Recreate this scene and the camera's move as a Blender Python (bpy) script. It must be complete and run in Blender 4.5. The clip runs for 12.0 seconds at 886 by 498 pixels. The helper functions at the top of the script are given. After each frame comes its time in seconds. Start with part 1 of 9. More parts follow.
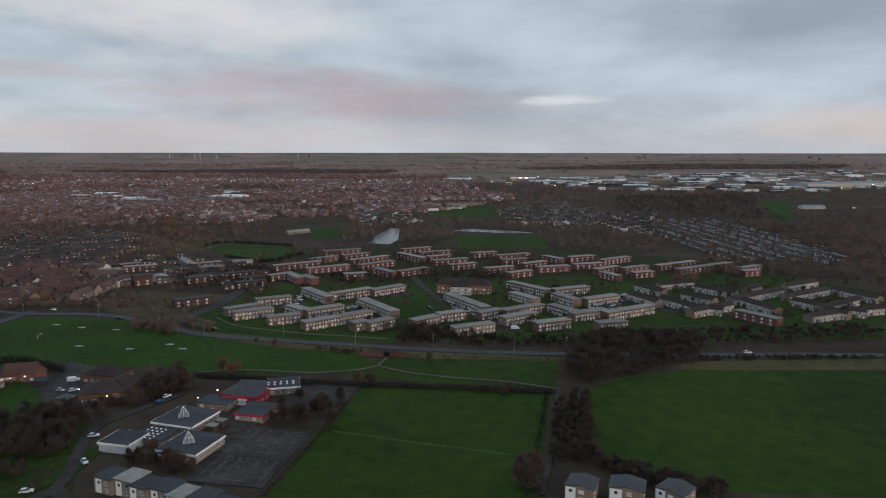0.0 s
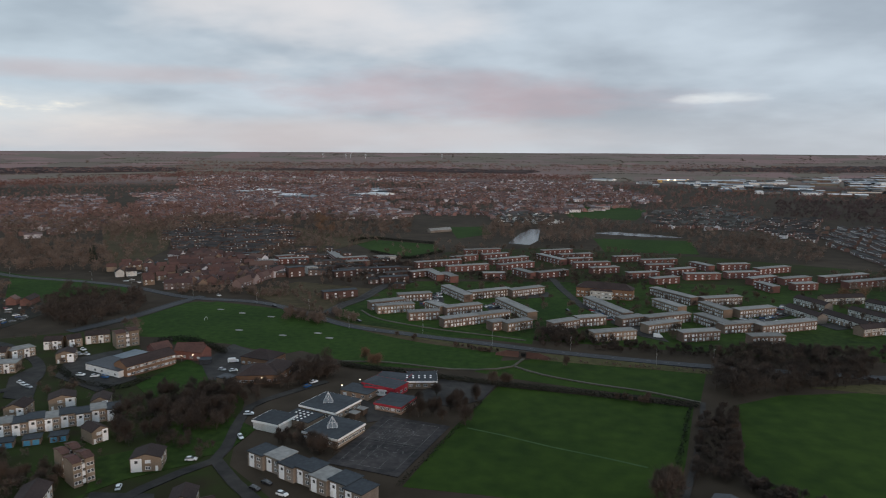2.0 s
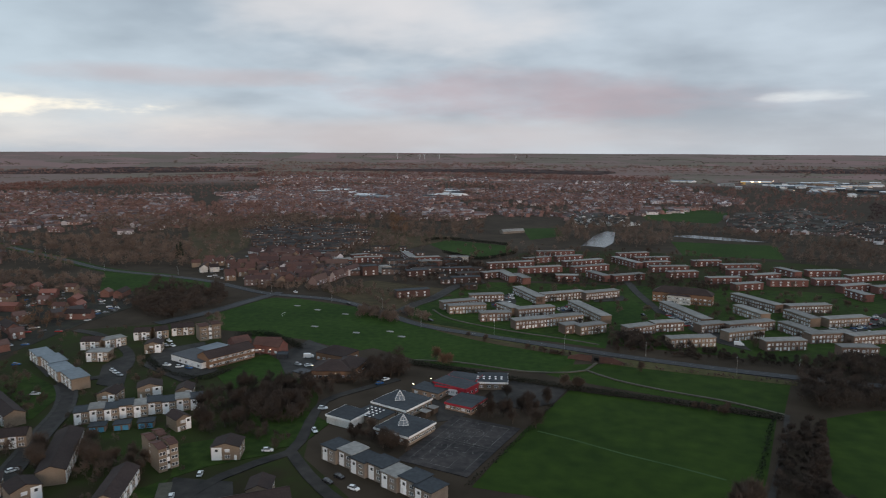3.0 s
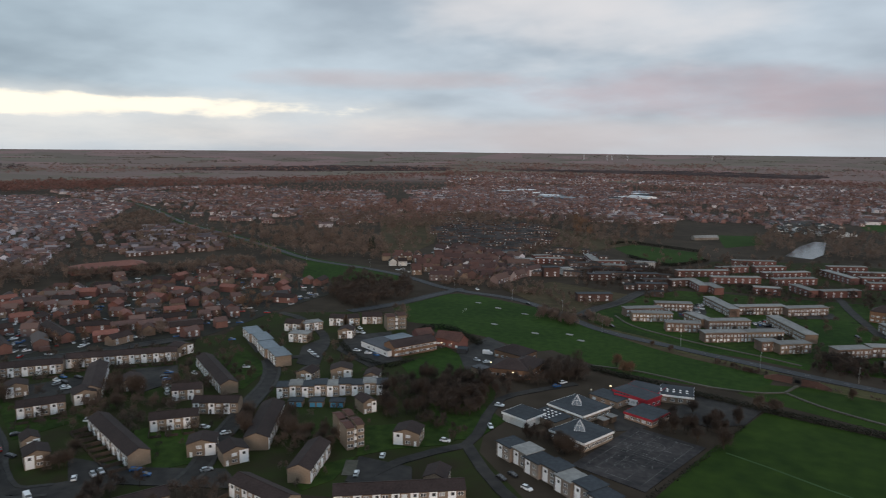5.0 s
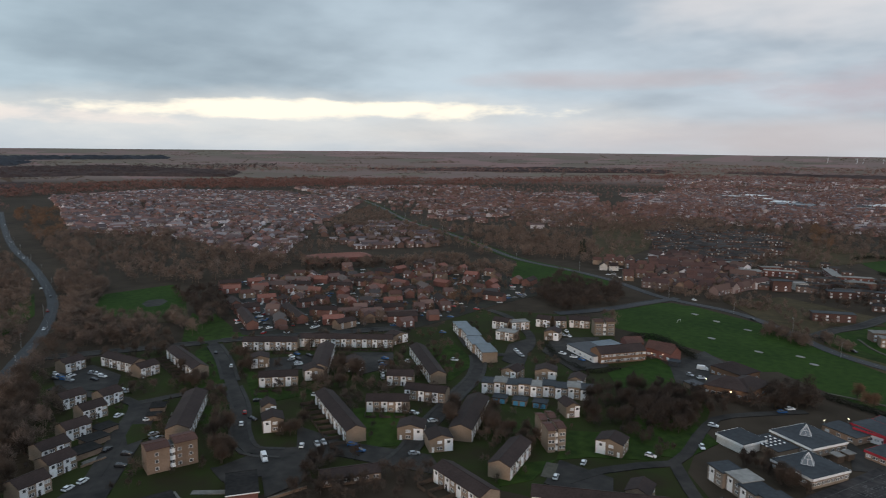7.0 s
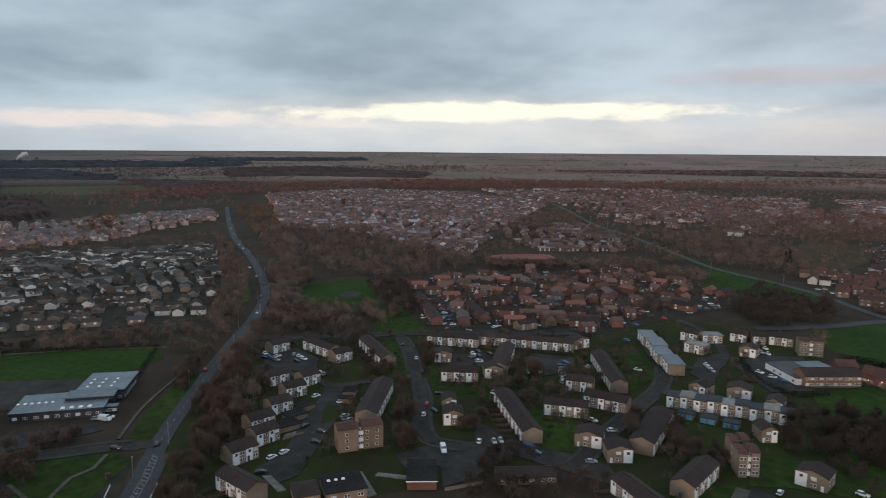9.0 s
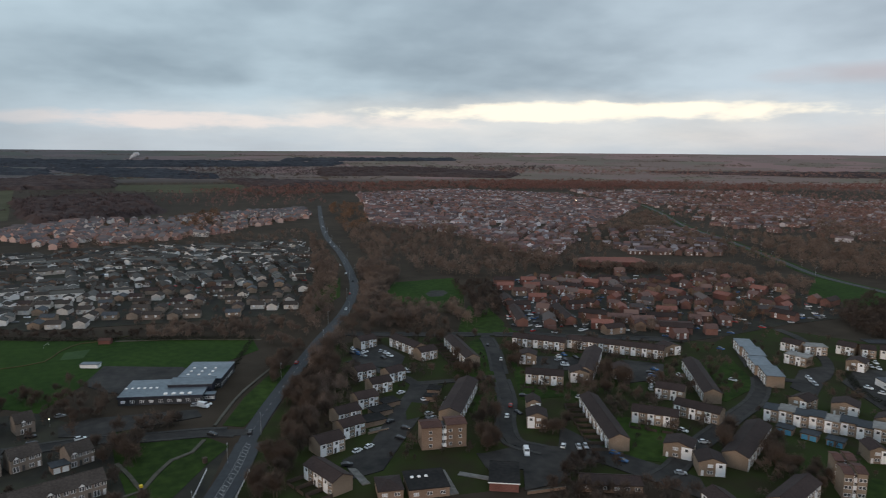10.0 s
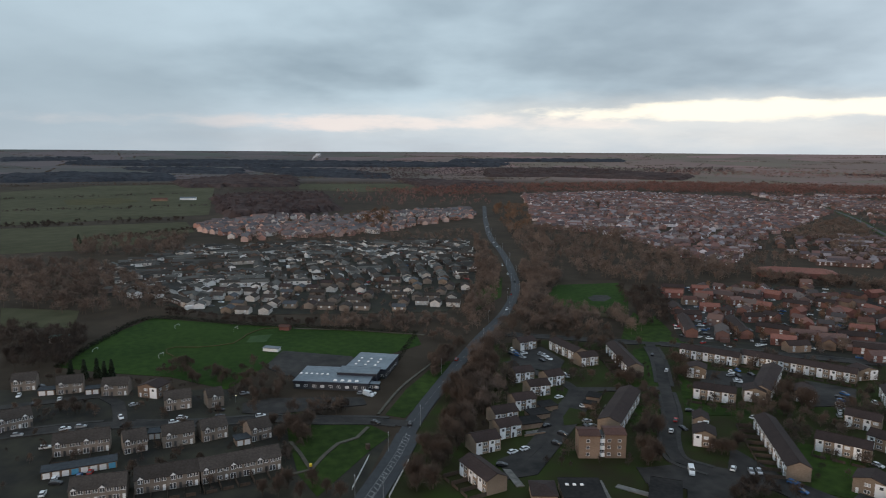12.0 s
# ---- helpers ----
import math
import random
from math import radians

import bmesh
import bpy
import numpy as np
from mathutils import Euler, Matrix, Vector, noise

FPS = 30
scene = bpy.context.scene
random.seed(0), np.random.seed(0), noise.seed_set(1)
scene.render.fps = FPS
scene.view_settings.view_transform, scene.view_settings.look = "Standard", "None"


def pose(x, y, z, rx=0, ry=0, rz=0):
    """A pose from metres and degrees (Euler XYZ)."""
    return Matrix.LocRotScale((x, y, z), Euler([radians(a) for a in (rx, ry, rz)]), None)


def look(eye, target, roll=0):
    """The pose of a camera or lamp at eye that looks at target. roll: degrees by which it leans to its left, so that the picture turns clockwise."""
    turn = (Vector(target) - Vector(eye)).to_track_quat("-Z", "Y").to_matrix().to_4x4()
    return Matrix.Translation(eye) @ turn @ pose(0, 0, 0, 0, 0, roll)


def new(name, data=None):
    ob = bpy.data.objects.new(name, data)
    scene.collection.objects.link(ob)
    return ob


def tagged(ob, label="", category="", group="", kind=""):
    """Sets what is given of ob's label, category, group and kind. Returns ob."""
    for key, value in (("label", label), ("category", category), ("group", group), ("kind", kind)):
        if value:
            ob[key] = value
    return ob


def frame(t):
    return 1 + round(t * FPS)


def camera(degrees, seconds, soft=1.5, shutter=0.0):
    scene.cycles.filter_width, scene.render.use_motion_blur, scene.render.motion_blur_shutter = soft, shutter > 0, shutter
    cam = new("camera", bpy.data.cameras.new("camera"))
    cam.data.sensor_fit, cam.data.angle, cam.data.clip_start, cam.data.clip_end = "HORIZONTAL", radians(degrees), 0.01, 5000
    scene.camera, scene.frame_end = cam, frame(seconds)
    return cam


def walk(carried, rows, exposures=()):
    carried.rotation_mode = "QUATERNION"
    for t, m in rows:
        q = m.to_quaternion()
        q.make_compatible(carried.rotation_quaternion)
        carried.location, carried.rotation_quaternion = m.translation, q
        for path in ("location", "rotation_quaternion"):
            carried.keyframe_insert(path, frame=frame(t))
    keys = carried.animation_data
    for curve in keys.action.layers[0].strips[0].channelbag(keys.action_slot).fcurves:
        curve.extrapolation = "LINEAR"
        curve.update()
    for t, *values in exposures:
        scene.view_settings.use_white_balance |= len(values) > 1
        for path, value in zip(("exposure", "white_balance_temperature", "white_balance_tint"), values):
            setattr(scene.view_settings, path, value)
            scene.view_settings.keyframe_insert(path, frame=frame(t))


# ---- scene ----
cam = camera(65.2, 12.0, soft=1.0, shutter=0.35)
PATH = [
    (0, (0.266, -3.155, 110.957), (0.309, -1.176, 110.675), 0.0),
    (0.5, (0.185, -3.208, 110.96), (0.117, -1.229, 110.678), 0.0),
    (1, (0.143, -3.197, 110.969), (-0.024, -1.224, 110.688), 0.1),
    (1.5, (0.112, -3.185, 110.971), (-0.145, -1.221, 110.689), 0.1),
    (2, (0.09, -3.2, 110.964), (-0.266, -1.252, 110.682), 0.2),
    (2.5, (0.007, -3.24, 110.956), (-0.449, -1.313, 110.675), 0.2),
    (4.5, (-0.526, -3.531, 110.847), (-1.429, -1.77, 110.565), 0.4),
    (5, (-0.629, -3.636, 110.838), (-1.662, -1.947, 110.556), 0.5),
    (5.5, (-0.702, -3.604, 110.823), (-1.864, -2.0, 110.542), 0.5),
    (6, (-0.682, -3.481, 110.781), (-1.968, -1.975, 110.499), 0.5),
    (6.5, (-0.612, -3.388, 110.724), (-2.014, -1.99, 110.442), 0.5),
    (7, (-0.535, -3.363, 110.687), (-2.027, -2.061, 110.404), 0.6),
    (9, (-0.057, -3.526, 110.542), (-1.839, -2.663, 110.26), 0.5),
    (9.5, (-0.062, -3.517, 110.543), (-1.895, -2.768, 110.261), 0.5),
    (10, (-0.172, -3.433, 110.533), (-2.048, -2.801, 110.25), 0.5),
    (10.5, (-0.339, -3.289, 110.529), (-2.251, -2.775, 110.246), 0.4),
    (11, (-0.523, -3.165, 110.529), (-2.463, -2.769, 110.245), 0.5),
    (11.5, (-0.692, -3.025, 110.539), (-2.653, -2.751, 110.255), 0.4),
    (12, (-0.866, -2.774, 110.539), (-2.838, -2.6, 110.255), 0.4),
]
walk(cam, [(t, look(eye, target, roll)) for t, eye, target, roll in PATH], exposures=[(0, -0.07), (0.5, 0.09), (1.5, 0.03), (4.5, 0.0), (10.5, -0.02), (11.2, 0.0), (12, 0.06)])

# ---------------------------------------------------------------- world and light
SUN_AZ, SUN_EL = 140.0, 7.0      # degrees: clockwise from +y, above the horizon

world = bpy.data.worlds.new("sky")
scene.world = world
world.use_nodes = True
wt = world.node_tree
wt.nodes.clear()


def wn(kind, **values):
    node = wt.nodes.new(kind)
    for key, value in values.items():
        node.inputs[key].default_value = value
    return node


def wmath(op, a, b=None, c=None, clamp=False):
    node = wt.nodes.new("ShaderNodeMath")
    node.operation, node.use_clamp = op, clamp
    for slot, v in enumerate((a, b, c)):
        if v is None:
            continue
        if isinstance(v, (int, float)):
            node.inputs[slot].default_value = v
        else:
            wt.links.new(v, node.inputs[slot])
    return node.outputs[0]


def wmix(fac, a, b):
    node = wt.nodes.new("ShaderNodeMix")
    node.data_type = "RGBA"
    for slot, v in ((0, fac), (6, a), (7, b)):
        if isinstance(v, (int, float)):
            node.inputs[slot].default_value = v
        elif isinstance(v, tuple):
            node.inputs[slot].default_value = (*v, 1)
        else:
            wt.links.new(v, node.inputs[slot])
    return node.outputs[2]


def wsmooth(v, lo, hi):
    node = wt.nodes.new("ShaderNodeMapRange")
    node.interpolation_type = "SMOOTHSTEP"
    wt.links.new(v, node.inputs["Value"])
    node.inputs["From Min"].default_value, node.inputs["From Max"].default_value = lo, hi
    return node.outputs[0]


sky = wt.nodes.new("ShaderNodeTexSky")
sky.sky_type, sky.sun_disc = "NISHITA", False
sky.sun_elevation, sky.sun_rotation = radians(SUN_EL), radians(SUN_AZ)
sky.air_density, sky.dust_density = 1.2, 1.5
way = wt.nodes.new("ShaderNodeTexCoord").outputs["Generated"]
split = wt.nodes.new("ShaderNodeSeparateXYZ")
wt.links.new(way, split.inputs[0])
up = wmath("MAXIMUM", split.outputs[2], 0.0)
low = wmath("ADD", up, 0.21)


def cloud_noise(sx, sy, scale, detail, rough, shift):
    join = wt.nodes.new("ShaderNodeCombineXYZ")
    wt.links.new(wmath("MULTIPLY", wmath("DIVIDE", split.outputs[0], low), sx), join.inputs[0])
    wt.links.new(wmath("MULTIPLY", wmath("DIVIDE", split.outputs[1], low), sy), join.inputs[1])
    join.inputs[2].default_value = shift
    node = wn("ShaderNodeTexNoise", Scale=scale, Detail=detail, Roughness=rough)
    wt.links.new(join.outputs[0], node.inputs["Vector"])
    return node.outputs[0]


big = cloud_noise(1.0, 0.8, 0.85, 5.0, 0.48, 3.1)
mid = cloud_noise(0.9, 1.0, 2.4, 4.5, 0.48, 7.7)
wisp = cloud_noise(1.0, 1.0, 1.5, 5.5, 0.6, 21.3)
turn_to = wmath("MULTIPLY", wmath("ARCTAN2", split.outputs[0], split.outputs[1]), 180 / math.pi)
rise_to = wmath("MULTIPLY", up, 180 / math.pi)


def bank(az, el, wide, high, ragged, source):
    """A soft, ragged bank of cloud or clear sky round a direction, 0 outside and up to 1 in the middle."""
    a = wmath("POWER", wmath("ABSOLUTE", wmath("DIVIDE", wmath("SUBTRACT", turn_to, az), wide)), 2.0)
    b = wmath("POWER", wmath("ABSOLUTE", wmath("DIVIDE", wmath("SUBTRACT", rise_to, el), high)), 2.0)
    core = wmath("SUBTRACT", 1.0, wmath("ADD", a, b))
    return wmath("ADD", core, wmath("MULTIPLY", wmath("SUBTRACT", source, 0.5), ragged))


thick = wmath("ADD", wmath("MULTIPLY", big, 0.72), wmath("MULTIPLY", mid, 0.28))
body_of = wsmooth(thick, 0.33, 0.66)
cloud = wmix(wsmooth(turn_to, -95, -15), wmix(body_of, (0.295, 0.385, 0.465), (0.555, 0.690, 0.785)), wmix(body_of, (0.330, 0.390, 0.470), (0.600, 0.690, 0.785)))
# a pale, faintly warm break high over the town
cloud = wmix(wmath("MULTIPLY", wsmooth(bank(-20, 11.5, 17, 6.5, 2.2, mid), -0.1, 1.3), 0.8), cloud, (0.80, 0.77, 0.78))
# paler air above the horizon
pale = wmath("SUBTRACT", 1.0, wsmooth(up, 0.0, 0.085))
cloud = wmix(wmath("MULTIPLY", pale, 0.6), cloud, (0.63, 0.655, 0.69))
# rosy undersides
cloud = wmix(wmath("MULTIPLY", wsmooth(bank(-9, 4.4, 20, 2.2, 3.0, wisp), -0.2, 1.5), 0.62), cloud, (0.53, 0.40, 0.44))
cloud = wmix(wmath("MULTIPLY", wsmooth(bank(-36, 5.6, 12, 0.9, 2.2, wisp), -0.2, 1.2), 0.5), cloud, (0.56, 0.45, 0.47))
cloud = wmix(wmath("MULTIPLY", wsmooth(bank(-22, 1.2, 30, 1.6, 1.2, wisp), -0.3, 1.2), 0.5), cloud, (0.66, 0.56, 0.55))
cloud = wmix(wmath("MULTIPLY", wsmooth(bank(34, 1.8, 12, 1.8, 1.2, wisp), -0.3, 1.2), 0.6), cloud, (0.72, 0.60, 0.56))
# small bright breaks and the clear gap under the cloud deck
cloud = wmix(wmath("MULTIPLY", wsmooth(bank(11, 4.0, 5.5, 0.5, 4.5, mid), 0.1, 1.5), 0.6), cloud, (0.95, 0.98, 0.98))
cloud = wmix(wmath("MULTIPLY", wsmooth(bank(-90, 2.1, 26, 0.75, 4.2, wisp), 0.1, 1.1), 0.8), cloud, (0.93, 0.82, 0.78))
cloud = wmix(wsmooth(bank(-58.5, 3.0, 20, 0.95, 4.2, wisp), 0.05, 0.95), cloud, (1.38, 1.24, 0.97))
cloud = wmix(wmath("MULTIPLY", wsmooth(bank(-62, 2.2, 34, 2.6, 1.5, wisp), -0.2, 1.3), 0.55), cloud, (1.02, 0.97, 0.90))
cloud = wmix(wmath("MULTIPLY", wsmooth(bank(-116, 4.0, 18, 9.0, 1.5, wisp), -0.3, 1.1), 0.72), cloud, (0.41, 0.51, 0.59))
# an overcast sky is brighter overhead than along the horizon
lifted = wt.nodes.new("ShaderNodeMix")
lifted.data_type, lifted.blend_type = "RGBA", "MULTIPLY"
lifted.inputs[0].default_value = 1.0
wt.links.new(cloud, lifted.inputs[6])
wt.links.new(wmath("ADD", 1.0, wmath("MULTIPLY", wsmooth(up, 0.25, 0.8), 0.38)), lifted.inputs[7])
cloud = lifted.outputs[2]
sheet = wn("ShaderNodeBackground", Strength=1.0)
wt.links.new(cloud, sheet.inputs["Color"])
air = wn("ShaderNodeBackground", Strength=0.08)
wt.links.new(sky.outputs[0], air.inputs["Color"])
both = wt.nodes.new("ShaderNodeMixShader")
both.inputs[0].default_value = 0.93
wt.links.new(air.outputs[0], both.inputs[1])
wt.links.new(sheet.outputs[0], both.inputs[2])
wt.links.new(both.outputs[0], wt.nodes.new("ShaderNodeOutputWorld").inputs[0])

sun = new("sun", bpy.data.lights.new("sun", "SUN"))
sun.data.energy, sun.data.angle, sun.data.color = 0.95, radians(10), (1.0, 0.74, 0.55)
az, el = radians(SUN_AZ), radians(SUN_EL)
sun.matrix_world = look((0, 0, 300), (-300 * math.sin(az) * math.cos(el), -300 * math.cos(az) * math.cos(el), 300 - 300 * math.sin(el)))

# ---------------------------------------------------------------- materials
def material(name, dark, light, rough=0.85, grain=0.6, broad=0.05, metal=0.0, bump=0.25, random_tint=0.0, spec=0.3, coords="Object"):
    """Two colours mixed by a fine and a broad noise, both in cycles per metre."""
    m = bpy.data.materials.new(name)
    m.use_nodes = True
    t = m.node_tree
    b = t.nodes["Principled BSDF"]
    b.inputs["Roughness"].default_value, b.inputs["Metallic"].default_value = rough, metal
    b.inputs["Specular IOR Level"].default_value = spec
    place = t.nodes.new("ShaderNodeTexCoord").outputs[coords]

    def cloudy(scale, detail):
        n = t.nodes.new("ShaderNodeTexNoise")
        n.inputs["Scale"].default_value, n.inputs["Detail"].default_value = scale, detail
        t.links.new(place, n.inputs["Vector"])
        return n.outputs[0]

    fine, wide = cloudy(grain, 4.0), cloudy(broad, 3.0)
    add = t.nodes.new("ShaderNodeMath")
    add.operation = "MULTIPLY_ADD"
    t.links.new(fine, add.inputs[0])
    add.inputs[1].default_value = 0.5
    half = t.nodes.new("ShaderNodeMath")
    half.operation = "MULTIPLY"
    t.links.new(wide, half.inputs[0])
    half.inputs[1].default_value = 0.5
    t.links.new(half.outputs[0], add.inputs[2])
    spread = t.nodes.new("ShaderNodeMapRange")
    spread.inputs["From Min"].default_value, spread.inputs["From Max"].default_value = 0.36, 0.64
    t.links.new(add.outputs[0], spread.inputs["Value"])
    mix = t.nodes.new("ShaderNodeMix")
    mix.data_type = "RGBA"
    mix.inputs[6].default_value, mix.inputs[7].default_value = (*dark, 1), (*light, 1)
    t.links.new(spread.outputs[0], mix.inputs[0])
    colour = mix.outputs[2]
    if random_tint:
        info = t.nodes.new("ShaderNodeObjectInfo")
        vary = t.nodes.new("ShaderNodeMapRange")
        vary.inputs["To Min"].default_value, vary.inputs["To Max"].default_value = 1 - random_tint, 1 + random_tint
        t.links.new(info.outputs["Random"], vary.inputs["Value"])
        hsv = t.nodes.new("ShaderNodeHueSaturation")
        t.links.new(colour, hsv.inputs["Color"])
        t.links.new(vary.outputs[0], hsv.inputs["Value"])
        colour = hsv.outputs[0]
    t.links.new(colour, b.inputs["Base Color"])
    if bump:
        bp = t.nodes.new("ShaderNodeBump")
        bp.inputs["Strength"].default_value, bp.inputs["Distance"].default_value = bump, 0.05
        t.links.new(fine, bp.inputs["Height"])
        t.links.new(bp.outputs[0], b.inputs["Normal"])
    return m


def island_material(name, dark, light, rough=0.9):
    """Colour that varies from piece to piece of one joined mesh."""
    m = material(name, dark, light, rough, bump=0)
    t = m.node_tree
    mix = [n for n in t.nodes if n.bl_idname == "ShaderNodeMix"][0]
    t.links.new(t.nodes.new("ShaderNodeNewGeometry").outputs["Random Per Island"], mix.inputs[0])
    return m


def twig_material(name, dark, light):
    """Bare twigs: the tone varies from tree to tree, and a little from twig to twig."""
    m = material(name, dark, light, 0.9, 0.13, 0.025, bump=0, spec=0.1)
    t = m.node_tree
    mix = [n for n in t.nodes if n.bl_idname == "ShaderNodeMix"][0]
    blend = t.nodes.new("ShaderNodeMix")
    blend.inputs[0].default_value = 0.32
    t.links.new(mix.inputs[0].links[0].from_socket, blend.inputs[2])
    t.links.new(t.nodes.new("ShaderNodeNewGeometry").outputs["Random Per Island"], blend.inputs[3])
    t.links.new(blend.outputs[0], mix.inputs[0])
    return m


FARFIELD = material("far pasture", (0.046, 0.046, 0.024), (0.082, 0.080, 0.046), 0.95, 0.05, 0.006, spec=0.1)
LAWN = material("worn estate lawn", (0.027, 0.022, 0.012), (0.026, 0.041, 0.009), 0.95, 0.09, 0.03, spec=0.1)
def island_choice(name, colours, rough=0.85):
    """Each piece of a joined mesh takes one of several colours."""
    m = island_material(name, (0, 0, 0), (1, 1, 1), rough)
    t = m.node_tree
    ramp = t.nodes.new("ShaderNodeValToRGB")
    ramp.color_ramp.interpolation = "CONSTANT"
    while len(ramp.color_ramp.elements) < len(colours):
        ramp.color_ramp.elements.new(0.5)
    for k, c in enumerate(colours):
        ramp.color_ramp.elements[k].position = k / len(colours)
        ramp.color_ramp.elements[k].color = (*c, 1)
    t.links.new([n for n in t.nodes if n.bl_idname == "ShaderNodeNewGeometry"][0].outputs["Random Per Island"], ramp.inputs[0])
    t.links.new(ramp.outputs[0], t.nodes["Principled BSDF"].inputs["Base Color"])
    return m


GRASS = material("mown grass", (0.0130, 0.0250, 0.0055), (0.0370, 0.0640, 0.0120), 0.95, 0.22, 0.020, spec=0.1)
FIELD = material("field grass", (0.0145, 0.0310, 0.0052), (0.0310, 0.0570, 0.0085), 0.95, 0.12, 0.012, spec=0.1)
PITCH = material("playing field grass", (0.0140, 0.0335, 0.0055), (0.0300, 0.0600, 0.0100), 0.95, 0.25, 0.018, spec=0.1)
ROUGH = material("rough winter grass", (0.046, 0.043, 0.018), (0.088, 0.078, 0.036), 0.95, 0.3, 0.03, spec=0.1)
LIGHTGRASS = material("worn artificial turf", (0.034, 0.062, 0.024), (0.052, 0.090, 0.036), 0.95, 0.3, 0.05, spec=0.1)
ASPHALT = material("worn asphalt", (0.0090, 0.0085, 0.0082), (0.0420, 0.0375, 0.0340), 0.85, 0.22, 0.05)
ROADTOP = material("road asphalt", (0.0209, 0.0223, 0.0258), (0.0377, 0.0405, 0.0453), 0.7, 0.5, 0.03)
CONCRETE = material("pale stained concrete", (0.085, 0.081, 0.075), (0.190, 0.182, 0.168), 0.9, 0.6, 0.12)
BLACKFELT = material("weathered black roof felt", (0.0105, 0.0105, 0.0108), (0.0270, 0.0250, 0.0240), 0.9, 0.6, 0.1, random_tint=0.15, spec=0.15)
PAVING = material("concrete paving", (0.026, 0.025, 0.024), (0.050, 0.047, 0.044), 0.9, 0.7, 0.08)
PATHTOP = material("gravel path", (0.052, 0.048, 0.036), (0.100, 0.092, 0.072), 0.9, 0.5, 0.05)
DRYGRASS = material("dry brown winter grass", (0.042, 0.034, 0.018), (0.078, 0.060, 0.034), 0.95, 0.2, 0.03, spec=0.1)
EARTH = material("bare winter earth", (0.026, 0.019, 0.012), (0.050, 0.037, 0.024), 0.95, 0.4, 0.03, spec=0.1)
BUFF = material("buff brick", (0.1935, 0.1445, 0.1049), (0.2924, 0.2253, 0.1703), 0.9, 2.5, 0.15, random_tint=0.14)
FLATBRICK = material("pinkish brown brick", (0.1242, 0.0810, 0.0626), (0.2070, 0.1398, 0.1104), 0.9, 2.5, 0.15, random_tint=0.16)
TEAL = material("teal sheet roof", (0.03, 0.13, 0.12), (0.05, 0.20, 0.18), 0.5, 0.8, 0.1, bump=0.1)
BROWNBRICK = material("brown brick", (0.17, 0.115, 0.082), (0.27, 0.195, 0.145), 0.9, 2.5, 0.15, random_tint=0.15)
REDBRICK = material("red brick", (0.1232, 0.0510, 0.0422), (0.1936, 0.0924, 0.0774), 0.9, 2.5, 0.15, random_tint=0.15)
ORANGEBRICK = material("orange brick", (0.1734, 0.0939, 0.0542), (0.2529, 0.1481, 0.0939), 0.9, 2.5, 0.15, random_tint=0.1)
REDORANGE = material("dull orange-red brick", (0.132, 0.066, 0.054), (0.212, 0.112, 0.092), 0.9, 2.5, 0.15, random_tint=0.15)
REDCLAY = material("red clay tiles", (0.150, 0.062, 0.048), (0.240, 0.105, 0.082), 0.85, 1.2, 0.08, random_tint=0.1)
PALEB = material("pale rendered wall", (0.42, 0.40, 0.37), (0.62, 0.60, 0.57), 0.85, 1.5, 0.2, random_tint=0.2)
STONEBRICK = material("grey-brown brick", (0.150, 0.125, 0.105), (0.250, 0.210, 0.176), 0.9, 2.5, 0.15, random_tint=0.12)
BROWNTILE = material("brown roof tiles", (0.0200, 0.0125, 0.0115), (0.0440, 0.0290, 0.0262), 0.85, 1.6, 0.12, random_tint=0.2)
REDTILE = material("red-brown roof tiles", (0.060, 0.030, 0.025), (0.112, 0.055, 0.044), 0.85, 1.6, 0.12, random_tint=0.2)
PINKTILE = material("weathered pinkish roof tiles", (0.088, 0.053, 0.047), (0.150, 0.092, 0.081), 0.85, 1.6, 0.12, random_tint=0.25)
GREYTILE = material("grey-brown roof tiles", (0.036, 0.030, 0.026), (0.070, 0.059, 0.053), 0.9, 1.6, 0.12, random_tint=0.2, spec=0.15)
YARD = material("gardens, drives and parking", (0.022, 0.021, 0.020), (0.044, 0.042, 0.030), 0.9, 0.14, 0.04, spec=0.1)
SLATE = material("dark slates", (0.028, 0.031, 0.037), (0.060, 0.064, 0.072), 0.6, 1.5, 0.1, random_tint=0.15)
FELT = material("grey roof felt", (0.150, 0.147, 0.140), (0.265, 0.258, 0.245), 0.8, 0.5, 0.10, random_tint=0.22, spec=0.15)
DARKFELT = material("dark roof felt", (0.0211, 0.0260, 0.0324), (0.0436, 0.0507, 0.0584), 0.8, 0.7, 0.1, random_tint=0.15)
METALROOF = material("pale metal sheet roof", (0.0968, 0.1239, 0.1471), (0.1820, 0.2130, 0.2401), 0.45, 0.5, 0.08, metal=0.3, random_tint=0.1)
PALEROOF = material("white sheet roof", (0.50, 0.51, 0.52), (0.66, 0.67, 0.68), 0.6, 0.3, 0.05, bump=0.05, random_tint=0.1)
YELLOW = material("yellow plastic", (0.62, 0.46, 0.03), (0.75, 0.58, 0.06), 0.5, 2, 0.5, bump=0)
# amber light falling on the warehouse is put into its wall colour
AMBERLIT = material("cladding painted as amber-lit", (0.72, 0.42, 0.13), (0.90, 0.58, 0.22), 0.6, 0.3, 0.05, bump=0.05)
RENDER = material("white boarding", (0.76, 0.77, 0.78), (0.88, 0.89, 0.90), 0.7, 1.2, 0.2, bump=0.1, random_tint=0.14)
TRIM = material("white painted trim", (0.70, 0.70, 0.70), (0.86, 0.86, 0.85), 0.6, 2.0, 0.3, bump=0)
NAVY = material("navy cladding", (0.016, 0.019, 0.030), (0.034, 0.038, 0.054), 0.55, 1.2, 0.1, bump=0.05)
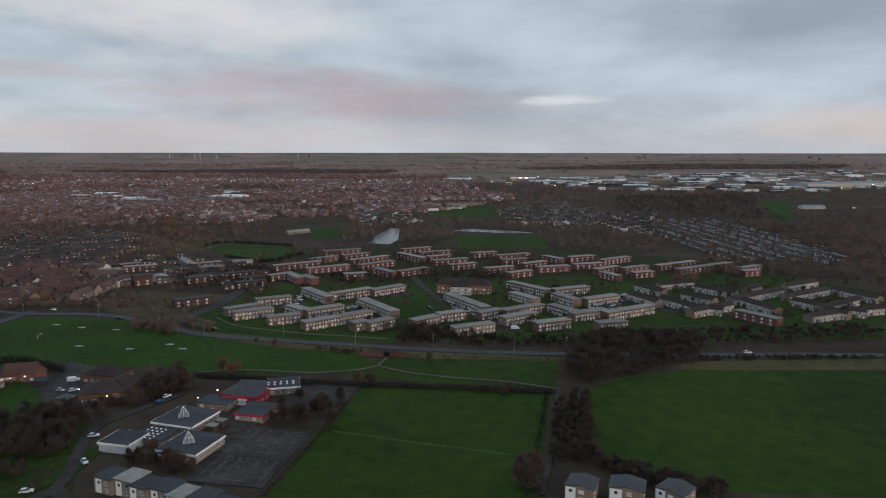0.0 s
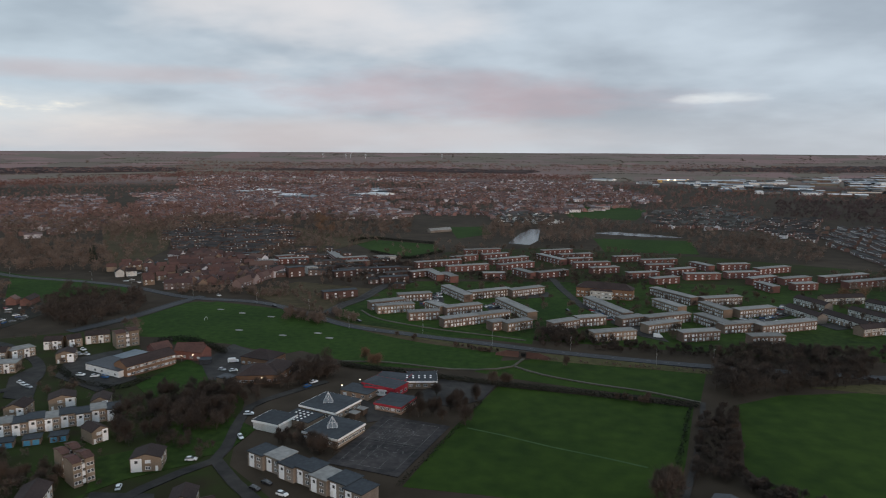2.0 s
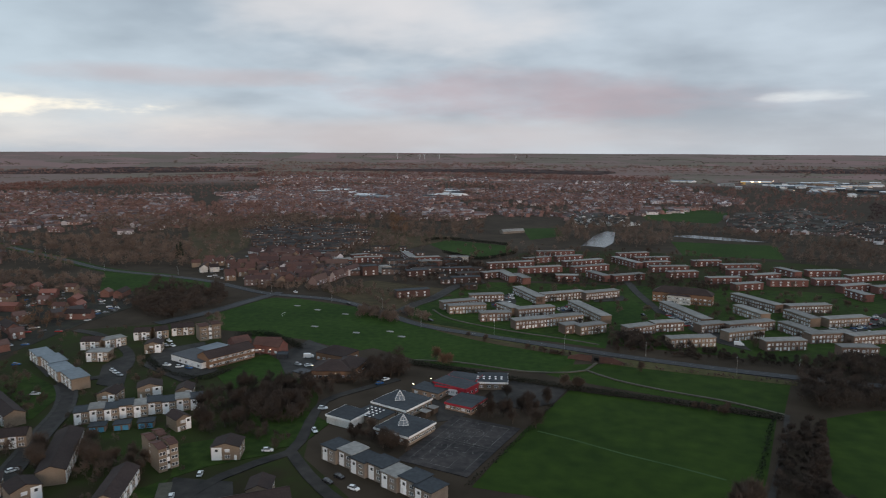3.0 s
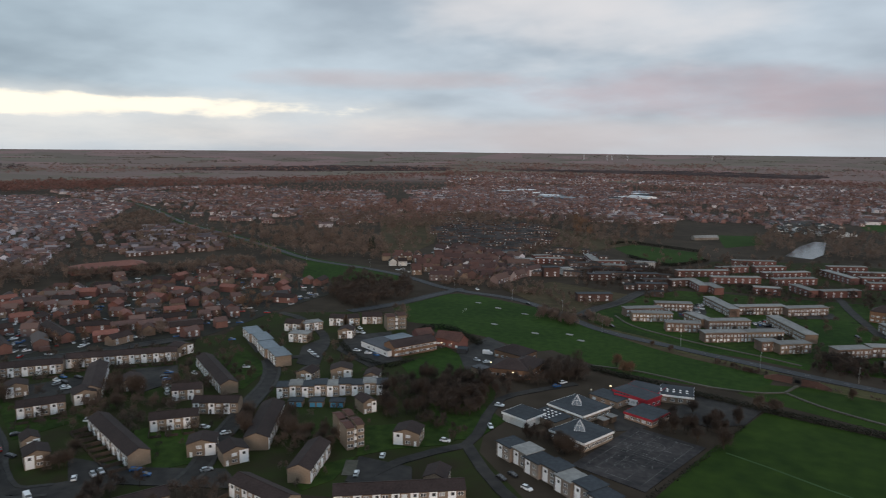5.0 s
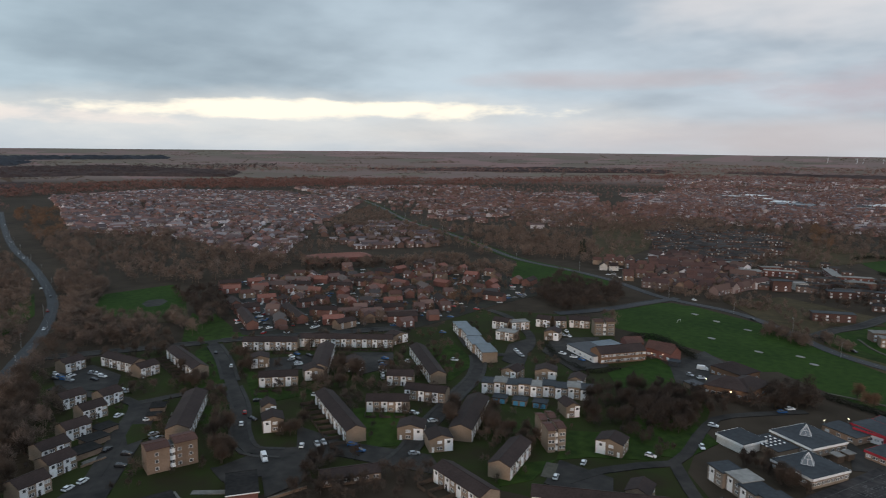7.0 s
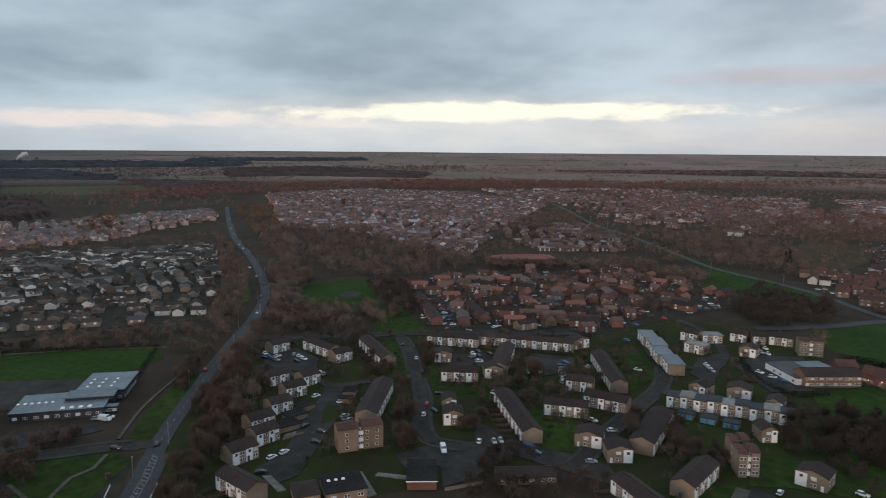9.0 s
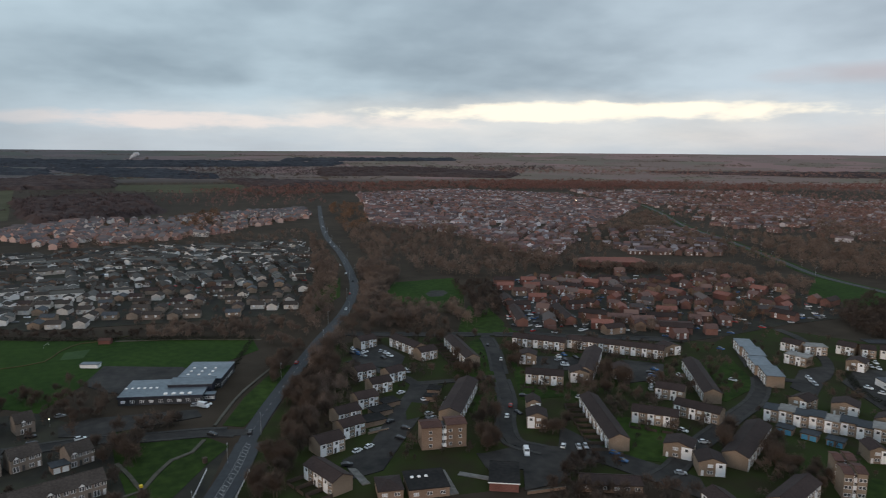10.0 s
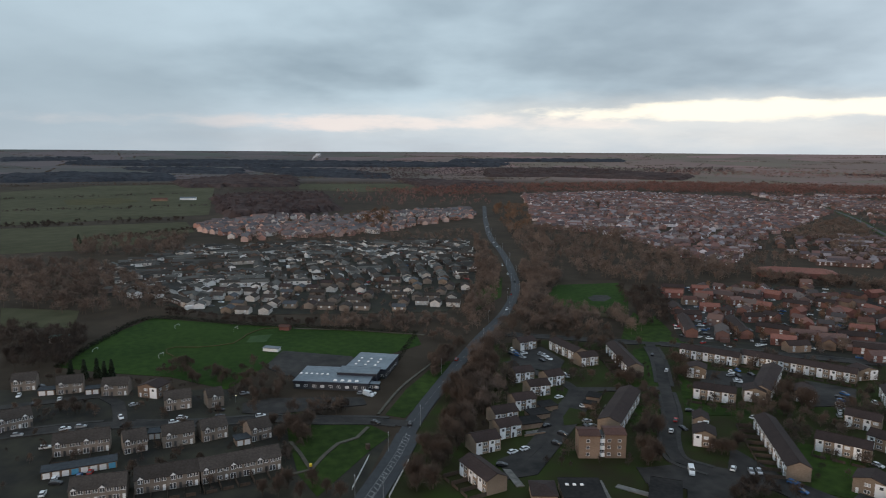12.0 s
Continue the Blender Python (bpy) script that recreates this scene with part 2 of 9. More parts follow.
REDPAINT = material("red fascia", (0.30, 0.022, 0.035), (0.42, 0.04, 0.055), 0.5, 0.8, 0.1, bump=0.05)
BLUEDOOR = material("blue garage paint", (0.08, 0.29, 0.46), (0.13, 0.40, 0.60), 0.5, 1.0, 0.2, bump=0.05)
DOORDARK = material("dark door paint", (0.03, 0.03, 0.035), (0.07, 0.065, 0.06), 0.5, 1.5, 0.3, bump=0, random_tint=0.4)
MAROON = material("dark maroon brick", (0.072, 0.040, 0.034), (0.120, 0.068, 0.057), 0.9, 2.5, 0.15, random_tint=0.15)
GLASS = material("window glass", (0.035, 0.038, 0.042), (0.11, 0.115, 0.12), 0.08, 0.4, 0.1, bump=0, spec=0.6)
CURTAIN = material("pale curtain behind glass", (0.44, 0.46, 0.48), (0.70, 0.73, 0.76), 0.15, 0.7, 0.2, bump=0, spec=0.6, random_tint=0.5)
BARK = material("bark", (0.045, 0.036, 0.028), (0.085, 0.068, 0.052), 0.95, 1.5, 0.3)
TWIG = twig_material("bare twigs", (0.050, 0.037, 0.030), (0.152, 0.113, 0.090))
REDTWIG = twig_material("reddish bare twigs", (0.094, 0.057, 0.037), (0.241, 0.149, 0.099))
GREYTWIG = twig_material("grey bare twigs", (0.033, 0.026, 0.022), (0.101, 0.078, 0.066))
# paler twig copies by distance: haze and low sun mixed into their colours
FARTWIG = twig_material("bare twigs paled for haze and sun", (0.118, 0.072, 0.062), (0.300, 0.184, 0.160))
FARGREY = twig_material("grey twigs paled for haze", (0.045, 0.033, 0.034), (0.134, 0.100, 0.099))
FARRED = twig_material("russet twigs with painted haze and sun", (0.112, 0.060, 0.051), (0.235, 0.126, 0.106))
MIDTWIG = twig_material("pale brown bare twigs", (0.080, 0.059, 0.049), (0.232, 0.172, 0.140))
FIELDHEDGE = twig_material("distant field hedges", (0.078, 0.066, 0.055), (0.150, 0.124, 0.106))
# blue-grey of distance haze is put into the forest colour
FOREST = material("far forest with painted blue haze", (0.026, 0.030, 0.037), (0.050, 0.054, 0.064), 0.95, 0.06, 0.008, spec=0.05)
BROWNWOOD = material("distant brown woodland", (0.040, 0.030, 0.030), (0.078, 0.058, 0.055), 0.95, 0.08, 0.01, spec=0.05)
NEEDLE = island_material("dark evergreen leaves", (0.010, 0.018, 0.010), (0.028, 0.040, 0.020))
HEDGELEAF = island_material("dark hedge leaves", (0.008, 0.011, 0.006), (0.022, 0.023, 0.013))
CHALK = material("faded white paint", (0.16, 0.16, 0.16), (0.34, 0.34, 0.33), 0.9, 1.2, 0.2, bump=0)
FADED = material("worn court paint", (0.022, 0.022, 0.023), (0.15, 0.145, 0.14), 0.9, 0.55, 0.12, bump=0)
PLAYTOP = material("cracked playground asphalt", (0.008, 0.008, 0.009), (0.058, 0.050, 0.049), 0.85, 0.35, 0.07)
TYRE = material("tyre rubber", (0.015, 0.015, 0.015), (0.03, 0.03, 0.03), 0.9, 5, 1, bump=0)
RIM = material("wheel rim", (0.30, 0.30, 0.31), (0.45, 0.45, 0.46), 0.35, 5, 1, metal=0.7, bump=0)
STEEL = material("galvanised steel", (0.30, 0.31, 0.32), (0.42, 0.43, 0.44), 0.45, 2, 0.5, metal=0.6, bump=0)
WATER = material("pond water", (0.020, 0.024, 0.026), (0.034, 0.038, 0.040), 0.22, 0.3, 0.05, bump=0.3, spec=0.35)
TIMBER = material("weathered fence timber", (0.042, 0.031, 0.024), (0.085, 0.064, 0.050), 0.9, 2.0, 0.2)
PAINT = {
    "white": material("white car paint", (0.66, 0.67, 0.68), (0.76, 0.77, 0.78), 0.25, 1, 0.3, bump=0, spec=0.6),
    "silver": material("silver car paint", (0.36, 0.37, 0.39), (0.46, 0.47, 0.49), 0.28, 1, 0.3, metal=0.5, bump=0),
    "black": material("black car paint", (0.012, 0.013, 0.015), (0.03, 0.03, 0.034), 0.22, 1, 0.3, bump=0, spec=0.6),
    "blue": material("blue car paint", (0.02, 0.07, 0.18), (0.04, 0.12, 0.28), 0.25, 1, 0.3, bump=0, spec=0.6),
    "red": material("red car paint", (0.26, 0.02, 0.02), (0.40, 0.04, 0.035), 0.25, 1, 0.3, bump=0, spec=0.6),
}


def ground_material():
    """Grass and gardens near by, a patchwork of fields far out."""
    m = material("ground", (0.030, 0.023, 0.016), (0.058, 0.044, 0.032), 0.95, 0.06, 0.010, spec=0.1)
    t = m.node_tree
    b = t.nodes["Principled BSDF"]
    near = [n for n in t.nodes if n.bl_idname == "ShaderNodeMix"][0].outputs[2]
    place = t.nodes.new("ShaderNodeTexCoord").outputs["Object"]
    cells = t.nodes.new("ShaderNodeTexVoronoi")
    cells.inputs["Scale"].default_value, cells.inputs["Randomness"].default_value = 0.0042, 0.95
    t.links.new(place, cells.inputs["Vector"])
    pick = t.nodes.new("ShaderNodeSeparateColor")
    t.links.new(cells.outputs["Color"], pick.inputs[0])
    ramp = t.nodes.new("ShaderNodeValToRGB")
    ramp.color_ramp.interpolation = "CONSTANT"
    # field colours lifted and reddened to stand in for haze and low sun
    stops = ((0.0, (0.180, 0.132, 0.115)), (0.24, (0.228, 0.148, 0.136)), (0.42, (0.152, 0.122, 0.100)), (0.60, (0.192, 0.136, 0.122)), (0.80, (0.160, 0.134, 0.106)))
    for k, (at, c) in enumerate(stops):
        e = ramp.color_ramp.elements[k] if k < 2 else ramp.color_ramp.elements.new(at)
        e.position, e.color = at, (*c, 1)
    t.links.new(pick.outputs[0], ramp.inputs[0])
    # greener land to the south-west, with cloud shade and blue haze tinted in
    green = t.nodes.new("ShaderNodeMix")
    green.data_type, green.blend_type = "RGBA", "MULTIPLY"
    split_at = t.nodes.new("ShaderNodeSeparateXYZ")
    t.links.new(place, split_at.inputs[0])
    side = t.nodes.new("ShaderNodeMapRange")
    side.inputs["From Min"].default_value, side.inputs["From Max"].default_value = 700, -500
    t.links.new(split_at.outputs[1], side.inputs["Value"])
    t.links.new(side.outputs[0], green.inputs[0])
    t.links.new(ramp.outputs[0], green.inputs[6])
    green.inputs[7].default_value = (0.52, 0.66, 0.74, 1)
    reach = t.nodes.new("ShaderNodeVectorMath")
    reach.operation = "LENGTH"
    t.links.new(place, reach.inputs[0])
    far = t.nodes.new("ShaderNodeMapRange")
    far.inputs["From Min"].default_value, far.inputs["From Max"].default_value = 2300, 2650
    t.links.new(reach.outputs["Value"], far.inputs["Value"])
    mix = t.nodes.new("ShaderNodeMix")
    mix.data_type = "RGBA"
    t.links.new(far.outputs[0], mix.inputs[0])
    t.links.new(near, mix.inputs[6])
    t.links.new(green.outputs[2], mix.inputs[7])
    t.links.new(mix.outputs[2], b.inputs["Base Color"])
    return m


# ---------------------------------------------------------------- ground
def terrain(x, y):
    """Height of the land: level for two kilometres, then rising to low far hills."""
    r = math.hypot(x, y)
    if r < 2200:
        return 0.0
    a = math.atan2(x, y)
    s = (r - 2200) / 2700
    ridge = 1.0 + 0.012 * math.sin(9 * a + 1) * s + 0.006 * math.sin(31 * a)
    return 93.5 * ridge * s ** 1.55 + 3.0 * s * math.sin(r / 170 + 3 * a)


def mesh_object(name, verts, faces, mat, parent=None, smooth=False):
    me = bpy.data.meshes.new(name)
    me.from_pydata(verts, [], faces)
    for one in (mat if isinstance(mat, (list, tuple)) else [mat]):
        me.materials.append(one)
    if smooth:
        me.polygons.foreach_set("use_smooth", [True] * len(me.polygons))
    ob = new(name, me)
    ob.parent = parent
    return ob


def build_ground():
    spokes, verts, faces = 240, [(0, 0, 0)], []
    radii = [60 * 1.075 ** k for k in range(62)]
    radii = [r for r in radii if r < 4900] + [4930]
    for r in radii:
        for k in range(spokes):
            a = 2 * math.pi * k / spokes
            x, y = r * math.sin(a), r * math.cos(a)
            verts.append((x, y, terrain(x, y)))
    for k in range(spokes):
        faces.append((0, 1 + (k + 1) % spokes, 1 + k))
    for j in range(len(radii) - 1):
        for k in range(spokes):
            a, b = 1 + j * spokes + k, 1 + j * spokes + (k + 1) % spokes
            faces.append((a, b, b + spokes, a + spokes))
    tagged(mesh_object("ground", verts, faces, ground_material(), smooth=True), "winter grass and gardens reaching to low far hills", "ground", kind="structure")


build_ground()


LEVELS, ROADS, BLOCKS, PAVED = [], [], {}, []


def surface(x, y):
    """Height of the topmost laid surface at a place."""
    z = 0.0
    for line, width, lift in ROADS:
        if any(abs(p.x - x) < 14 and abs(p.y - y) < 14 and math.hypot(p.x - x, p.y - y) < width / 2 + 1 for p in line):
            z = max(z, lift)
    for poly, lift in LEVELS:
        if inside(x, y, poly):
            z = max(z, lift)
    return z


def claim(x, y, turn, L, D):
    """Notes the footprint of a building, so that nothing grows in it."""
    reach = math.hypot(L, D) / 2 + 2
    entry = (x, y, math.cos(radians(turn)), math.sin(radians(turn)), L / 2 + 1.2, D / 2 + 1.2)
    for i in range(int((x - reach) // 40), int((x + reach) // 40) + 1):
        for j in range(int((y - reach) // 40), int((y + reach) // 40) + 1):
            BLOCKS.setdefault((i, j), []).append(entry)


def claim_road(line, width):
    for p in line:
        claim(p.x, p.y, 0, width, width)


def taken(x, y):
    for cx, cy, c, s, a, b in BLOCKS.get((int(x // 40), int(y // 40)), ()):
        dx, dy = x - cx, y - cy
        if abs(c * dx + s * dy) < a and abs(c * dy - s * dx) < b:
            return True
    return False


def sheet_of(name, corners, mat, label, category, lift=0.04, kind="structure"):
    """A level piece of ground with a rim that goes into the earth."""
    lift = 0.02 + 0.004 * len(LEVELS)
    LEVELS.append((corners, lift))
    if name in ("car_park", "playground", "hardstanding", "water"):
        PAVED.append((min(a for a, b in corners), max(a for a, b in corners), min(b for a, b in corners), max(b for a, b in corners), corners))
    n = len(corners)
    verts = [(x, y, lift) for x, y in corners] + [(x, y, -0.3) for x, y in corners]
    faces = [tuple(range(n))] + [(k, (k + 1) % n, n + (k + 1) % n, n + k) for k in range(n)]
    ob = mesh_object(name, verts, faces, mat)
    bm = bmesh.new()
    bm.from_mesh(ob.data)
    bmesh.ops.recalc_face_normals(bm, faces=bm.faces)
    if ob.data.polygons[0].normal.z < 0:
        bm.faces.ensure_lookup_table()
    bmesh.ops.triangulate(bm, faces=[f for f in bm.faces if len(f.verts) > 4])
    bm.to_mesh(ob.data)
    bm.free()
    return tagged(ob, label, category, kind=kind)


def smooth_line(points, step=8.0):
    """A Catmull-Rom line through the points."""
    pts = [Vector((*p, 0)) for p in points]
    pts = [2 * pts[0] - pts[1]] + pts + [2 * pts[-1] - pts[-2]]
    out = []
    for k in range(1, len(pts) - 2):
        a, b, c, d = pts[k - 1:k + 3]
        n = max(1, int((c - b).length / step))
        for j in range(n):
            t = j / n
            out.append(0.5 * (2 * b + (c - a) * t + (2 * a - 5 * b + 4 * c - d) * t * t + (3 * b - a - 3 * c + d) * t ** 3))
    return out + [pts[-2]]


def ribbon(name, points, width, mat, label, category, lift, offset=0.0, step=8.0, kind="structure"):
    line = points if isinstance(points[0], Vector) else smooth_line(points, step)
    verts, faces = [], []
    for k, p in enumerate(line):
        d = (line[min(k + 1, len(line) - 1)] - line[max(k - 1, 0)]).normalized()
        side = Vector((-d.y, d.x, 0))
        for s, z in ((-width / 2, -0.2), (-width / 2, lift), (width / 2, lift), (width / 2, -0.2)):
            q = p + side * (s + offset)
            verts.append((q.x, q.y, terrain(q.x, q.y) + z))
    for k in range(len(line) - 1):
        for j in range(3):
            a = 4 * k + j
            faces.append((a + 1, a, a + 4, a + 5))
    return tagged(mesh_object(name, verts, faces, mat), label, category, kind=kind)


def road(points, width, pavements=True, label="grey asphalt road with low kerbs", mat=None):
    mat = mat or (ASPHALT if width < 6.5 else ROADTOP)
    lift = 0.32 + 0.004 * len(ROADS)
    ribbon("road", points, width, mat or ROADTOP, label, "road", lift)
    line = smooth_line(points, 4.0)
    claim_road(line, width + 1)
    ROADS.append((line, width, lift))
    if pavements:
        KERBED.append(len(ROADS) - 1)


KERBED = []


def build_pavements():
    """Pavements on both sides, broken where another road joins."""
    for n, index in enumerate(KERBED):
        line, width, lift = ROADS[index]
        others = [(p, w) for k, (ln, w, _) in enumerate(ROADS) if k != index for p in ln]
        for side in (-1, 1):
            run = []
            for k, p in enumerate(line + [None]):
                if p is not None:
                    d = (line[min(k + 1, len(line) - 1)] - line[max(k - 1, 0)]).normalized()
                    q = p + Vector((-d.y, d.x, 0)) * side * (width / 2 + 0.9)
                    if all(abs(o.x - q.x) + abs(o.y - q.y) > 12 or (o - q).length > w / 2 + 2.5 for o, w in others):
                        run.append(q)
                        continue
                if len(run) > 2:
                    ribbon("pavement", run, 1.7, PAVING, "grey concrete pavement with a low kerb", "pavement", lift + 0.12)
                run = []


def dashes(points, offset, length, gap, width=0.15, slant=0.0):
    """Painted marks along a line, joined."""
    line = smooth_line(points, 1.0)
    verts, faces = [], []
    k = 0
    while k + length < len(line) - 1:
        a, b = line[int(k)], line[int(k + length)]
        d = (b - a).normalized()
        s = Vector((-d.y, d.x, 0))
        c = a + s * offset
        e = b + s * (offset + slant)
        w = s * width / 2 if not slant else d * width
        n = len(verts)
        verts += [(*(c - w).xy, 0.49), (*(c + w).xy, 0.49), (*(e + w).xy, 0.49), (*(e - w).xy, 0.49)]
        faces.append((n, n + 1, n + 2, n + 3) if not slant or slant > 0 else (n + 3, n + 2, n + 1, n))
        k += length + gap
    return tagged(mesh_object("road_marking", verts, faces, CHALK), "white painted road markings", "road marking", kind="structure")


# ---------------------------------------------------------------- buildings
def box_mesh(verts, faces, x0, x1, y0, y1, z0, z1):
    n = len(verts)
    verts += [(x0, y0, z0), (x1, y0, z0), (x1, y1, z0), (x0, y1, z0), (x0, y0, z1), (x1, y0, z1), (x1, y1, z1), (x0, y1, z1)]
    faces += [(n + 3, n + 2, n + 1, n), (n + 4, n + 5, n + 6, n + 7), (n, n + 1, n + 5, n + 4), (n + 1, n + 2, n + 6, n + 5), (n + 2, n + 3, n + 7, n + 6), (n + 3, n, n + 4, n + 7)]


def box_data(name, x0, x1, y0, y1, z0, z1, mat):
    me = bpy.data.meshes.new(name)
    v, f = [], []
    box_mesh(v, f, x0, x1, y0, y1, z0, z1)
    me.from_pydata(v, [], f)
    me.materials.append(mat)
    return me


def window_data(name, w, h, glass, bars=1, frame_mat=None):
    """One window facing -y, 5 cm proud of its wall: a frame whose panes are set back."""
    bm = bmesh.new()
    n = bars + 1
    row = [[bm.verts.new((-w / 2 + w * k / n, -0.06, z)) for k in range(n + 1)] for z in (0, h)]
    back = [[bm.verts.new((x, 0.02, z)) for x in (-w / 2, w / 2)] for z in (0, h)]
    panes = [bm.faces.new((row[0][k], row[0][k + 1], row[1][k + 1], row[1][k])) for k in range(n)]
    bm.faces.new((back[0][1], back[0][0], back[1][0], back[1][1]))
    bm.faces.new((*reversed(row[0]), back[0][0], back[0][1]))
    bm.faces.new((*row[1], back[1][1], back[1][0]))
    bm.faces.new((row[0][0], row[1][0], back[1][0], back[0][0]))
    bm.faces.new((row[1][-1], row[0][-1], back[0][1], back[1][1]))
    bmesh.ops.recalc_face_normals(bm, faces=bm.faces)
    bm.normal_update()
    bmesh.ops.inset_individual(bm, faces=panes, thickness=min(0.15, w / 8))
    for f in panes:
        f.material_index = 1
        for v in f.verts:
            v.co.y = -0.02
    bmesh.ops.recalc_face_normals(bm, faces=bm.faces)
    me = bpy.data.meshes.new(name)
    bm.to_mesh(me)
    bm.free()
    me.materials.append(frame_mat or TRIM)
    me.materials.append(glass)
    return me


WIN_WIDE = window_data("window_wide", 1.8, 1.2, GLASS, 1)
WIN_WIDE_PALE = window_data("window_wide_pale", 1.8, 1.2, CURTAIN, 1)
WIN_SMALL = window_data("window_small", 1.25, 1.2, GLASS, 0)
WIN_FRAMED = window_data("window_framed", 1.55, 1.35, GLASS, 1)
WIN_TALL = window_data("window_tall", 1.9, 2.0, GLASS, 1)
WIN_FAR = window_data("window_far", 1.45, 1.4, CURTAIN, 0)
DOOR = box_data("door", -0.45, 0.45, -0.05, 0.03, 0, 2.0, DOORDARK)
DOOR_WHITE = box_data("door_white", -0.45, 0.45, -0.05, 0.03, 0, 2.0, TRIM)
GARAGE_DOOR = box_data("garage_door", -1.15, 1.15, -0.05, 0.03, 0, 2.0, TRIM)
GARAGE_BLUE = box_data("garage_door_blue", -1.15, 1.15, -0.05, 0.03, 0, 2.0, BLUEDOOR)
BOARD = box_data("board", -0.5, 0.5, -0.04, 0.03, 2.55, 4.55, PALEB)
PANEL = box_data("panel", -1.25, 1.25, -0.04, 0.03, 0.15, 4.95, RENDER)


def put(name, data, parent, x, y, z, turn=0.0, sx=1.0, sz=1.0, label=""):
    ob = new(name, data)
    ob.parent = parent
    ob.location, ob.rotation_euler, ob.scale = (x, y, z), (0, 0, radians(turn)), (sx, 1, sz)
    if label:
        ob["label"] = label
    return ob


def empty(name, x, y, z, turn, label, category, group=""):
    ob = new(name)
    ob.location, ob.rotation_euler = (x, y, z), (0, 0, radians(turn))
    return tagged(ob, label, category, group)


def wall_mesh(L, D, h, roof, rise):
    """Walls of a house as one closed body, with gables for a pitched roof."""
    x, y = L / 2, D / 2
    if roof == "gable":
        v = [(-x, -y, 0), (-x, y, 0), (-x, y, h), (-x, 0, h + rise), (-x, -y, h)]
        v += [(-a, b, c) for a, b, c in v]
        f = [(0, 4, 3, 2, 1), (5, 6, 7, 8, 9), (0, 5, 9, 4), (1, 2, 7, 6), (4, 9, 8, 3), (3, 8, 7, 2), (0, 1, 6, 5)]
        return v, f
    v, f = [], []
    box_mesh(v, f, -x, x, -y, y, 0, h)
    return v, f


def roof_mesh(L, D, h, roof, rise, over=0.35):
    x, y = L / 2 + over, D / 2 + over
    v, f = [], []
    if roof == "gable":
        drop, t = rise * over / (D / 2), 0.16
        x = L / 2 + over * 0.6
        prof = [(-y, h - drop), (0, h + rise), (y, h - drop), (y, h - drop + t), (0, h + rise + t * 1.2), (-y, h - drop + t)]
        v = [(-x, a, b + 0.01) for a, b in prof] + [(x, a, b + 0.01) for a, b in prof]
        f = [(0, 1, 4, 5), (1, 2, 3, 4), (6, 11, 10, 7), (7, 10, 9, 8)]
        f += [(k, 6 + k, 6 + (k + 1) % 6, (k + 1) % 6) for k in range(6)]
        box_mesh(v, f, -x, x, -0.14, 0.14, h + rise + t * 0.8, h + rise + t * 1.2 + 0.09)
    elif roof == "hip":
        r = max(x - y, 0.3)
        v = [(-x, -y, h), (x, -y, h), (x, y, h), (-x, y, h), (-x, -y, h + 0.18), (x, -y, h + 0.18), (x, y, h + 0.18), (-x, y, h + 0.18), (-r, 0, h + rise), (r, 0, h + rise)]
        f = [(3, 2, 1, 0), (0, 1, 5, 4), (1, 2, 6, 5), (2, 3, 7, 6), (3, 0, 4, 7), (4, 5, 9, 8), (5, 6, 9), (6, 7, 8, 9), (7, 4, 8)]
    elif roof == "flat":
        box_mesh(v, f, -x, x, -y, y, h + 0.01, h + 0.24)
        for a in (-1, 1):
            box_mesh(v, f, -x, x, a * (y - 0.1) - 0.1, a * (y - 0.1) + 0.1, h + 0.24, h + 0.32)
    else:  # one slope
        v = [(-x, -y, h + 0.01), (x, -y, h + 0.01), (x, y, h + 0.01), (-x, y, h + 0.01), (-x, -y, h + 0.2), (x, -y, h + 0.2), (x, y, h + 0.2 + rise), (-x, y, h + 0.2 + rise)]
        f = [(3, 2, 1, 0), (4, 5, 6, 7), (0, 1, 5, 4), (1, 2, 6, 5), (2, 3, 7, 6), (3, 0, 4, 7)]
    return v, f


def body(name, x, y, turn, L, D, h, roof, rise, walls, tiles, label, category, group=""):
    claim(x, y, turn, L, D)
    home = empty(name, x, y, 0, turn, label, category, group)
    v, f = wall_mesh(L, D, h, roof, rise)
    mesh_object("wall", [(a, b, c - (0.5 if c == 0 else 0)) for a, b, c in v], f, walls, home)
    v, f = roof_mesh(L, D, h, roof, rise)
    mesh_object("roof", v, f, tiles, home)
    return home


def face_line(length, unit):
    n = max(1, round(length / unit))
    return n, length / n


def panel_terrace(x, y, turn, L, D=7.8, walls=None, tiles=None, roof="gable", h=5.0, rise=1.75, label=""):
    """Two-storey houses whose front has a white boarded bay in every unit."""
    home = body("terrace", x, y, turn, L, D, h, roof, rise, walls or BUFF, tiles or BROWNTILE,
                label or "buff brick terrace with white boarded panels and brown tiled roof", "terraced houses", "brick terraces on the near estate")
    n, u = face_line(L, 5.6)
    for k in range(n):
        a = -L / 2 + u * k
        y0 = -D / 2
        put("panel", PANEL, home, a + u * 0.27, y0, 0, sx=1.05, label="white boarded panel")
        put("window", WIN_SMALL, home, a + u * 0.3, y0 - 0.04, 3.2)
        put("door", DOOR if k % 3 == 1 else DOOR_WHITE, home, a + u * 0.2, y0 - 0.04, 0.1)
        put("window", WIN_WIDE_PALE if k % 2 else WIN_WIDE, home, a + u * 0.73, y0, 3.2)
        put("window", WIN_WIDE, home, a + u * 0.73, y0, 0.9)
    return home


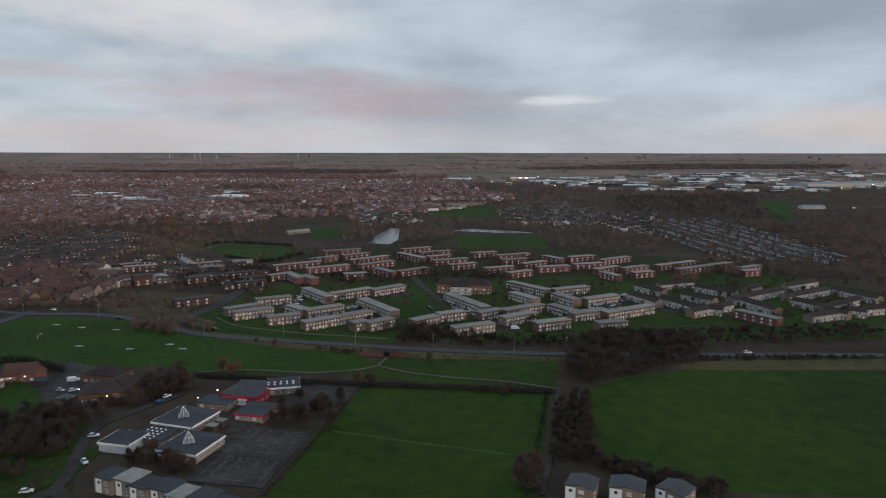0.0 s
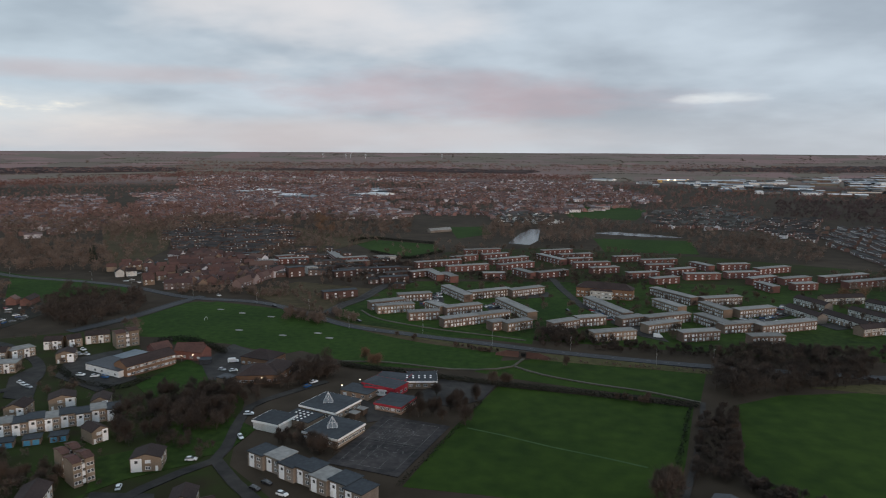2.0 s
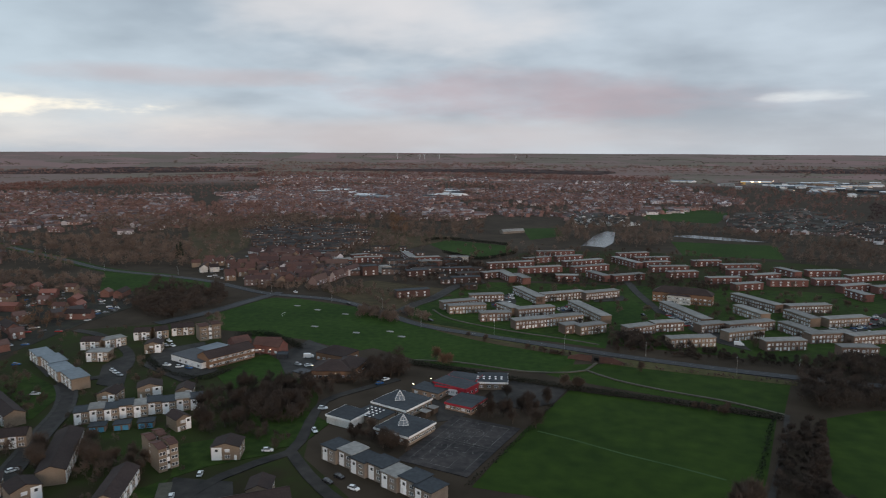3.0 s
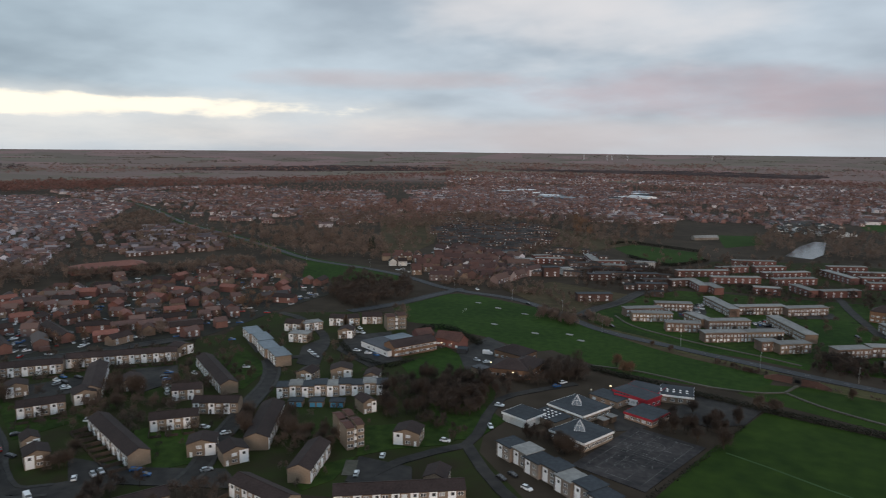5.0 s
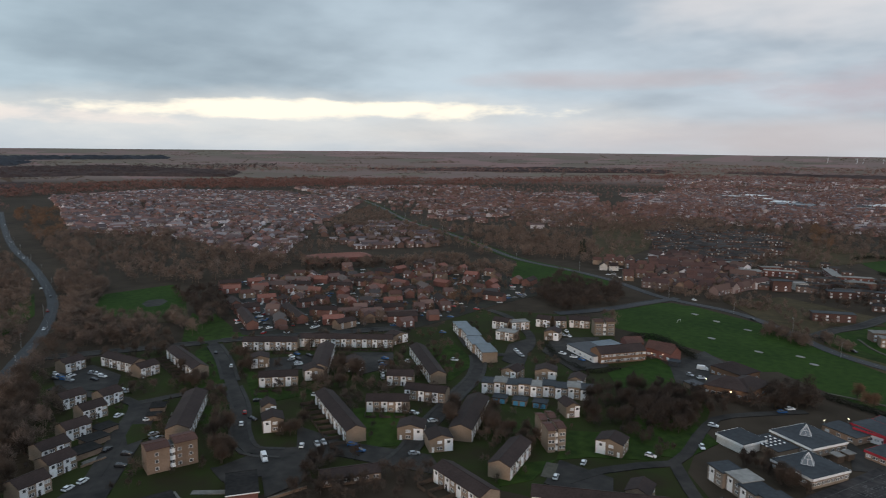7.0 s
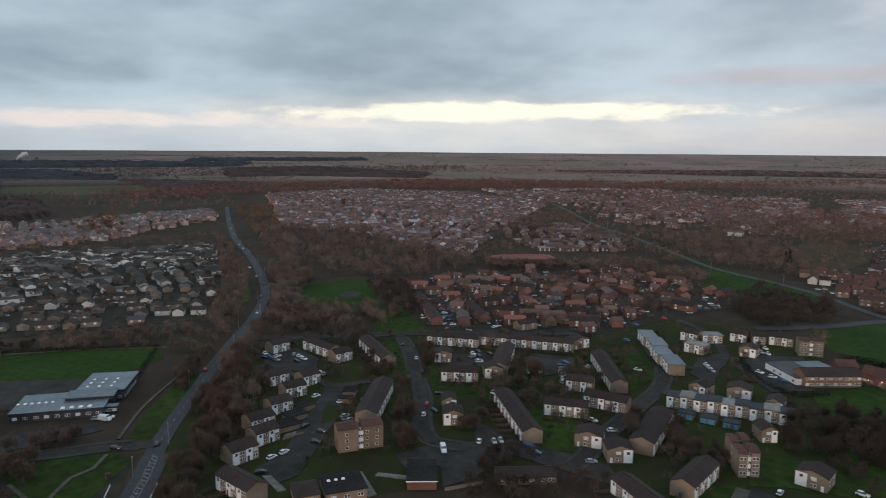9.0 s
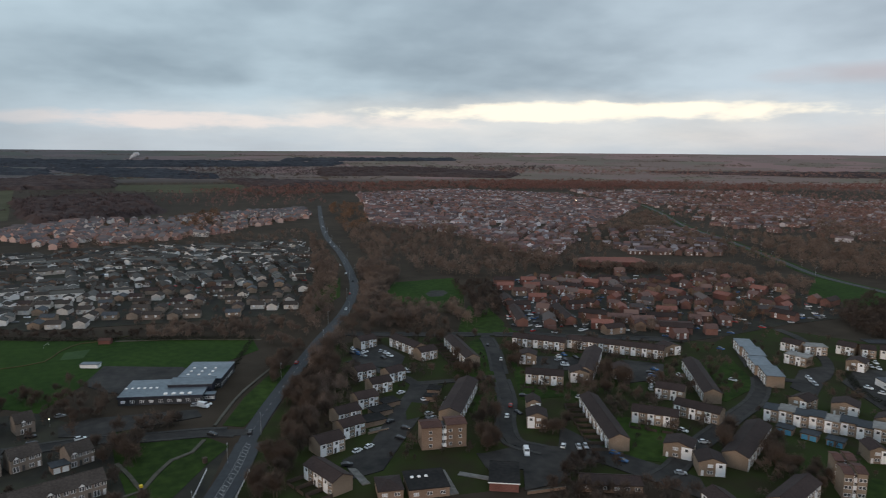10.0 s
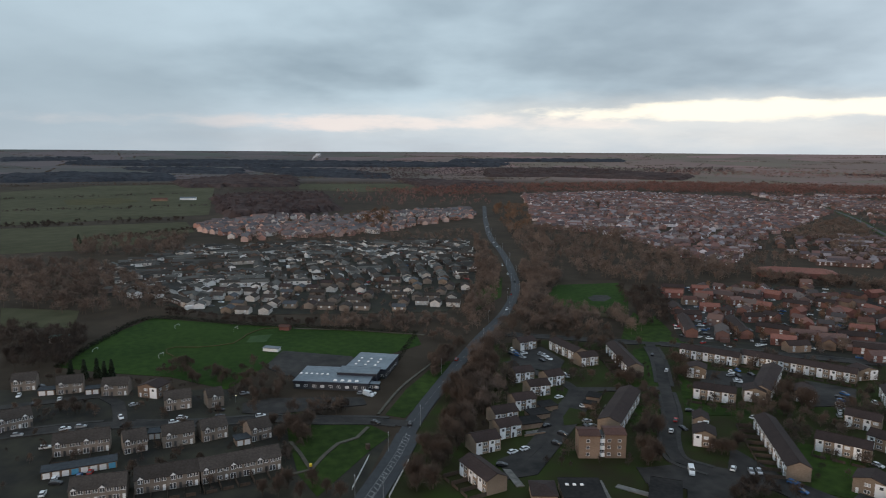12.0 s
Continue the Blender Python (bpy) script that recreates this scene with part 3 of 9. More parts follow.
def garden_fence(x, y, turn, L, D, deep=6.5, high=1.5):
    """Timber boards between and in front of the gardens of a row."""
    home = empty("garden_fence", x, y, 0, turn, "weathered timber garden fences in front of a brick row", "fence", "garden fences")
    n, u = face_line(L, 5.6)
    side = box_data("panel", -0.04, 0.04, -deep, 0, 0, high, TIMBER)
    front = box_data("panel", 0.5, u - 1.4, -0.04, 0.04, 0, high * 0.8, TIMBER)
    for k in range(n + 1):
        put("panel", side, home, -L / 2 + u * k, -D / 2 - 0.1, 0)
        if k < n:
            put("panel", front, home, -L / 2 + u * k, -D / 2 - deep, 0)
    return home


def gable_house(x, y, turn, W, D=9.0, walls=None, tiles=None, h=5.0, rise=1.5, label="", panel_side=1):
    """A house seen gable end first: the gable has a white boarded side and two pairs of windows."""
    home = body("house", x, y, turn + 90, D, W, h, "gable", rise, walls or BUFF, tiles or BROWNTILE,
                label or "small buff brick house, white boarding beside its gable windows", "house", "brick houses on the near estate")
    x0 = -D / 2
    put("panel", PANEL, home, x0, panel_side * W * 0.3 * -1, 0, -90, sx=W * 0.36 / 2.5, label="white boarded panel")
    for dx, zz, what in ((0.08, 3.2, WIN_WIDE_PALE), (0.08, 0.9, WIN_WIDE), (-0.3, 3.2, WIN_SMALL)):
        put("window", what, home, x0 - 0.05, panel_side * W * dx, zz, -90)
    put("door", DOOR_WHITE, home, x0 - 0.02, panel_side * W * 0.36, 0.1, -90)
    for k in (-0.25, 0.25):
        put("window", WIN_WIDE, home, D * k, -W / 2, 3.2)
        put("window", WIN_SMALL, home, D * k, -W / 2, 0.9)
    return home


def flat_block(x, y, turn, L, D=7.5, walls=None, tiles=None, h=5.5, roof="flat", rise=1.6, label="", name="terrace", group="flat-roofed brick terraces", near=False):
    """A two-storey block farther off: two rows of pale windows and doors."""
    h += 0.025 * (int(abs(x * 3 + y * 7)) % 9)
    home = body(name, x, y, turn, L, D, h, roof, rise, walls or REDBRICK, tiles or FELT, label or "two-storey brick terrace with a flat grey roof and white windows", "terraced houses", group)
    n, u = face_line(L, 4.7 if near else 5.9)
    for k in range(n):
        a = -L / 2 + u * (k + 0.5)
        if roof == "gable":
            put("board", BOARD, home, a, -D / 2, 0, sx=u * 0.92, label="pale boarding along the upper floor")
        put("window", WIN_SMALL if roof == "gable" else WIN_FAR, home, a - 0.9, -D / 2 - 0.03, 3.1)
        if near:
            put("window", WIN_FAR, home, a + 1.3, -D / 2, 3.3, sx=0.6)
        put("window", WIN_FAR, home, a - 0.9, -D / 2, 0.8)
        if near or roof == "gable":
            put("door", DOOR_WHITE if k % 3 else DOOR, home, a + 1.4, -D / 2, 0.1)
    return home


def tower_flats(x, y, turn, W, D=11.0, h=8.6, walls=None, columns=(-0.38, -0.24, 0.24, 0.38)):
    """Three-storey flats: two brick wings, each under its own roof, joined by a recessed white stair bay."""
    claim(x, y, turn, W, D)
    home = empty("flats", x, y, 0, turn, "three-storey buff brick flats with a white stair bay and reddish roof", "block of flats", "three-storey flats")
    gap = 1.0 if W > 10 else 0.7
    wide = W / 2 - gap
    for side, lift, step in ((-1, 0.0, 0.0), (1, 0.35, 0.5)):
        v, f = wall_mesh(wide, D, h + lift, "gable", 0.7)
        wing = mesh_object("wing", [(a, b, c - (0.5 if c == 0 else 0)) for a, b, c in v], f, walls or BUFF, home)
        v, f = roof_mesh(wide, D, h + lift, "gable", 0.7)
        roof = mesh_object("roof", v, f, REDTILE, home)
        wing.location = roof.location = (side * (gap + wide / 2), step, 0)
    put("stair_bay", box_data("stair_bay", -gap + 0.01, gap - 0.01, 1.6, D - 1.0, -0.4, h - 0.5, DOORDARK), home, 0, -D / 2, 0, label="dark recessed stair bay")
    board = box_data("board", -gap + 0.02, gap - 0.02, 0.9, 1.05, 0, 1.55, RENDER)
    for z in (0.3, 3.0, 5.6):
        put("board", board, home, 0, -D / 2, z, label="white boarded stair front")
        put("window", WIN_WIDE, home, 0, -D / 2 + 1.6, z + 1.55)
    for z in (1.6, 4.2, 6.7):
        for dx in columns:
            put("window", WIN_SMALL, home, W * dx, -D / 2 + (0.5 if dx > 0 else 0.0), z - 0.6)
        put("window", WIN_SMALL, home, W / 2, 0.5, z - 0.6, 90)
    return home


def yard_wall(x, y, turn, L, high, label, walls=None):
    """A low brick wall under a pale coping."""
    home = empty("yard_wall", x, y, 0, turn, label, "wall", "low walls")
    put("wall", box_data("wall", -L / 2, L / 2, -0.11, 0.11, -0.3, high, walls or BROWNBRICK), home, 0, 0, 0)
    put("coping", box_data("coping", -L / 2 - 0.04, L / 2 + 0.04, -0.16, 0.16, high + 0.004, high + 0.12, CONCRETE), home, 0, 0, 0)


def gablet_terrace(x, y, turn, L, D=8.0, h=4.9, walls=None, tiles=None, label="", name="terrace", group="brick houses with small gablets"):
    """Brick houses with white windows, some of them under small white gablets that break the eaves."""
    home = body(name, x, y, turn, L, D, h, "gable", 2.6, walls or STONEBRICK, tiles or GREYTILE, label or "grey-brown brick houses with white windows and small roof gablets", "terraced houses", group)
    n, u = face_line(L, 4.6)
    for k in range(n):
        a, y0 = -L / 2 + u * (k + 0.5), -D / 2
        if k % 2 == 0:
            w = 0.95
            v = [(-w, -0.35, 0), (w, -0.35, 0), (0, -0.35, 0.95), (-w, 1.6, 0), (w, 1.6, 0), (0, 1.6, 0.95)]
            g = mesh_object("gablet", v, [(0, 1, 2), (3, 5, 4), (0, 2, 5, 3), (1, 4, 5, 2), (0, 3, 4, 1)], [TRIM, tiles or GREYTILE], home)
            g.data.polygons.foreach_set("material_index", [0, 0, 1, 1, 0])
            g.location = (a - 0.6, y0, h - 0.05)
        put("window", WIN_FRAMED, home, a - 0.6, y0, 3.3)
        put("window", WIN_FRAMED, home, a + 1.4, y0, 3.4)
        put("window", WIN_FRAMED if k % 3 == 1 else WIN_TALL, home, a - 0.8, y0, 0.7 if k % 3 == 1 else 0.2)
        put("door", DOOR_WHITE if k % 2 else DOOR, home, a + 1.5, y0, 0.1)
    return home


def garage_row(x, y, turn, L, D=5.5, blue=False, h=2.4, mixed=False):
    home = body("garages", x, y, turn, L, D, h, "flat", 0, BROWNBRICK, DARKFELT, "row of brick garages with " + ("bright blue" if blue else "painted") + " doors", "garages", "garage rows")
    n, u = face_line(L, 2.9)
    for k in range(n):
        data = GARAGE_BLUE if blue or (mixed and k % 4 == 3) else GARAGE_DOOR
        put("garage_door", data, home, -L / 2 + u * (k + 0.5), -D / 2, 0.05, sx=u * 0.74 / 2.3)
    return home


def hall(name, x, y, turn, L, D, h, walls, tiles, label, category, roof="flat", rise=1.0, wins=0, fascia=None, win_z=1.0, group=""):
    """A public building: plain walls, a deep fascia and a row of windows."""
    home = body(name, x, y, turn, L, D, h, roof, rise, walls, tiles, label, category, group)
    if fascia:
        v, f = [], []
        for a, b, c, d in ((-L / 2 - 0.4, L / 2 + 0.4, -D / 2 - 0.42, -D / 2 - 0.36), (-L / 2 - 0.4, L / 2 + 0.4, D / 2 + 0.36, D / 2 + 0.42), (-L / 2 - 0.42, -L / 2 - 0.36, -D / 2, D / 2), (L / 2 + 0.36, L / 2 + 0.42, -D / 2, D / 2)):
            box_mesh(v, f, a, b, c, d, h - 0.6, h + 0.3)
        mesh_object("fascia", v, f, fascia, home)
    for k in range(wins):
        a = -L / 2 + L * (k + 0.5) / wins
        put("window", WIN_WIDE if k % 3 else WIN_WIDE_PALE, home, a, -D / 2, win_z)
        if h > 5 and win_z < 2:
            put("window", WIN_WIDE_PALE if k % 2 else WIN_WIDE, home, a, -D / 2, win_z + 2.7)
        if D > 9:
            m = max(1, int(wins * D / L))
            if k < m:
                put("window", WIN_WIDE, home, L / 2, -D / 2 + D * (k + 0.5) / m, win_z, 90)
    return home


def conservatory(x, y, turn, L=3.6, D=3.0):
    """A white-framed garden room under a pale pitched roof."""
    home = body("conservatory", x, y, turn, L, D, 2.1, "gable", 0.9, TRIM, METALROOF, "white-framed conservatory behind a brick house", "conservatory", "conservatories")
    for k in (-0.27, 0.27):
        put("window", WIN_FRAMED, home, L * k, -D / 2, 0.6)
    return home


def small_house(x, y, turn, L, D, h, rise, walls, tiles, label, group, name="house"):
    """A house of a farther estate."""
    home = body(name, x, y, turn, L, D, h, "gable", rise, walls, tiles, label, "house", group)
    for dx in (-0.28, 0.25):
        put("window", WIN_FAR, home, L * dx, -D / 2, h - 1.7)
        if h > 4:
            put("window", WIN_FAR, home, L * dx, -D / 2, 0.8)
    return home


# ---------------------------------------------------------------- trees
def twig_cloud(rng, count, height, spread, base, width, limbs):
    """Slivers that fan out from limb ends: the bare crown of a winter tree."""
    ends = []
    for k in range(limbs):
        a, q = rng.uniform(0, 2 * math.pi), rng.uniform(0.25, 1.0)
        ends.append((spread * 0.62 * q * math.cos(a), spread * 0.62 * q * math.sin(a), base + (height - base) * (rng.uniform(0.35, 0.85) - 0.18 * q)))
    ends = np.array(ends)
    which = rng.integers(0, limbs, count)
    start = ends[which] + rng.normal(0, 1, (count, 3)) * (spread * 0.20, spread * 0.20, height * 0.085)
    out = start - np.array((0, 0, base + (height - base) * 0.30))
    out /= np.linalg.norm(out, axis=1)[:, None] + 1e-6
    d = out + rng.normal(0, 0.45, (count, 3)) + (0, 0, 0.35)
    d /= np.linalg.norm(d, axis=1)[:, None]
    long = rng.uniform(0.09, 0.2, count)[:, None] * height
    side = np.cross(d, rng.normal(0, 1, (count, 3)))
    side /= np.linalg.norm(side, axis=1)[:, None] + 1e-6
    side *= width
    tri = np.stack([start - side, start + side, start + d * long], axis=1)
    tri[:, :, 2] = np.maximum(tri[:, :, 2], 0.15)
    return ends, tri.reshape(-1, 3)


def limb(verts, faces, a, b, ra, rb, sides=5):
    a, b = Vector(a), Vector(b)
    d = (b - a).normalized()
    u = d.orthogonal().normalized()
    w = d.cross(u)
    n = len(verts)
    for c, r in ((a, ra), (b, rb)):
        for k in range(sides):
            t = 2 * math.pi * k / sides
            verts.append(tuple(c + (u * math.cos(t) + w * math.sin(t)) * r))
    faces += [(n + k, n + (k + 1) % sides, n + sides + (k + 1) % sides, n + sides + k) for k in range(sides)]


def tri_mesh(name, coords, mat):
    me = bpy.data.meshes.new(name)
    n = len(coords) // 3
    me.vertices.add(3 * n)
    me.vertices.foreach_set("co", np.asarray(coords, dtype=np.float32).ravel())
    me.loops.add(3 * n)
    me.loops.foreach_set("vertex_index", np.arange(3 * n, dtype=np.int32))
    me.polygons.add(n)
    me.polygons.foreach_set("loop_start", np.arange(0, 3 * n, 3, dtype=np.int32))
    me.update(calc_edges=True)
    me.materials.append(mat)
    return me


def tree_kind(seed, mat, spread, count=1500, base=0.12):
    """Trunk and crown of a ten-metre tree, to be scaled."""
    rng = np.random.default_rng(seed)
    ends, tri = twig_cloud(rng, count, 10.0, spread, 10 * base, 0.055, 16)
    v, f = [], []
    fork = (0.1, 0.05, 10 * base * 1.3)
    limb(v, f, (0, 0, -0.3), fork, 0.26, 0.17, 7)
    for e in ends:
        knee = tuple(0.5 * (p + q) + (0.5 if i == 2 else 0) for i, (p, q) in enumerate(zip(fork, e)))
        limb(v, f, fork, knee, 0.12, 0.07, 4)
        limb(v, f, knee, tuple(e), 0.07, 0.025, 4)
    trunk = bpy.data.meshes.new("trunk")
    trunk.from_pydata(v, [], f)
    trunk.materials.append(BARK)
    return trunk, tri_mesh("crown", tri, mat)


TREES = {
    "brown": [tree_kind(k, TWIG, 3.6) for k in (1, 2, 3)],
    "red": [tree_kind(k, REDTWIG, 3.4) for k in (4, 5)],
    "grey": [tree_kind(k, GREYTWIG, 3.3) for k in (6, 7)],
}
TREE_LABEL = {"brown": "bare brown winter tree with fine spreading twigs", "red": "bare russet winter tree with dense twigs", "grey": "bare grey winter tree with open crown"}
pick_tree = random.Random(11)


def tree(x, y, height, kind="brown", wide=1.0):
    trunk, crown = pick_tree.choice(TREES[kind])
    home = empty("tree", x, y, terrain(x, y), pick_tree.uniform(0, 360), TREE_LABEL[kind], "tree", "bare winter trees")
    s = height / 10
    for name, data in (("trunk", trunk), ("crown", crown)):
        ob = put(name, data, home, 0, 0, 0)
        ob.scale = (s * wide, s * wide, s)
    return home


def conifer(x, y, height, wide=0.22):
    rng = np.random.default_rng(int(abs(x * 7 + y)))
    home = empty("conifer", x, y, 0, 0, "dark evergreen conifer of narrow conical shape", "tree", "conifers")
    v, f = [], []
    limb(v, f, (0, 0, -0.3), (0, 0, height * 0.9), 0.2, 0.04, 6)
    mesh_object("trunk", v, f, BARK, home)
    n = 1400
    z = height * (0.06 + 0.94 * rng.uniform(0, 1, n) ** 1.3)
    a = rng.uniform(0, 2 * math.pi, n)
    r = height * wide * (1 - z / height * 0.93) * rng.uniform(0.55, 1.0, n)
    c = np.stack([r * np.cos(a), r * np.sin(a), z], 1)
    tri = np.stack([c + rng.normal(0, 0.28, (n, 3)) for _ in range(3)], 1)
    put("crown", tri_mesh("crown", tri.reshape(-1, 3), NEEDLE), home, 0, 0, 0)


def inside(x, y, poly):
    hit = False
    for (x1, y1), (x2, y2) in zip(poly, poly[1:] + poly[:1]):
        if (y1 > y) != (y2 > y) and x < (x2 - x1) * (y - y1) / (y2 - y1) + x1:
            hit = not hit
    return hit


def paved(x, y):
    return any(a < x < b and c < y < d and inside(x, y, poly) for a, b, c, d, poly in PAVED)


def scatter(rng, poly, count, parked=False):
    xs, ys = [p[0] for p in poly], [p[1] for p in poly]
    out, tries = [], 0
    while len(out) < count and tries < 60 * count:
        tries += 1
        x, y = rng.uniform(min(xs), max(xs)), rng.uniform(min(ys), max(ys))
        if inside(x, y, poly) and not taken(x, y) and (parked or not paved(x, y)):
            out.append((x, y))
    return out


def wood(poly, count, height, mat, label, seed, slivers=260, width=0.13, spread=0.40, name="woodland"):
    """A stand of bare trees nobody could count, as one mesh."""
    rng = np.random.default_rng(seed)
    reach = math.hypot(sum(p[0] for p in poly) / len(poly), sum(p[1] for p in poly) / len(poly))
    if reach > 700:
        slivers, width = int(slivers * 0.68), width * 1.22
    elif reach < 460:
        slivers, width = int(slivers * 1.45), width * 0.72
    kinds = []
    for k in range(5):
        ends, tri = twig_cloud(rng, slivers, 10.0, 10 * spread, 1.6, width * 10 / height, 9)
        stem = np.array([(-0.2, 0, 0), (0.2, 0, 0), (0.1, 0, 6.0), (0, -0.2, 0), (0, 0.2, 0), (0, 0.1, 6.0)])
        kinds.append(np.concatenate([tri, stem]))
    parts = []
    for x, y in scatter(rng, poly, count):
        s, a = height / 10 * rng.uniform(0.65, 1.2), rng.uniform(0, 2 * math.pi)
        c = kinds[rng.integers(0, 5)] * s
        co, si = math.cos(a), math.sin(a)
        parts.append(np.stack([c[:, 0] * co - c[:, 1] * si + x, c[:, 0] * si + c[:, 1] * co + y, c[:, 2] + terrain(x, y)], 1))
    return tagged(new(name, tri_mesh(name, np.concatenate(parts), mat)), label, "woodland", kind="stuff")


def canopy(poly, height, mat, label, seed, step=22.0):
    """The closed, uneven top of a far wood, with its edges falling to the ground."""
    rng = random.Random(seed)
    xs, ys = [p[0] for p in poly], [p[1] for p in poly]
    nx, ny = int((max(xs) - min(xs)) / step) + 3, int((max(ys) - min(ys)) / step) + 3
    x0, y0 = min(xs) - step, min(ys) - step
    verts, used, index, faces = [], {}, {}, []
    for i in range(nx):
        for j in range(ny):
            x, y = x0 + (i + rng.uniform(-0.4, 0.4)) * step, y0 + (j + rng.uniform(-0.4, 0.4)) * step
            used[i, j] = inside(x, y, poly) and rng.random() > 0.05
            index[i, j] = len(verts)
            verts.append((x, y, terrain(x, y) + (height * rng.uniform(0.45, 1.1) if used[i, j] else -1.0)))
    for i in range(nx - 1):
        for j in range(ny - 1):
            if any(used[p] for p in ((i, j), (i + 1, j), (i, j + 1), (i + 1, j + 1))):
                a, b, c, d = index[i, j], index[i + 1, j], index[i + 1, j + 1], index[i, j + 1]
                faces += [(a, b, c), (a, c, d)]
    return tagged(mesh_object("woodland", verts, faces, mat), label, "woodland", kind="stuff")


def far_hedgerows(count, seed):
    """Hedges and lines of trees that part the far fields, past counting, as one mesh."""
    rng = np.random.default_rng(seed)
    parts = []
    for k in range(count):
        r, a = rng.uniform(2250, 4750), rng.uniform(-2.3, 0.75)
        x, y = r * math.sin(a), r * math.cos(a)
        across = rng.random() < 0.75
        d = a + (math.pi / 2 if across else 0.0) + rng.normal(0, 0.22)
        n = int(rng.uniform(14, 60) if across else rng.uniform(14, 40))
        long = n * rng.uniform(4.5, 8.0)
        tall = rng.choice((2.0, 2.5, 3.0, 4.5))
        q = rng.uniform(-0.5, 0.5, n) * long
        px, py = x + math.sin(d) * q + rng.normal(0, 3, n), y + math.cos(d) * q + rng.normal(0, 3, n)
        h = tall * rng.uniform(0.5, 1.2, n)
        base = np.array([terrain(u, v) for u, v in zip(px, py)]) - 0.5
        wide = rng.uniform(2.5, 6.0, n)
        cx, cy = math.cos(a) * wide, -math.sin(a) * wide
        parts.append(np.stack([np.stack([px - cx, py - cy, base], 1), np.stack([px + cx, py + cy, base], 1), np.stack([px, py, base + h + 0.5], 1)], 1).reshape(-1, 3))
    return tagged(new("hedgerow", tri_mesh("hedgerow", np.concatenate(parts), FIELDHEDGE)), "dark hedgerows and tree lines between far fields", "hedgerow", kind="stuff")


def hedge(points, height, thick, label="dark clipped hedge along the field edge", mat=None, density=9):
    """Leaf slivers round a line."""
    line = smooth_line(points, 2.0)
    rng = np.random.default_rng(len(line) + int(height * 10))
    n = int(len(line) * 2 * density * height * thick)
    k = rng.integers(0, len(line), n)
    c = np.array([tuple(p) for p in line])[k] + rng.normal(0, 1, (n, 3)) * (thick * 0.35, thick * 0.35, 0) + rng.uniform(-1, 1, (n, 1)) * (1.0, 1.0, 0)
    c[:, 2] = height * rng.uniform(0.05, 1.0, n) + 0
    tri = np.stack([c + rng.normal(0, 0.22, (n, 3)) for _ in range(3)], 1)
    tri[:, :, 2] = np.maximum(tri[:, :, 2], 0.02)
    return tagged(new("hedge", tri_mesh("hedge", tri.reshape(-1, 3), mat or HEDGELEAF)), label, "hedge", kind="stuff")


# ---------------------------------------------------------------- vehicles
def loft(rows):
    """Closed body from cross-sections (x, half width, z low, z high, half width at the top)."""
    v, f = [], []
    for x, w, z0, z1, wt_ in rows:
        v += [(x, -w, z0), (x, w, z0), (x, w, (z0 + z1) / 2), (x, wt_, z1), (x, -wt_, z1), (x, -w, (z0 + z1) / 2)]
    n = len(rows)
    for k in range(n - 1):
        for j in range(6):
            a, b = 6 * k + j, 6 * k + (j + 1) % 6
            f.append((a, b, b + 6, a + 6))
    f += [tuple(range(5, -1, -1)), tuple(range(6 * n - 6, 6 * n))]
    return v, f


def raw(name, vf, mat):
    me = bpy.data.meshes.new(name)
    me.from_pydata(vf[0], [], vf[1])
    me.materials.append(mat)
    bm = bmesh.new()
    bm.from_mesh(me)
    bmesh.ops.recalc_face_normals(bm, faces=bm.faces)
    bm.to_mesh(me)
    bm.free()
    return me


CAR_BODY = {c: raw("car_body", loft([(-2.1, 0.72, 0.42, 0.80, 0.66), (-2.0, 0.84, 0.28, 0.92, 0.78), (-1.2, 0.88, 0.24, 0.96, 0.82), (1.0, 0.88, 0.24, 0.94, 0.82), (1.85, 0.84, 0.26, 0.80, 0.76), (2.1, 0.70, 0.36, 0.68, 0.60)]), PAINT[c]) for c in PAINT}
CAR_CABIN = raw("cabin", loft([(-1.95, 0.74, 0.90, 0.98, 0.70), (-1.5, 0.76, 0.92, 1.40, 0.60), (0.1, 0.76, 0.92, 1.44, 0.60), (1.0, 0.76, 0.90, 0.97, 0.70)]), GLASS)
CAR_ROOF = {c: raw("car_roof", loft([(-1.5, 0.60, 1.385, 1.42, 0.56), (-0.6, 0.62, 1.40, 1.47, 0.57), (0.1, 0.60, 1.415, 1.45, 0.56)]), PAINT[c]) for c in PAINT}
VAN_BODY = raw("van_body", loft([(-2.7, 0.92, 0.35, 2.25, 0.84), (-2.6, 0.98, 0.3, 2.35, 0.88), (1.1, 0.98, 0.3, 2.35, 0.88), (1.7, 0.96, 0.3, 1.75, 0.86), (2.5, 0.94, 0.3, 1.15, 0.84), (2.75, 0.85, 0.35, 0.85, 0.75)]), PAINT["white"])
VAN_SCREEN = raw("windscreen", loft([(1.14, 0.84, 2.20, 2.31, 0.80), (1.55, 0.90, 1.45, 1.96, 0.82), (1.78, 0.88, 1.4, 1.74, 0.80)]), GLASS)


def wheel_data():
    v, f = [], []
    limb(v, f, (0, -0.11, 0), (0, 0.11, 0), 0.31, 0.31, 12)
    f += [tuple(range(11, -1, -1)), tuple(range(12, 24))]
    return raw("wheel", (v, f), TYRE)


WHEEL = wheel_data()


CAR_PLACES = []


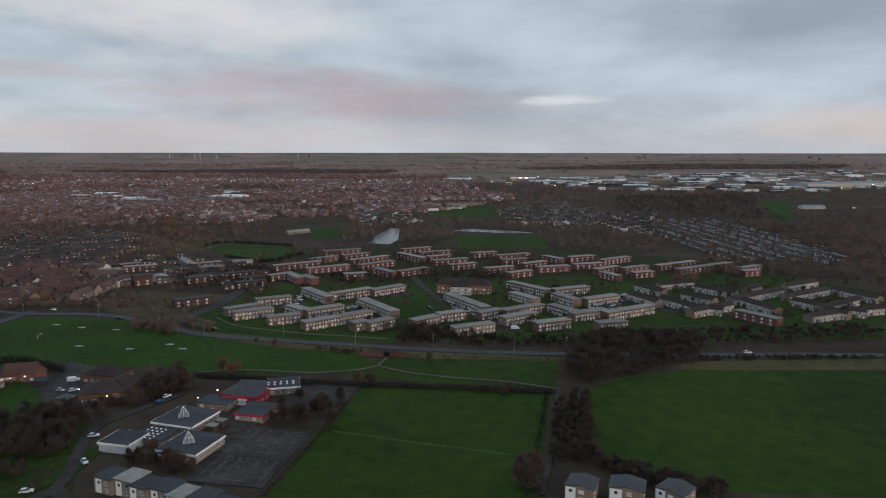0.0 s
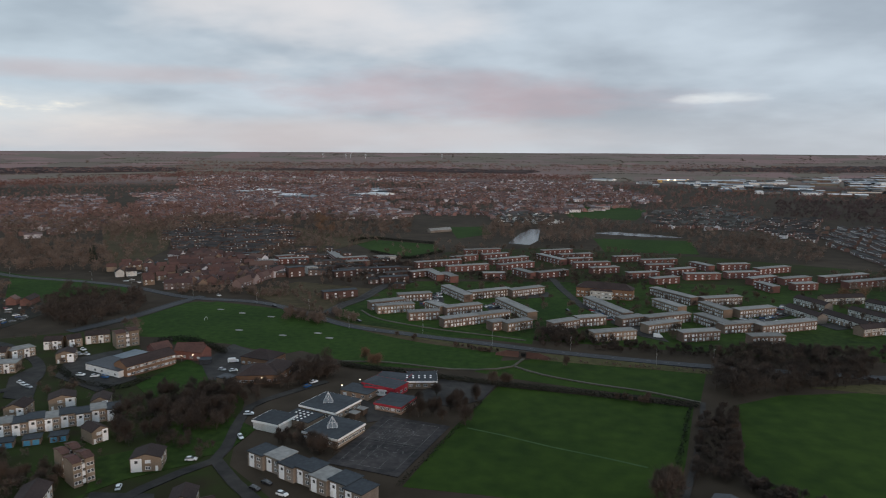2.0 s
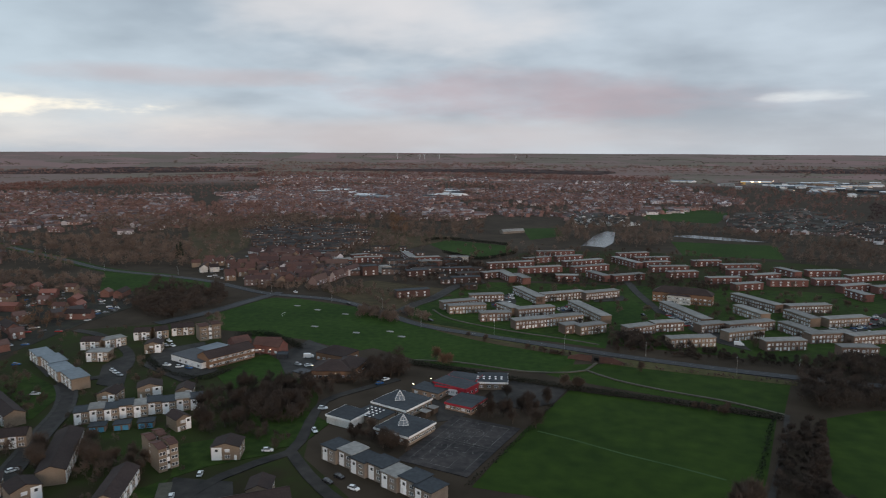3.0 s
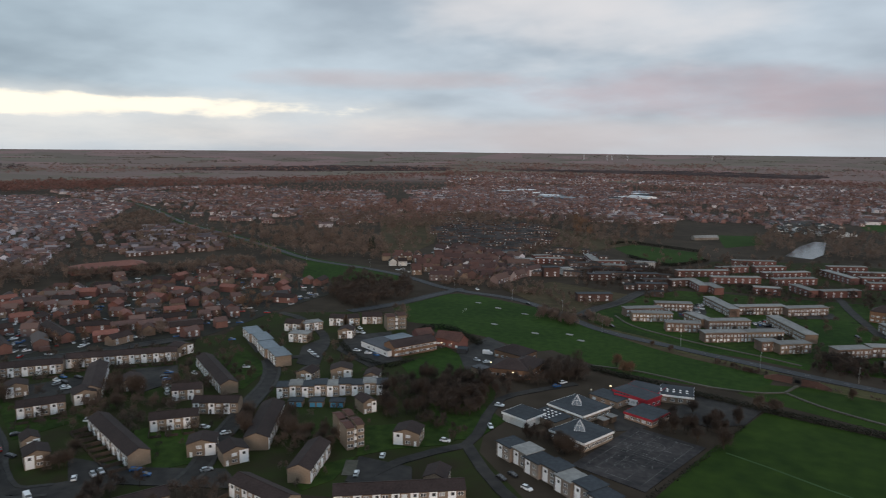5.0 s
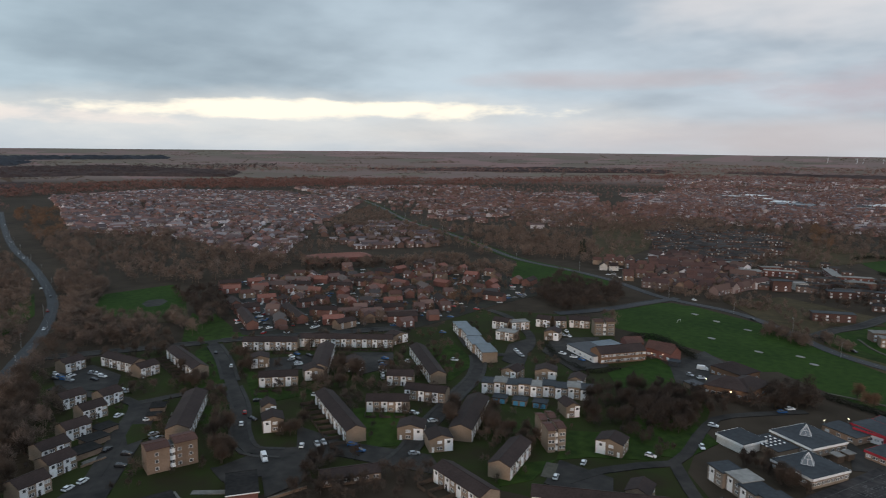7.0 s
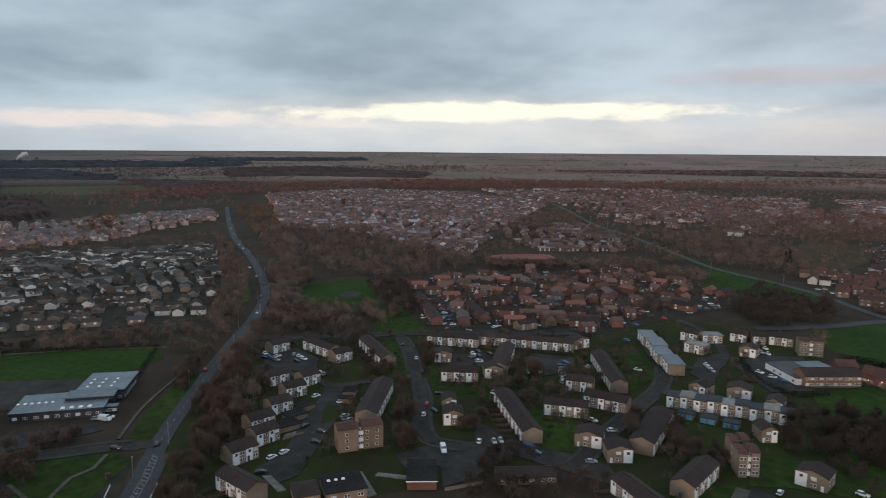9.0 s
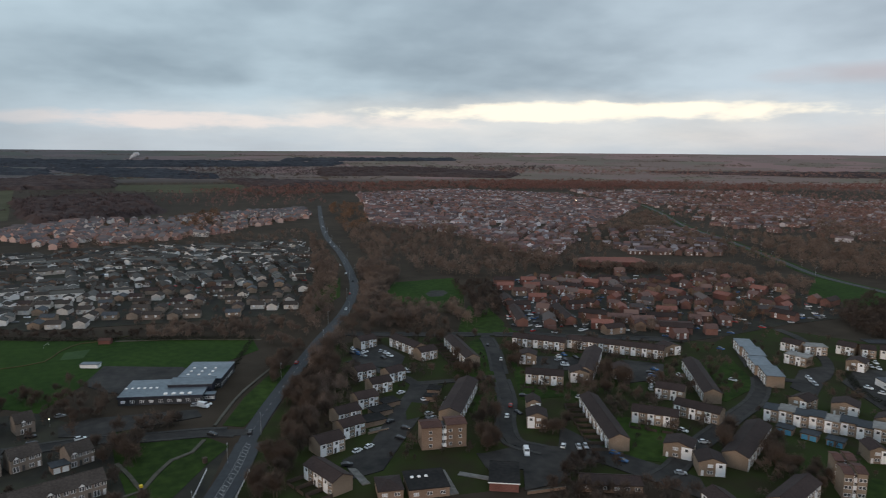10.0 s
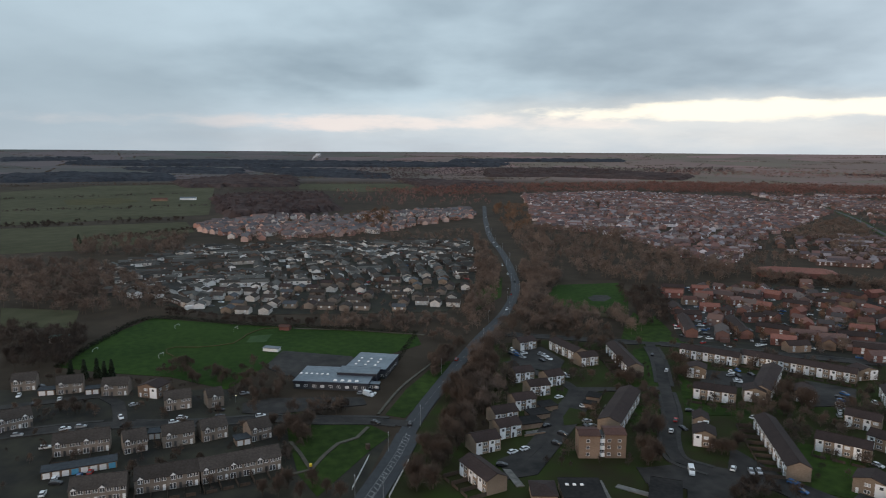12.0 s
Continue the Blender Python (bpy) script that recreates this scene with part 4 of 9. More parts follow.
def car(x, y, turn, colour="white", where="parked on the asphalt"):
    if any(math.hypot(x - a, y - b) < 2.3 for a, b in CAR_PLACES):
        return None
    CAR_PLACES.append((x, y))
    home = empty("car", x, y, surface(x, y), turn, f"{colour} hatchback car {where}", "car", "parked cars")
    put("car_body", CAR_BODY[colour], home, 0, 0, 0)
    put("cabin", CAR_CABIN, home, 0, 0, 0, label="dark car windows")
    put("roof", CAR_ROOF[colour], home, 0, 0, 0)
    for a in (-1.3, 1.3) if math.hypot(x, y) < 285 else ():
        for b in (-0.78, 0.78):
            put("wheel", WHEEL, home, a, b, 0.31)
    return home


def van(x, y, turn, where="parked on the asphalt"):
    home = empty("van", x, y, surface(x, y), turn, "white delivery van " + where, "van", "parked vans")
    put("van_body", VAN_BODY, home, 0, 0, 0)
    put("windscreen", VAN_SCREEN, home, 0, 0, 0)
    for a in (-1.7, 1.8):
        for b in (-0.88, 0.88):
            put("wheel", WHEEL, home, a, b, 0.33)
    return home


def pyramid_light(x, y, z):
    home = empty("pyramid_skylight", x, y, z, 20, "glazed white-framed pyramid skylight on a flat roof", "skylight", "pyramid skylights")
    w, h = 2.0, 4.0
    v = [(-w, -w, 0), (w, -w, 0), (w, w, 0), (-w, w, 0), (0, 0, h)]
    pane = mesh_object("pane", v, [(3, 2, 1, 0), (0, 1, 4), (1, 2, 4), (2, 3, 4), (3, 0, 4)], METALROOF, home)
    for k in range(4):
        a, b = Vector(v[k]), Vector(v[(k + 1) % 4])
        for p, q in ((a, Vector(v[4])), (a, b), ((a + b) / 2, Vector(v[4])), (a.lerp(v[4], 0.45), b.lerp(v[4], 0.45))):
            bv, bf = [], []
            limb(bv, bf, p, q, 0.07, 0.07, 4)
            mesh_object("frame", bv, bf, TRIM, pane)


def grid_in(poly, turn, du, dv, seed, skip=0.12, jitter=0.18):
    """Places in rows inside an outline."""
    rng = random.Random(seed)
    c, s = math.cos(radians(turn)), math.sin(radians(turn))
    cx, cy = sum(p[0] for p in poly) / len(poly), sum(p[1] for p in poly) / len(poly)
    reach = max(math.hypot(p[0] - cx, p[1] - cy) for p in poly)
    nu, nv = int(reach / du) + 1, int(reach / dv) + 1
    for j in range(-nv, nv + 1):
        slide = rng.uniform(-du, du)
        for i in range(-nu, nu + 1):
            if rng.random() < skip:
                continue
            a, b = i * du + slide + rng.uniform(-jitter, jitter) * du, j * dv + rng.uniform(-jitter, jitter) * dv * 0.5
            x, y = cx + c * a - s * b, cy + s * a + c * b
            if inside(x, y, poly):
                yield x, y, rng


def estate(poly, turn, du, dv, seed, size, walls, tiles, label, group, skip=0.12, name="house", limit=300, stretch=(1, 1, 1, 1)):
    """Rows of houses that share a few bodies."""
    rng = random.Random(seed)
    kinds = []
    for k in range(4):
        L, D, h, rise = size[0] * stretch[k] * rng.uniform(0.9, 1.1), size[1], size[2], size[3] * rng.uniform(0.9, 1.15)
        wm, tm = walls[k % len(walls)], tiles[k % len(tiles)]
        v, f = wall_mesh(L, D, h, "gable", rise)
        wd = bpy.data.meshes.new("wall")
        wd.from_pydata([(a, b, c - (0.5 if c == 0 else 0)) for a, b, c in v], [], f)
        wd.materials.append(wm)
        v, f = roof_mesh(L, D, h, "gable", rise)
        rd = bpy.data.meshes.new("roof")
        rd.from_pydata(v, [], f)
        rd.materials.append(tm)
        kinds.append((L, D, h, wd, rd))
    count = 0
    for x, y, r in grid_in(poly, turn, du, dv, seed, skip):
        if count >= limit:
            break
        count += 1
        L, D, h, wd, rd = kinds[r.randrange(4)]
        # fronts turn to the street, now and then a gable does
        facing = turn + r.choice((0, 0, 0, 180, 90, -90)) + r.uniform(-4, 4)
        c, s = math.cos(radians(facing)), math.sin(radians(facing))
        if any(taken(x + c * L * q - s * D * j, y + s * L * q + c * D * j) for q in (-0.5, 0, 0.5) for j in (-0.5, 0.5)):
            count -= 1
            continue
        claim(x, y, facing, L + 1, D + 1)
        home = empty(name, x, y, 0, facing, label, "house", group)
        put("wall", wd, home, 0, 0, 0)
        put("roof", rd, home, 0, 0, 0)
        for dx, z in ((-0.26, h - 1.7), (0.26, h - 1.7)) + (((-0.26, 0.8),) if h > 4 else ()):
            put("window", WIN_FAR, home, L * dx, -D / 2, z)
    return count


WALLMIX = island_choice("walls of far houses", [(0.130, 0.078, 0.069), (0.220, 0.150, 0.135), (0.170, 0.098, 0.086), (0.300, 0.240, 0.227), (0.150, 0.110, 0.104), (0.620, 0.600, 0.626), (0.200, 0.115, 0.097)])
ROOFMIX = island_choice("roofs of far houses", [(0.072, 0.050, 0.046), (0.135, 0.082, 0.068), (0.090, 0.072, 0.067), (0.158, 0.096, 0.080), (0.055, 0.047, 0.047), (0.115, 0.086, 0.077)])
PALEMIX = island_choice("pale walls of far houses", [(0.74, 0.73, 0.71), (0.17, 0.12, 0.095), (0.45, 0.41, 0.37), (0.13, 0.085, 0.065), (0.80, 0.79, 0.78), (0.23, 0.175, 0.145), (0.11, 0.08, 0.065)])
BRICKMIX = island_choice("brick walls of new houses", [(0.42, 0.23, 0.185), (0.54, 0.36, 0.305), (0.46, 0.27, 0.22), (0.66, 0.60, 0.56), (0.36, 0.20, 0.165), (0.56, 0.40, 0.345)])
GREYMIX = island_choice("grey roofs of far houses", [(0.026, 0.025, 0.023), (0.059, 0.056, 0.051), (0.039, 0.034, 0.029), (0.086, 0.084, 0.077), (0.031, 0.026, 0.021)])
DARKMIX = island_choice("dark roofs of hillside terraces", [(0.022, 0.020, 0.020), (0.038, 0.034, 0.033), (0.030, 0.025, 0.023), (0.052, 0.047, 0.046)])
DARKTOWN = island_choice("brown walls of the far estate", [(0.185, 0.105, 0.092), (0.230, 0.135, 0.118), (0.150, 0.092, 0.084), (0.300, 0.215, 0.200), (0.130, 0.085, 0.078), (0.480, 0.440, 0.450)])
DARKWALL = island_choice("dark brick walls of far flats", [(0.095, 0.058, 0.049), (0.135, 0.084, 0.070), (0.115, 0.070, 0.058), (0.17, 0.12, 0.10)])
REDROOF = island_choice("dark red-brown steep roofs", [(0.062, 0.034, 0.031), (0.085, 0.046, 0.040), (0.050, 0.030, 0.028), (0.105, 0.062, 0.050)])
# low sun's red warmth is mixed into these wall and roof colours
TOWNWALL = island_choice("far town walls with painted sun", [(0.300, 0.160, 0.138), (0.335, 0.225, 0.209), (0.210, 0.122, 0.110), (0.460, 0.390, 0.385), (0.185, 0.117, 0.110), (0.720, 0.680, 0.715), (0.295, 0.170, 0.145), (0.240, 0.135, 0.119)])
TOWNROOF = island_choice("far town roofs with painted sun", [(0.088, 0.058, 0.057), (0.150, 0.083, 0.075), (0.100, 0.075, 0.075), (0.175, 0.096, 0.084), (0.072, 0.058, 0.063), (0.125, 0.088, 0.085), (0.215, 0.190, 0.198)])
PANEMIX = island_choice("windows of far houses", [(0.05, 0.052, 0.056), (0.55, 0.56, 0.57), (0.10, 0.10, 0.11), (0.74, 0.74, 0.74), (0.62, 0.62, 0.62), (0.24, 0.24, 0.25)], 0.3)
PANEBRIGHT = island_choice("white boards of hillside terraces", [(0.82, 0.82, 0.82), (0.76, 0.77, 0.78), (0.15, 0.15, 0.16), (0.80, 0.80, 0.80)], 0.5)
NEWROOF = island_choice("roofs of new houses", [(0.100, 0.088, 0.092), (0.150, 0.105, 0.098), (0.120, 0.112, 0.118), (0.085, 0.074, 0.076)])
CARMIX = island_choice("car paints", [(0.70, 0.71, 0.72), (0.40, 0.41, 0.43), (0.02, 0.02, 0.024), (0.62, 0.63, 0.64), (0.03, 0.09, 0.22), (0.33, 0.03, 0.03), (0.10, 0.105, 0.11)], 0.3)


def far_cars(poly, count, seed, label="rows of small parked cars among the houses"):
    """Parked cars of a far estate, past counting, as one mesh."""
    rng = np.random.default_rng(seed)
    shell = loft([(-2.1, 0.75, 0.3, 0.85, 0.7), (-1.9, 0.86, 0.25, 0.95, 0.8), (1.2, 0.86, 0.25, 0.92, 0.8), (2.1, 0.72, 0.3, 0.7, 0.65)])
    top = loft([(-1.8, 0.74, 0.9, 1.0, 0.7), (-1.3, 0.74, 0.9, 1.43, 0.6), (0.2, 0.74, 0.9, 1.43, 0.6), (1.0, 0.74, 0.9, 0.97, 0.7)])
    v, f, which = [], [], []
    for x, y in scatter(rng, poly, count, True):
        a = radians(rng.choice((20, 35, 62, 110, 125, 152)) + rng.uniform(-8, 8))
        c, s, z = math.cos(a), math.sin(a), surface(x, y)
        for slot, (vv, ff) in enumerate((shell, top)):
            n = len(v)
            v += [(x + c * p - s * q, y + s * p + c * q, z + w - 0.2) for p, q, w in vv]
            f += [tuple(n + i for i in one) for one in ff]
            which += [slot] * len(ff)
    ob = mesh_object("parked_cars", v, f, [CARMIX, GLASS])
    ob.data.polygons.foreach_set("material_index", which)
    return tagged(ob, label, "cars", kind="stuff")


def far_houses(poly, du, dv, seed, walls, tiles, label, size=(9, 7.5, 4.9, 2.2), skip=0.18, patch=130, panes=True, way=None, patchy=False):
    """Hundreds of far houses in streets of changing direction, as one mesh."""
    rng = random.Random(seed)
    bright = "white" in label
    v, f, which = [], [], []
    xs, ys = [p[0] for p in poly], [p[1] for p in poly]
    px = min(xs)
    while px < max(xs):
        py = min(ys)
        while py < max(ys):
            turn = rng.choice((10, 35, 60, 95, 120, 150)) + rng.uniform(-12, 12) if way is None else way
            gaps = min(0.97, skip * rng.choice((0.5, 0.8, 1.0, 1.6, 2.6))) if patchy else skip
            cell = [(px, py), (px + patch, py), (px + patch, py + patch), (px, py + patch)]
            for x, y, r in grid_in(cell, turn, du, dv, rng.randrange(9999), gaps, 0.18 if way is None else 0.0):
                if not inside(x, y, poly):
                    continue
                if taken(x, y):
                    continue
                L, D, h, rise = size[0] * (r.choice((0.8, 1, 1, 2.2)) if way is None else 1.0), size[1], size[2] * r.uniform(0.7, 1.08), size[3] * r.uniform(0.7, 1.1)
                a = radians(turn + (r.choice((0, 0, 90)) if way is None else 0))
                c, s, z0 = math.cos(a), math.sin(a), terrain(x, y)
                pieces = [(0, *wall_mesh(L, D, h, "gable", rise))]
                if way is None and r.random() < 0.45:
                    bv, bf = [], []
                    wx = r.choice((-1, 1)) * (L / 2 + 1.6)
                    box_mesh(bv, bf, wx - 1.5, wx + 1.5, -D / 2 - r.uniform(0, 3), D / 2 - 2.5, 0, 2.5)
                    pieces.append((0, bv, bf))
                if panes:
                    for side in (-1, 1):
                        for k in range(max(2, int(L / 4))):
                            for zz in ((h - 1.8,) if h < 4 else (0.8, h - 1.7)):
                                wx, wy = -L / 2 + L * (k + 0.5) / max(2, int(L / 4)), side * (D / 2 + 0.05)
                                wide = 1.15 if bright else 0.75
                                bv = [(wx - wide * side, wy, zz), (wx + wide * side, wy, zz), (wx + wide * side, wy, zz + 1.25), (wx - wide * side, wy, zz + 1.25)]
                                bf = [(3, 2, 1, 0)]
                                pieces.append((2, bv, bf))
                for slot, vv, ff in pieces:
                    n = len(v)
                    v += [(x + c * p - s * q, y + s * p + c * q, z0 + w - (0.5 if w == 0 else 0)) for p, q, w in vv]
                    f += [tuple(n + i for i in one) for one in ff]
                    which += [slot] * len(ff)
                e = 0.4
                n = len(v)
                prof = [(-D / 2 - e, h - 0.1), (0, h + rise + 0.2), (D / 2 + e, h - 0.1), (0, h + rise - 0.05)]
                v += [(x + c * p - s * q, y + s * p + c * q, z0 + w + 0.05) for p in (-L / 2 - 0.2, L / 2 + 0.2) for q, w in prof]
                f += [(n, n + 4, n + 5, n + 1), (n + 1, n + 5, n + 6, n + 2), (n + 2, n + 6, n + 7, n + 3), (n + 3, n + 7, n + 4, n), (n, n + 1, n + 2, n + 3), (n + 7, n + 6, n + 5, n + 4)]
                which += [1] * 6
            py += patch
        px += patch
    ob = mesh_object("far_houses", v, f, [walls, tiles, PANEBRIGHT if bright else PANEMIX])
    ob.data.polygons.foreach_set("material_index", which)
    return tagged(ob, label, "houses", kind="stuff")


def sheds(poly, count, seed, label="large pale industrial shed with low-pitched roof"):
    rng = random.Random(seed)
    npr = np.random.default_rng(seed)
    coats = [RENDER, METALROOF, FELT, STEEL, RENDER, BUFF, BROWNBRICK, DARKFELT]
    for x, y in scatter(npr, poly, count):
        L, D, h = rng.choice((20, 28, 38, 50, 80)) * rng.uniform(0.8, 1.2), rng.uniform(20, 44), rng.uniform(4, 7)
        home = empty("industrial_shed", x, y, terrain(x, y), rng.choice((-8, 0, 12)) + rng.uniform(-4, 4), label, "warehouse", "industrial sheds")
        v, f = wall_mesh(L, D, h, "gable", 2.0)
        mesh_object("wall", [(a, b, c - (2 if c == 0 else 0)) for a, b, c in v], f, rng.choice(coats), home)
        v, f = roof_mesh(L, D, h, "gable", 2.0, 0.5)
        mesh_object("roof", v, f, rng.choice((METALROOF, FELT, DARKFELT, STEEL, PALEROOF)), home)


def tree_patch(poly, count, low, high, kind="brown", seed=1):
    for x, y in scatter(np.random.default_rng(seed), poly, count):
        tree(x, y, pick_tree.uniform(low, high), kind, pick_tree.uniform(0.9, 1.25))


def street_lamp(x, y, turn, height=8.0):
    home = empty("street_lamp", x, y, 0.1, turn, "tall grey steel street lamp beside the road", "street lamp", "street lamps")
    for name, a, b, r in (("pole", (0, 0, 0), (0, 0, height), 0.09), ("arm", (0, 0, height), (1.4, 0, height + 0.25), 0.05)):
        v, f = [], []
        limb(v, f, a, b, r, r * 0.7, 6)
        ob = mesh_object(name, v, f, STEEL, home)
    v, f = [], []
    box_mesh(v, f, 1.2, 1.95, -0.15, 0.15, height + 0.18, height + 0.34)
    mesh_object("lamp_head", v, f, STEEL, ob)


def path_bin(x, y, mat, label, high=1.1, wide=0.45):
    """A bin beside a path: body with a lid of its own."""
    home = empty("litter_bin", x, y, surface(x, y), 20, label, "litter bin", "litter bins")
    put("body", box_data("body", -wide, wide, -wide, wide, 0, high, mat), home, 0, 0, 0)
    put("lid", box_data("lid", -wide - 0.06, wide + 0.06, -wide - 0.06, wide + 0.06, high + 0.002, high + 0.12, mat), home, 0, 0, 0)


def goal(x, y, turn, width=5.5, high=2.0):
    home = empty("goal", x, y, 0, turn, "white tubular football goal on the grass", "goal", "football goals")
    for name, a, b in (("post", (-width / 2, 0, 0), (-width / 2, 0, high)), ("post", (width / 2, 0, 0), (width / 2, 0, high)), ("crossbar", (-width / 2, 0, high), (width / 2, 0, high))):
        v, f = [], []
        limb(v, f, a, b, 0.05, 0.05, 6)
        mesh_object(name, v, f, TRIM, home)


def rail_fence(points, label="white post and rail barrier beside the road", high=1.1, mat=None, gap=2.5):
    line = smooth_line(points, gap)
    p0 = line[0]
    home = empty("fence", p0.x, p0.y, 0, 0, label, "fence", "roadside barriers")
    post = box_data("post", -0.06, 0.06, -0.06, 0.06, 0, high, mat or TRIM)
    for p in line:
        put("post", post, home, p.x - p0.x, p.y - p0.y, 0)
    for z in (high, high * 0.55):
        v, f = [], []
        for a, b in zip(line, line[1:]):
            limb(v, f, (a.x - p0.x, a.y - p0.y, z), (b.x - p0.x, b.y - p0.y, z), 0.05, 0.05, 4)
        mesh_object("rail", v, f, mat or TRIM, home)


def wind_turbine(x, y, height=23):
    home = empty("wind_turbine", x, y, terrain(x, y), math.degrees(math.atan2(-x, y)), "white three-bladed wind turbine on the far horizon", "wind turbine", "wind turbines")
    v, f = [], []
    limb(v, f, (0, 0, -2), (0, 0, height), 1.0, 0.6, 8)
    mesh_object("tower", v, f, TRIM, home)
    v, f = [], []
    box_mesh(v, f, -1.2, 1.2, -3, 3, height - 1, height + 1.4)
    mesh_object("nacelle", v, f, TRIM, home)
    for k in range(3):
        a = radians(120 * k + x % 60)
        v, f = [], []
        limb(v, f, (0, -3.2, height), (12 * math.sin(a), -3.2, height + 12 * math.cos(a)), 0.7, 0.2, 4)
        mesh_object("blade", v, f, TRIM, home)


def underpass(x, y, turn):
    """Red brick wing walls with a pale-framed subway mouth."""
    home = empty("underpass", x, y, 0, turn, "dark red brick underpass wall with a concrete-framed dark opening", "underpass")
    v = [(-15, 0, 0), (-1.6, 0, 0), (-1.6, 0, 3.4), (-9, 0, 3.4), (-15, 0, 1.4)]
    v += [(a, 0.5, c) for a, b, c in v]
    f = [(0, 1, 2, 3, 4), (9, 8, 7, 6, 5)] + [(k, 5 + k, 5 + (k + 1) % 5, (k + 1) % 5) for k in range(5)]
    mesh_object("wall", v, f, MAROON, home)
    mesh_object("wall", [(-a, b, c) for a, b, c in v], [tuple(reversed(q)) for q in f], MAROON, home)
    # a near-black slab behind the mouth stands in for the shade inside
    for name, box, coat in (("lintel", (-2.0, 2.0, -0.1, 0.6, 2.5, 3.4), PAVING), ("jamb", (-2.0, -1.6, -0.1, 0.6, 0, 2.5), PAVING), ("jamb", (1.6, 2.0, -0.1, 0.6, 0, 2.5), PAVING), ("tunnel", (-1.6, 1.6, 2.5, 2.7, 0, 2.5), TYRE), ("coping", (-9, 9, -0.1, 0.6, 3.41, 3.6), PAVING)):
        put(name, box_data(name, *box, coat), home, 0, 0, 0)


def roof_lights(x, y, turn, z, rows, cols, gap, size=0.75):
    """Small white domed skylights standing in rows on a flat roof."""
    data = raw("skylight", loft([(-0.6, 0.55, 0, 0.25, 0.45), (-0.4, 0.6, 0, 0.45, 0.45), (0.4, 0.6, 0, 0.45, 0.45), (0.6, 0.55, 0, 0.25, 0.45)]), TRIM)
    c, s = math.cos(radians(turn)), math.sin(radians(turn))
    for i in range(rows):
        for j in range(cols):
            a, b = (j - cols / 2) * gap, (i - rows / 2) * gap
            ob = new("skylight", data)
            ob.location, ob.rotation_euler, ob.scale = (x + c * a - s * b, y + s * a + c * b, z), (0, 0, radians(turn)), (size, size, size)
            tagged(ob, "small white domed skylight on a flat roof", "skylight", "domed skylights")


def court_lines(x, y, turn, L, D, z):
    """Faded painted courts on the playground."""
    v, f = [], []

    def line(x0, y0, x1, y1, w=0.12):
        dx, dy = x1 - x0, y1 - y0
        n = math.hypot(dx, dy)
        ox, oy = -dy / n * w, dx / n * w
        k = len(v)
        v.extend([(x0 - ox, y0 - oy, z), (x1 - ox, y1 - oy, z), (x1 + ox, y1 + oy, z), (x0 + ox, y0 + oy, z)])
        f.append((k, k + 1, k + 2, k + 3))

    for a in (-0.46, -0.02, 0.02, 0.46):
        line(L * a, -D * 0.45, L * a, D * 0.45)
    for b in (-0.45, 0.45):
        line(-L * 0.46, D * b, L * 0.46, D * b)
    for cx, r in ((-0.24, 4.0), (0.24, 4.0), (-0.24, 1.5)):
        for k in range(20):
            a0, a1 = 2 * math.pi * k / 20, 2 * math.pi * (k + 1) / 20
            line(L * cx + r * math.cos(a0), r * math.sin(a0), L * cx + r * math.cos(a1), r * math.sin(a1), 0.1)
    for k in range(6):
        for j in range(7):
            line(L * 0.05 + k * 1.7, -D * 0.05 + j * 1.3, L * 0.05 + k * 1.7 + 0.8, -D * 0.05 + j * 1.3, 0.2)
    rng = random.Random(77)
    for k in range(46):
        px, py, a = rng.uniform(-0.45, 0.45) * L, rng.uniform(-0.42, 0.42) * D, rng.choice((0, 1.57, 0.4))
        n = rng.uniform(0.4, 2.6)
        line(px, py, px + n * math.cos(a), py + n * math.sin(a), rng.uniform(0.08, 0.3))
    for b in (-0.2, 0.12, 0.3):
        line(-L * 0.46, D * b, L * 0.46, D * b, 0.07)
    ob = mesh_object("court_marking", v, f, FADED)
    ob.location, ob.rotation_euler = (x, y, 0), (0, 0, radians(turn))
    tagged(ob, "faded white court lines painted on the playground", "court marking", kind="structure")


LAMPLIGHT = bpy.data.materials.new("lit lamp")
LAMPLIGHT.use_nodes = True
LAMPLIGHT.node_tree.nodes["Principled BSDF"].inputs["Emission Color"].default_value = (1.0, 0.76, 0.45, 1)
LAMPLIGHT.node_tree.nodes["Principled BSDF"].inputs["Emission Strength"].default_value = 6.0


def lit_lamp(x, y, height, size=1.0):
    """A floodlight on a short pole, already lit at dusk."""
    home = empty("floodlight", x, y, 0, 0, "small lit floodlight on a steel pole", "floodlight", "lit floodlights")
    v, f = [], []
    limb(v, f, (0, 0, 0), (0, 0, height), 0.07, 0.05, 6)
    home.location.z = terrain(x, y)
    pole = mesh_object("pole", v, f, STEEL, home)
    put("lamp_head", box_data("lamp_head", -0.22 * size, 0.22 * size, -0.15 * size, 0.15 * size, height, height + 0.2 * size, LAMPLIGHT), pole, 0, 0, 0, label="glowing warm lamp head")




STEAM = material("white steam", (0.62, 0.63, 0.65), (0.80, 0.81, 0.82), 1.0, 0.05, 0.02, bump=0, spec=0.0)
STEAM.node_tree.nodes["Principled BSDF"].inputs["Alpha"].default_value = 0.42


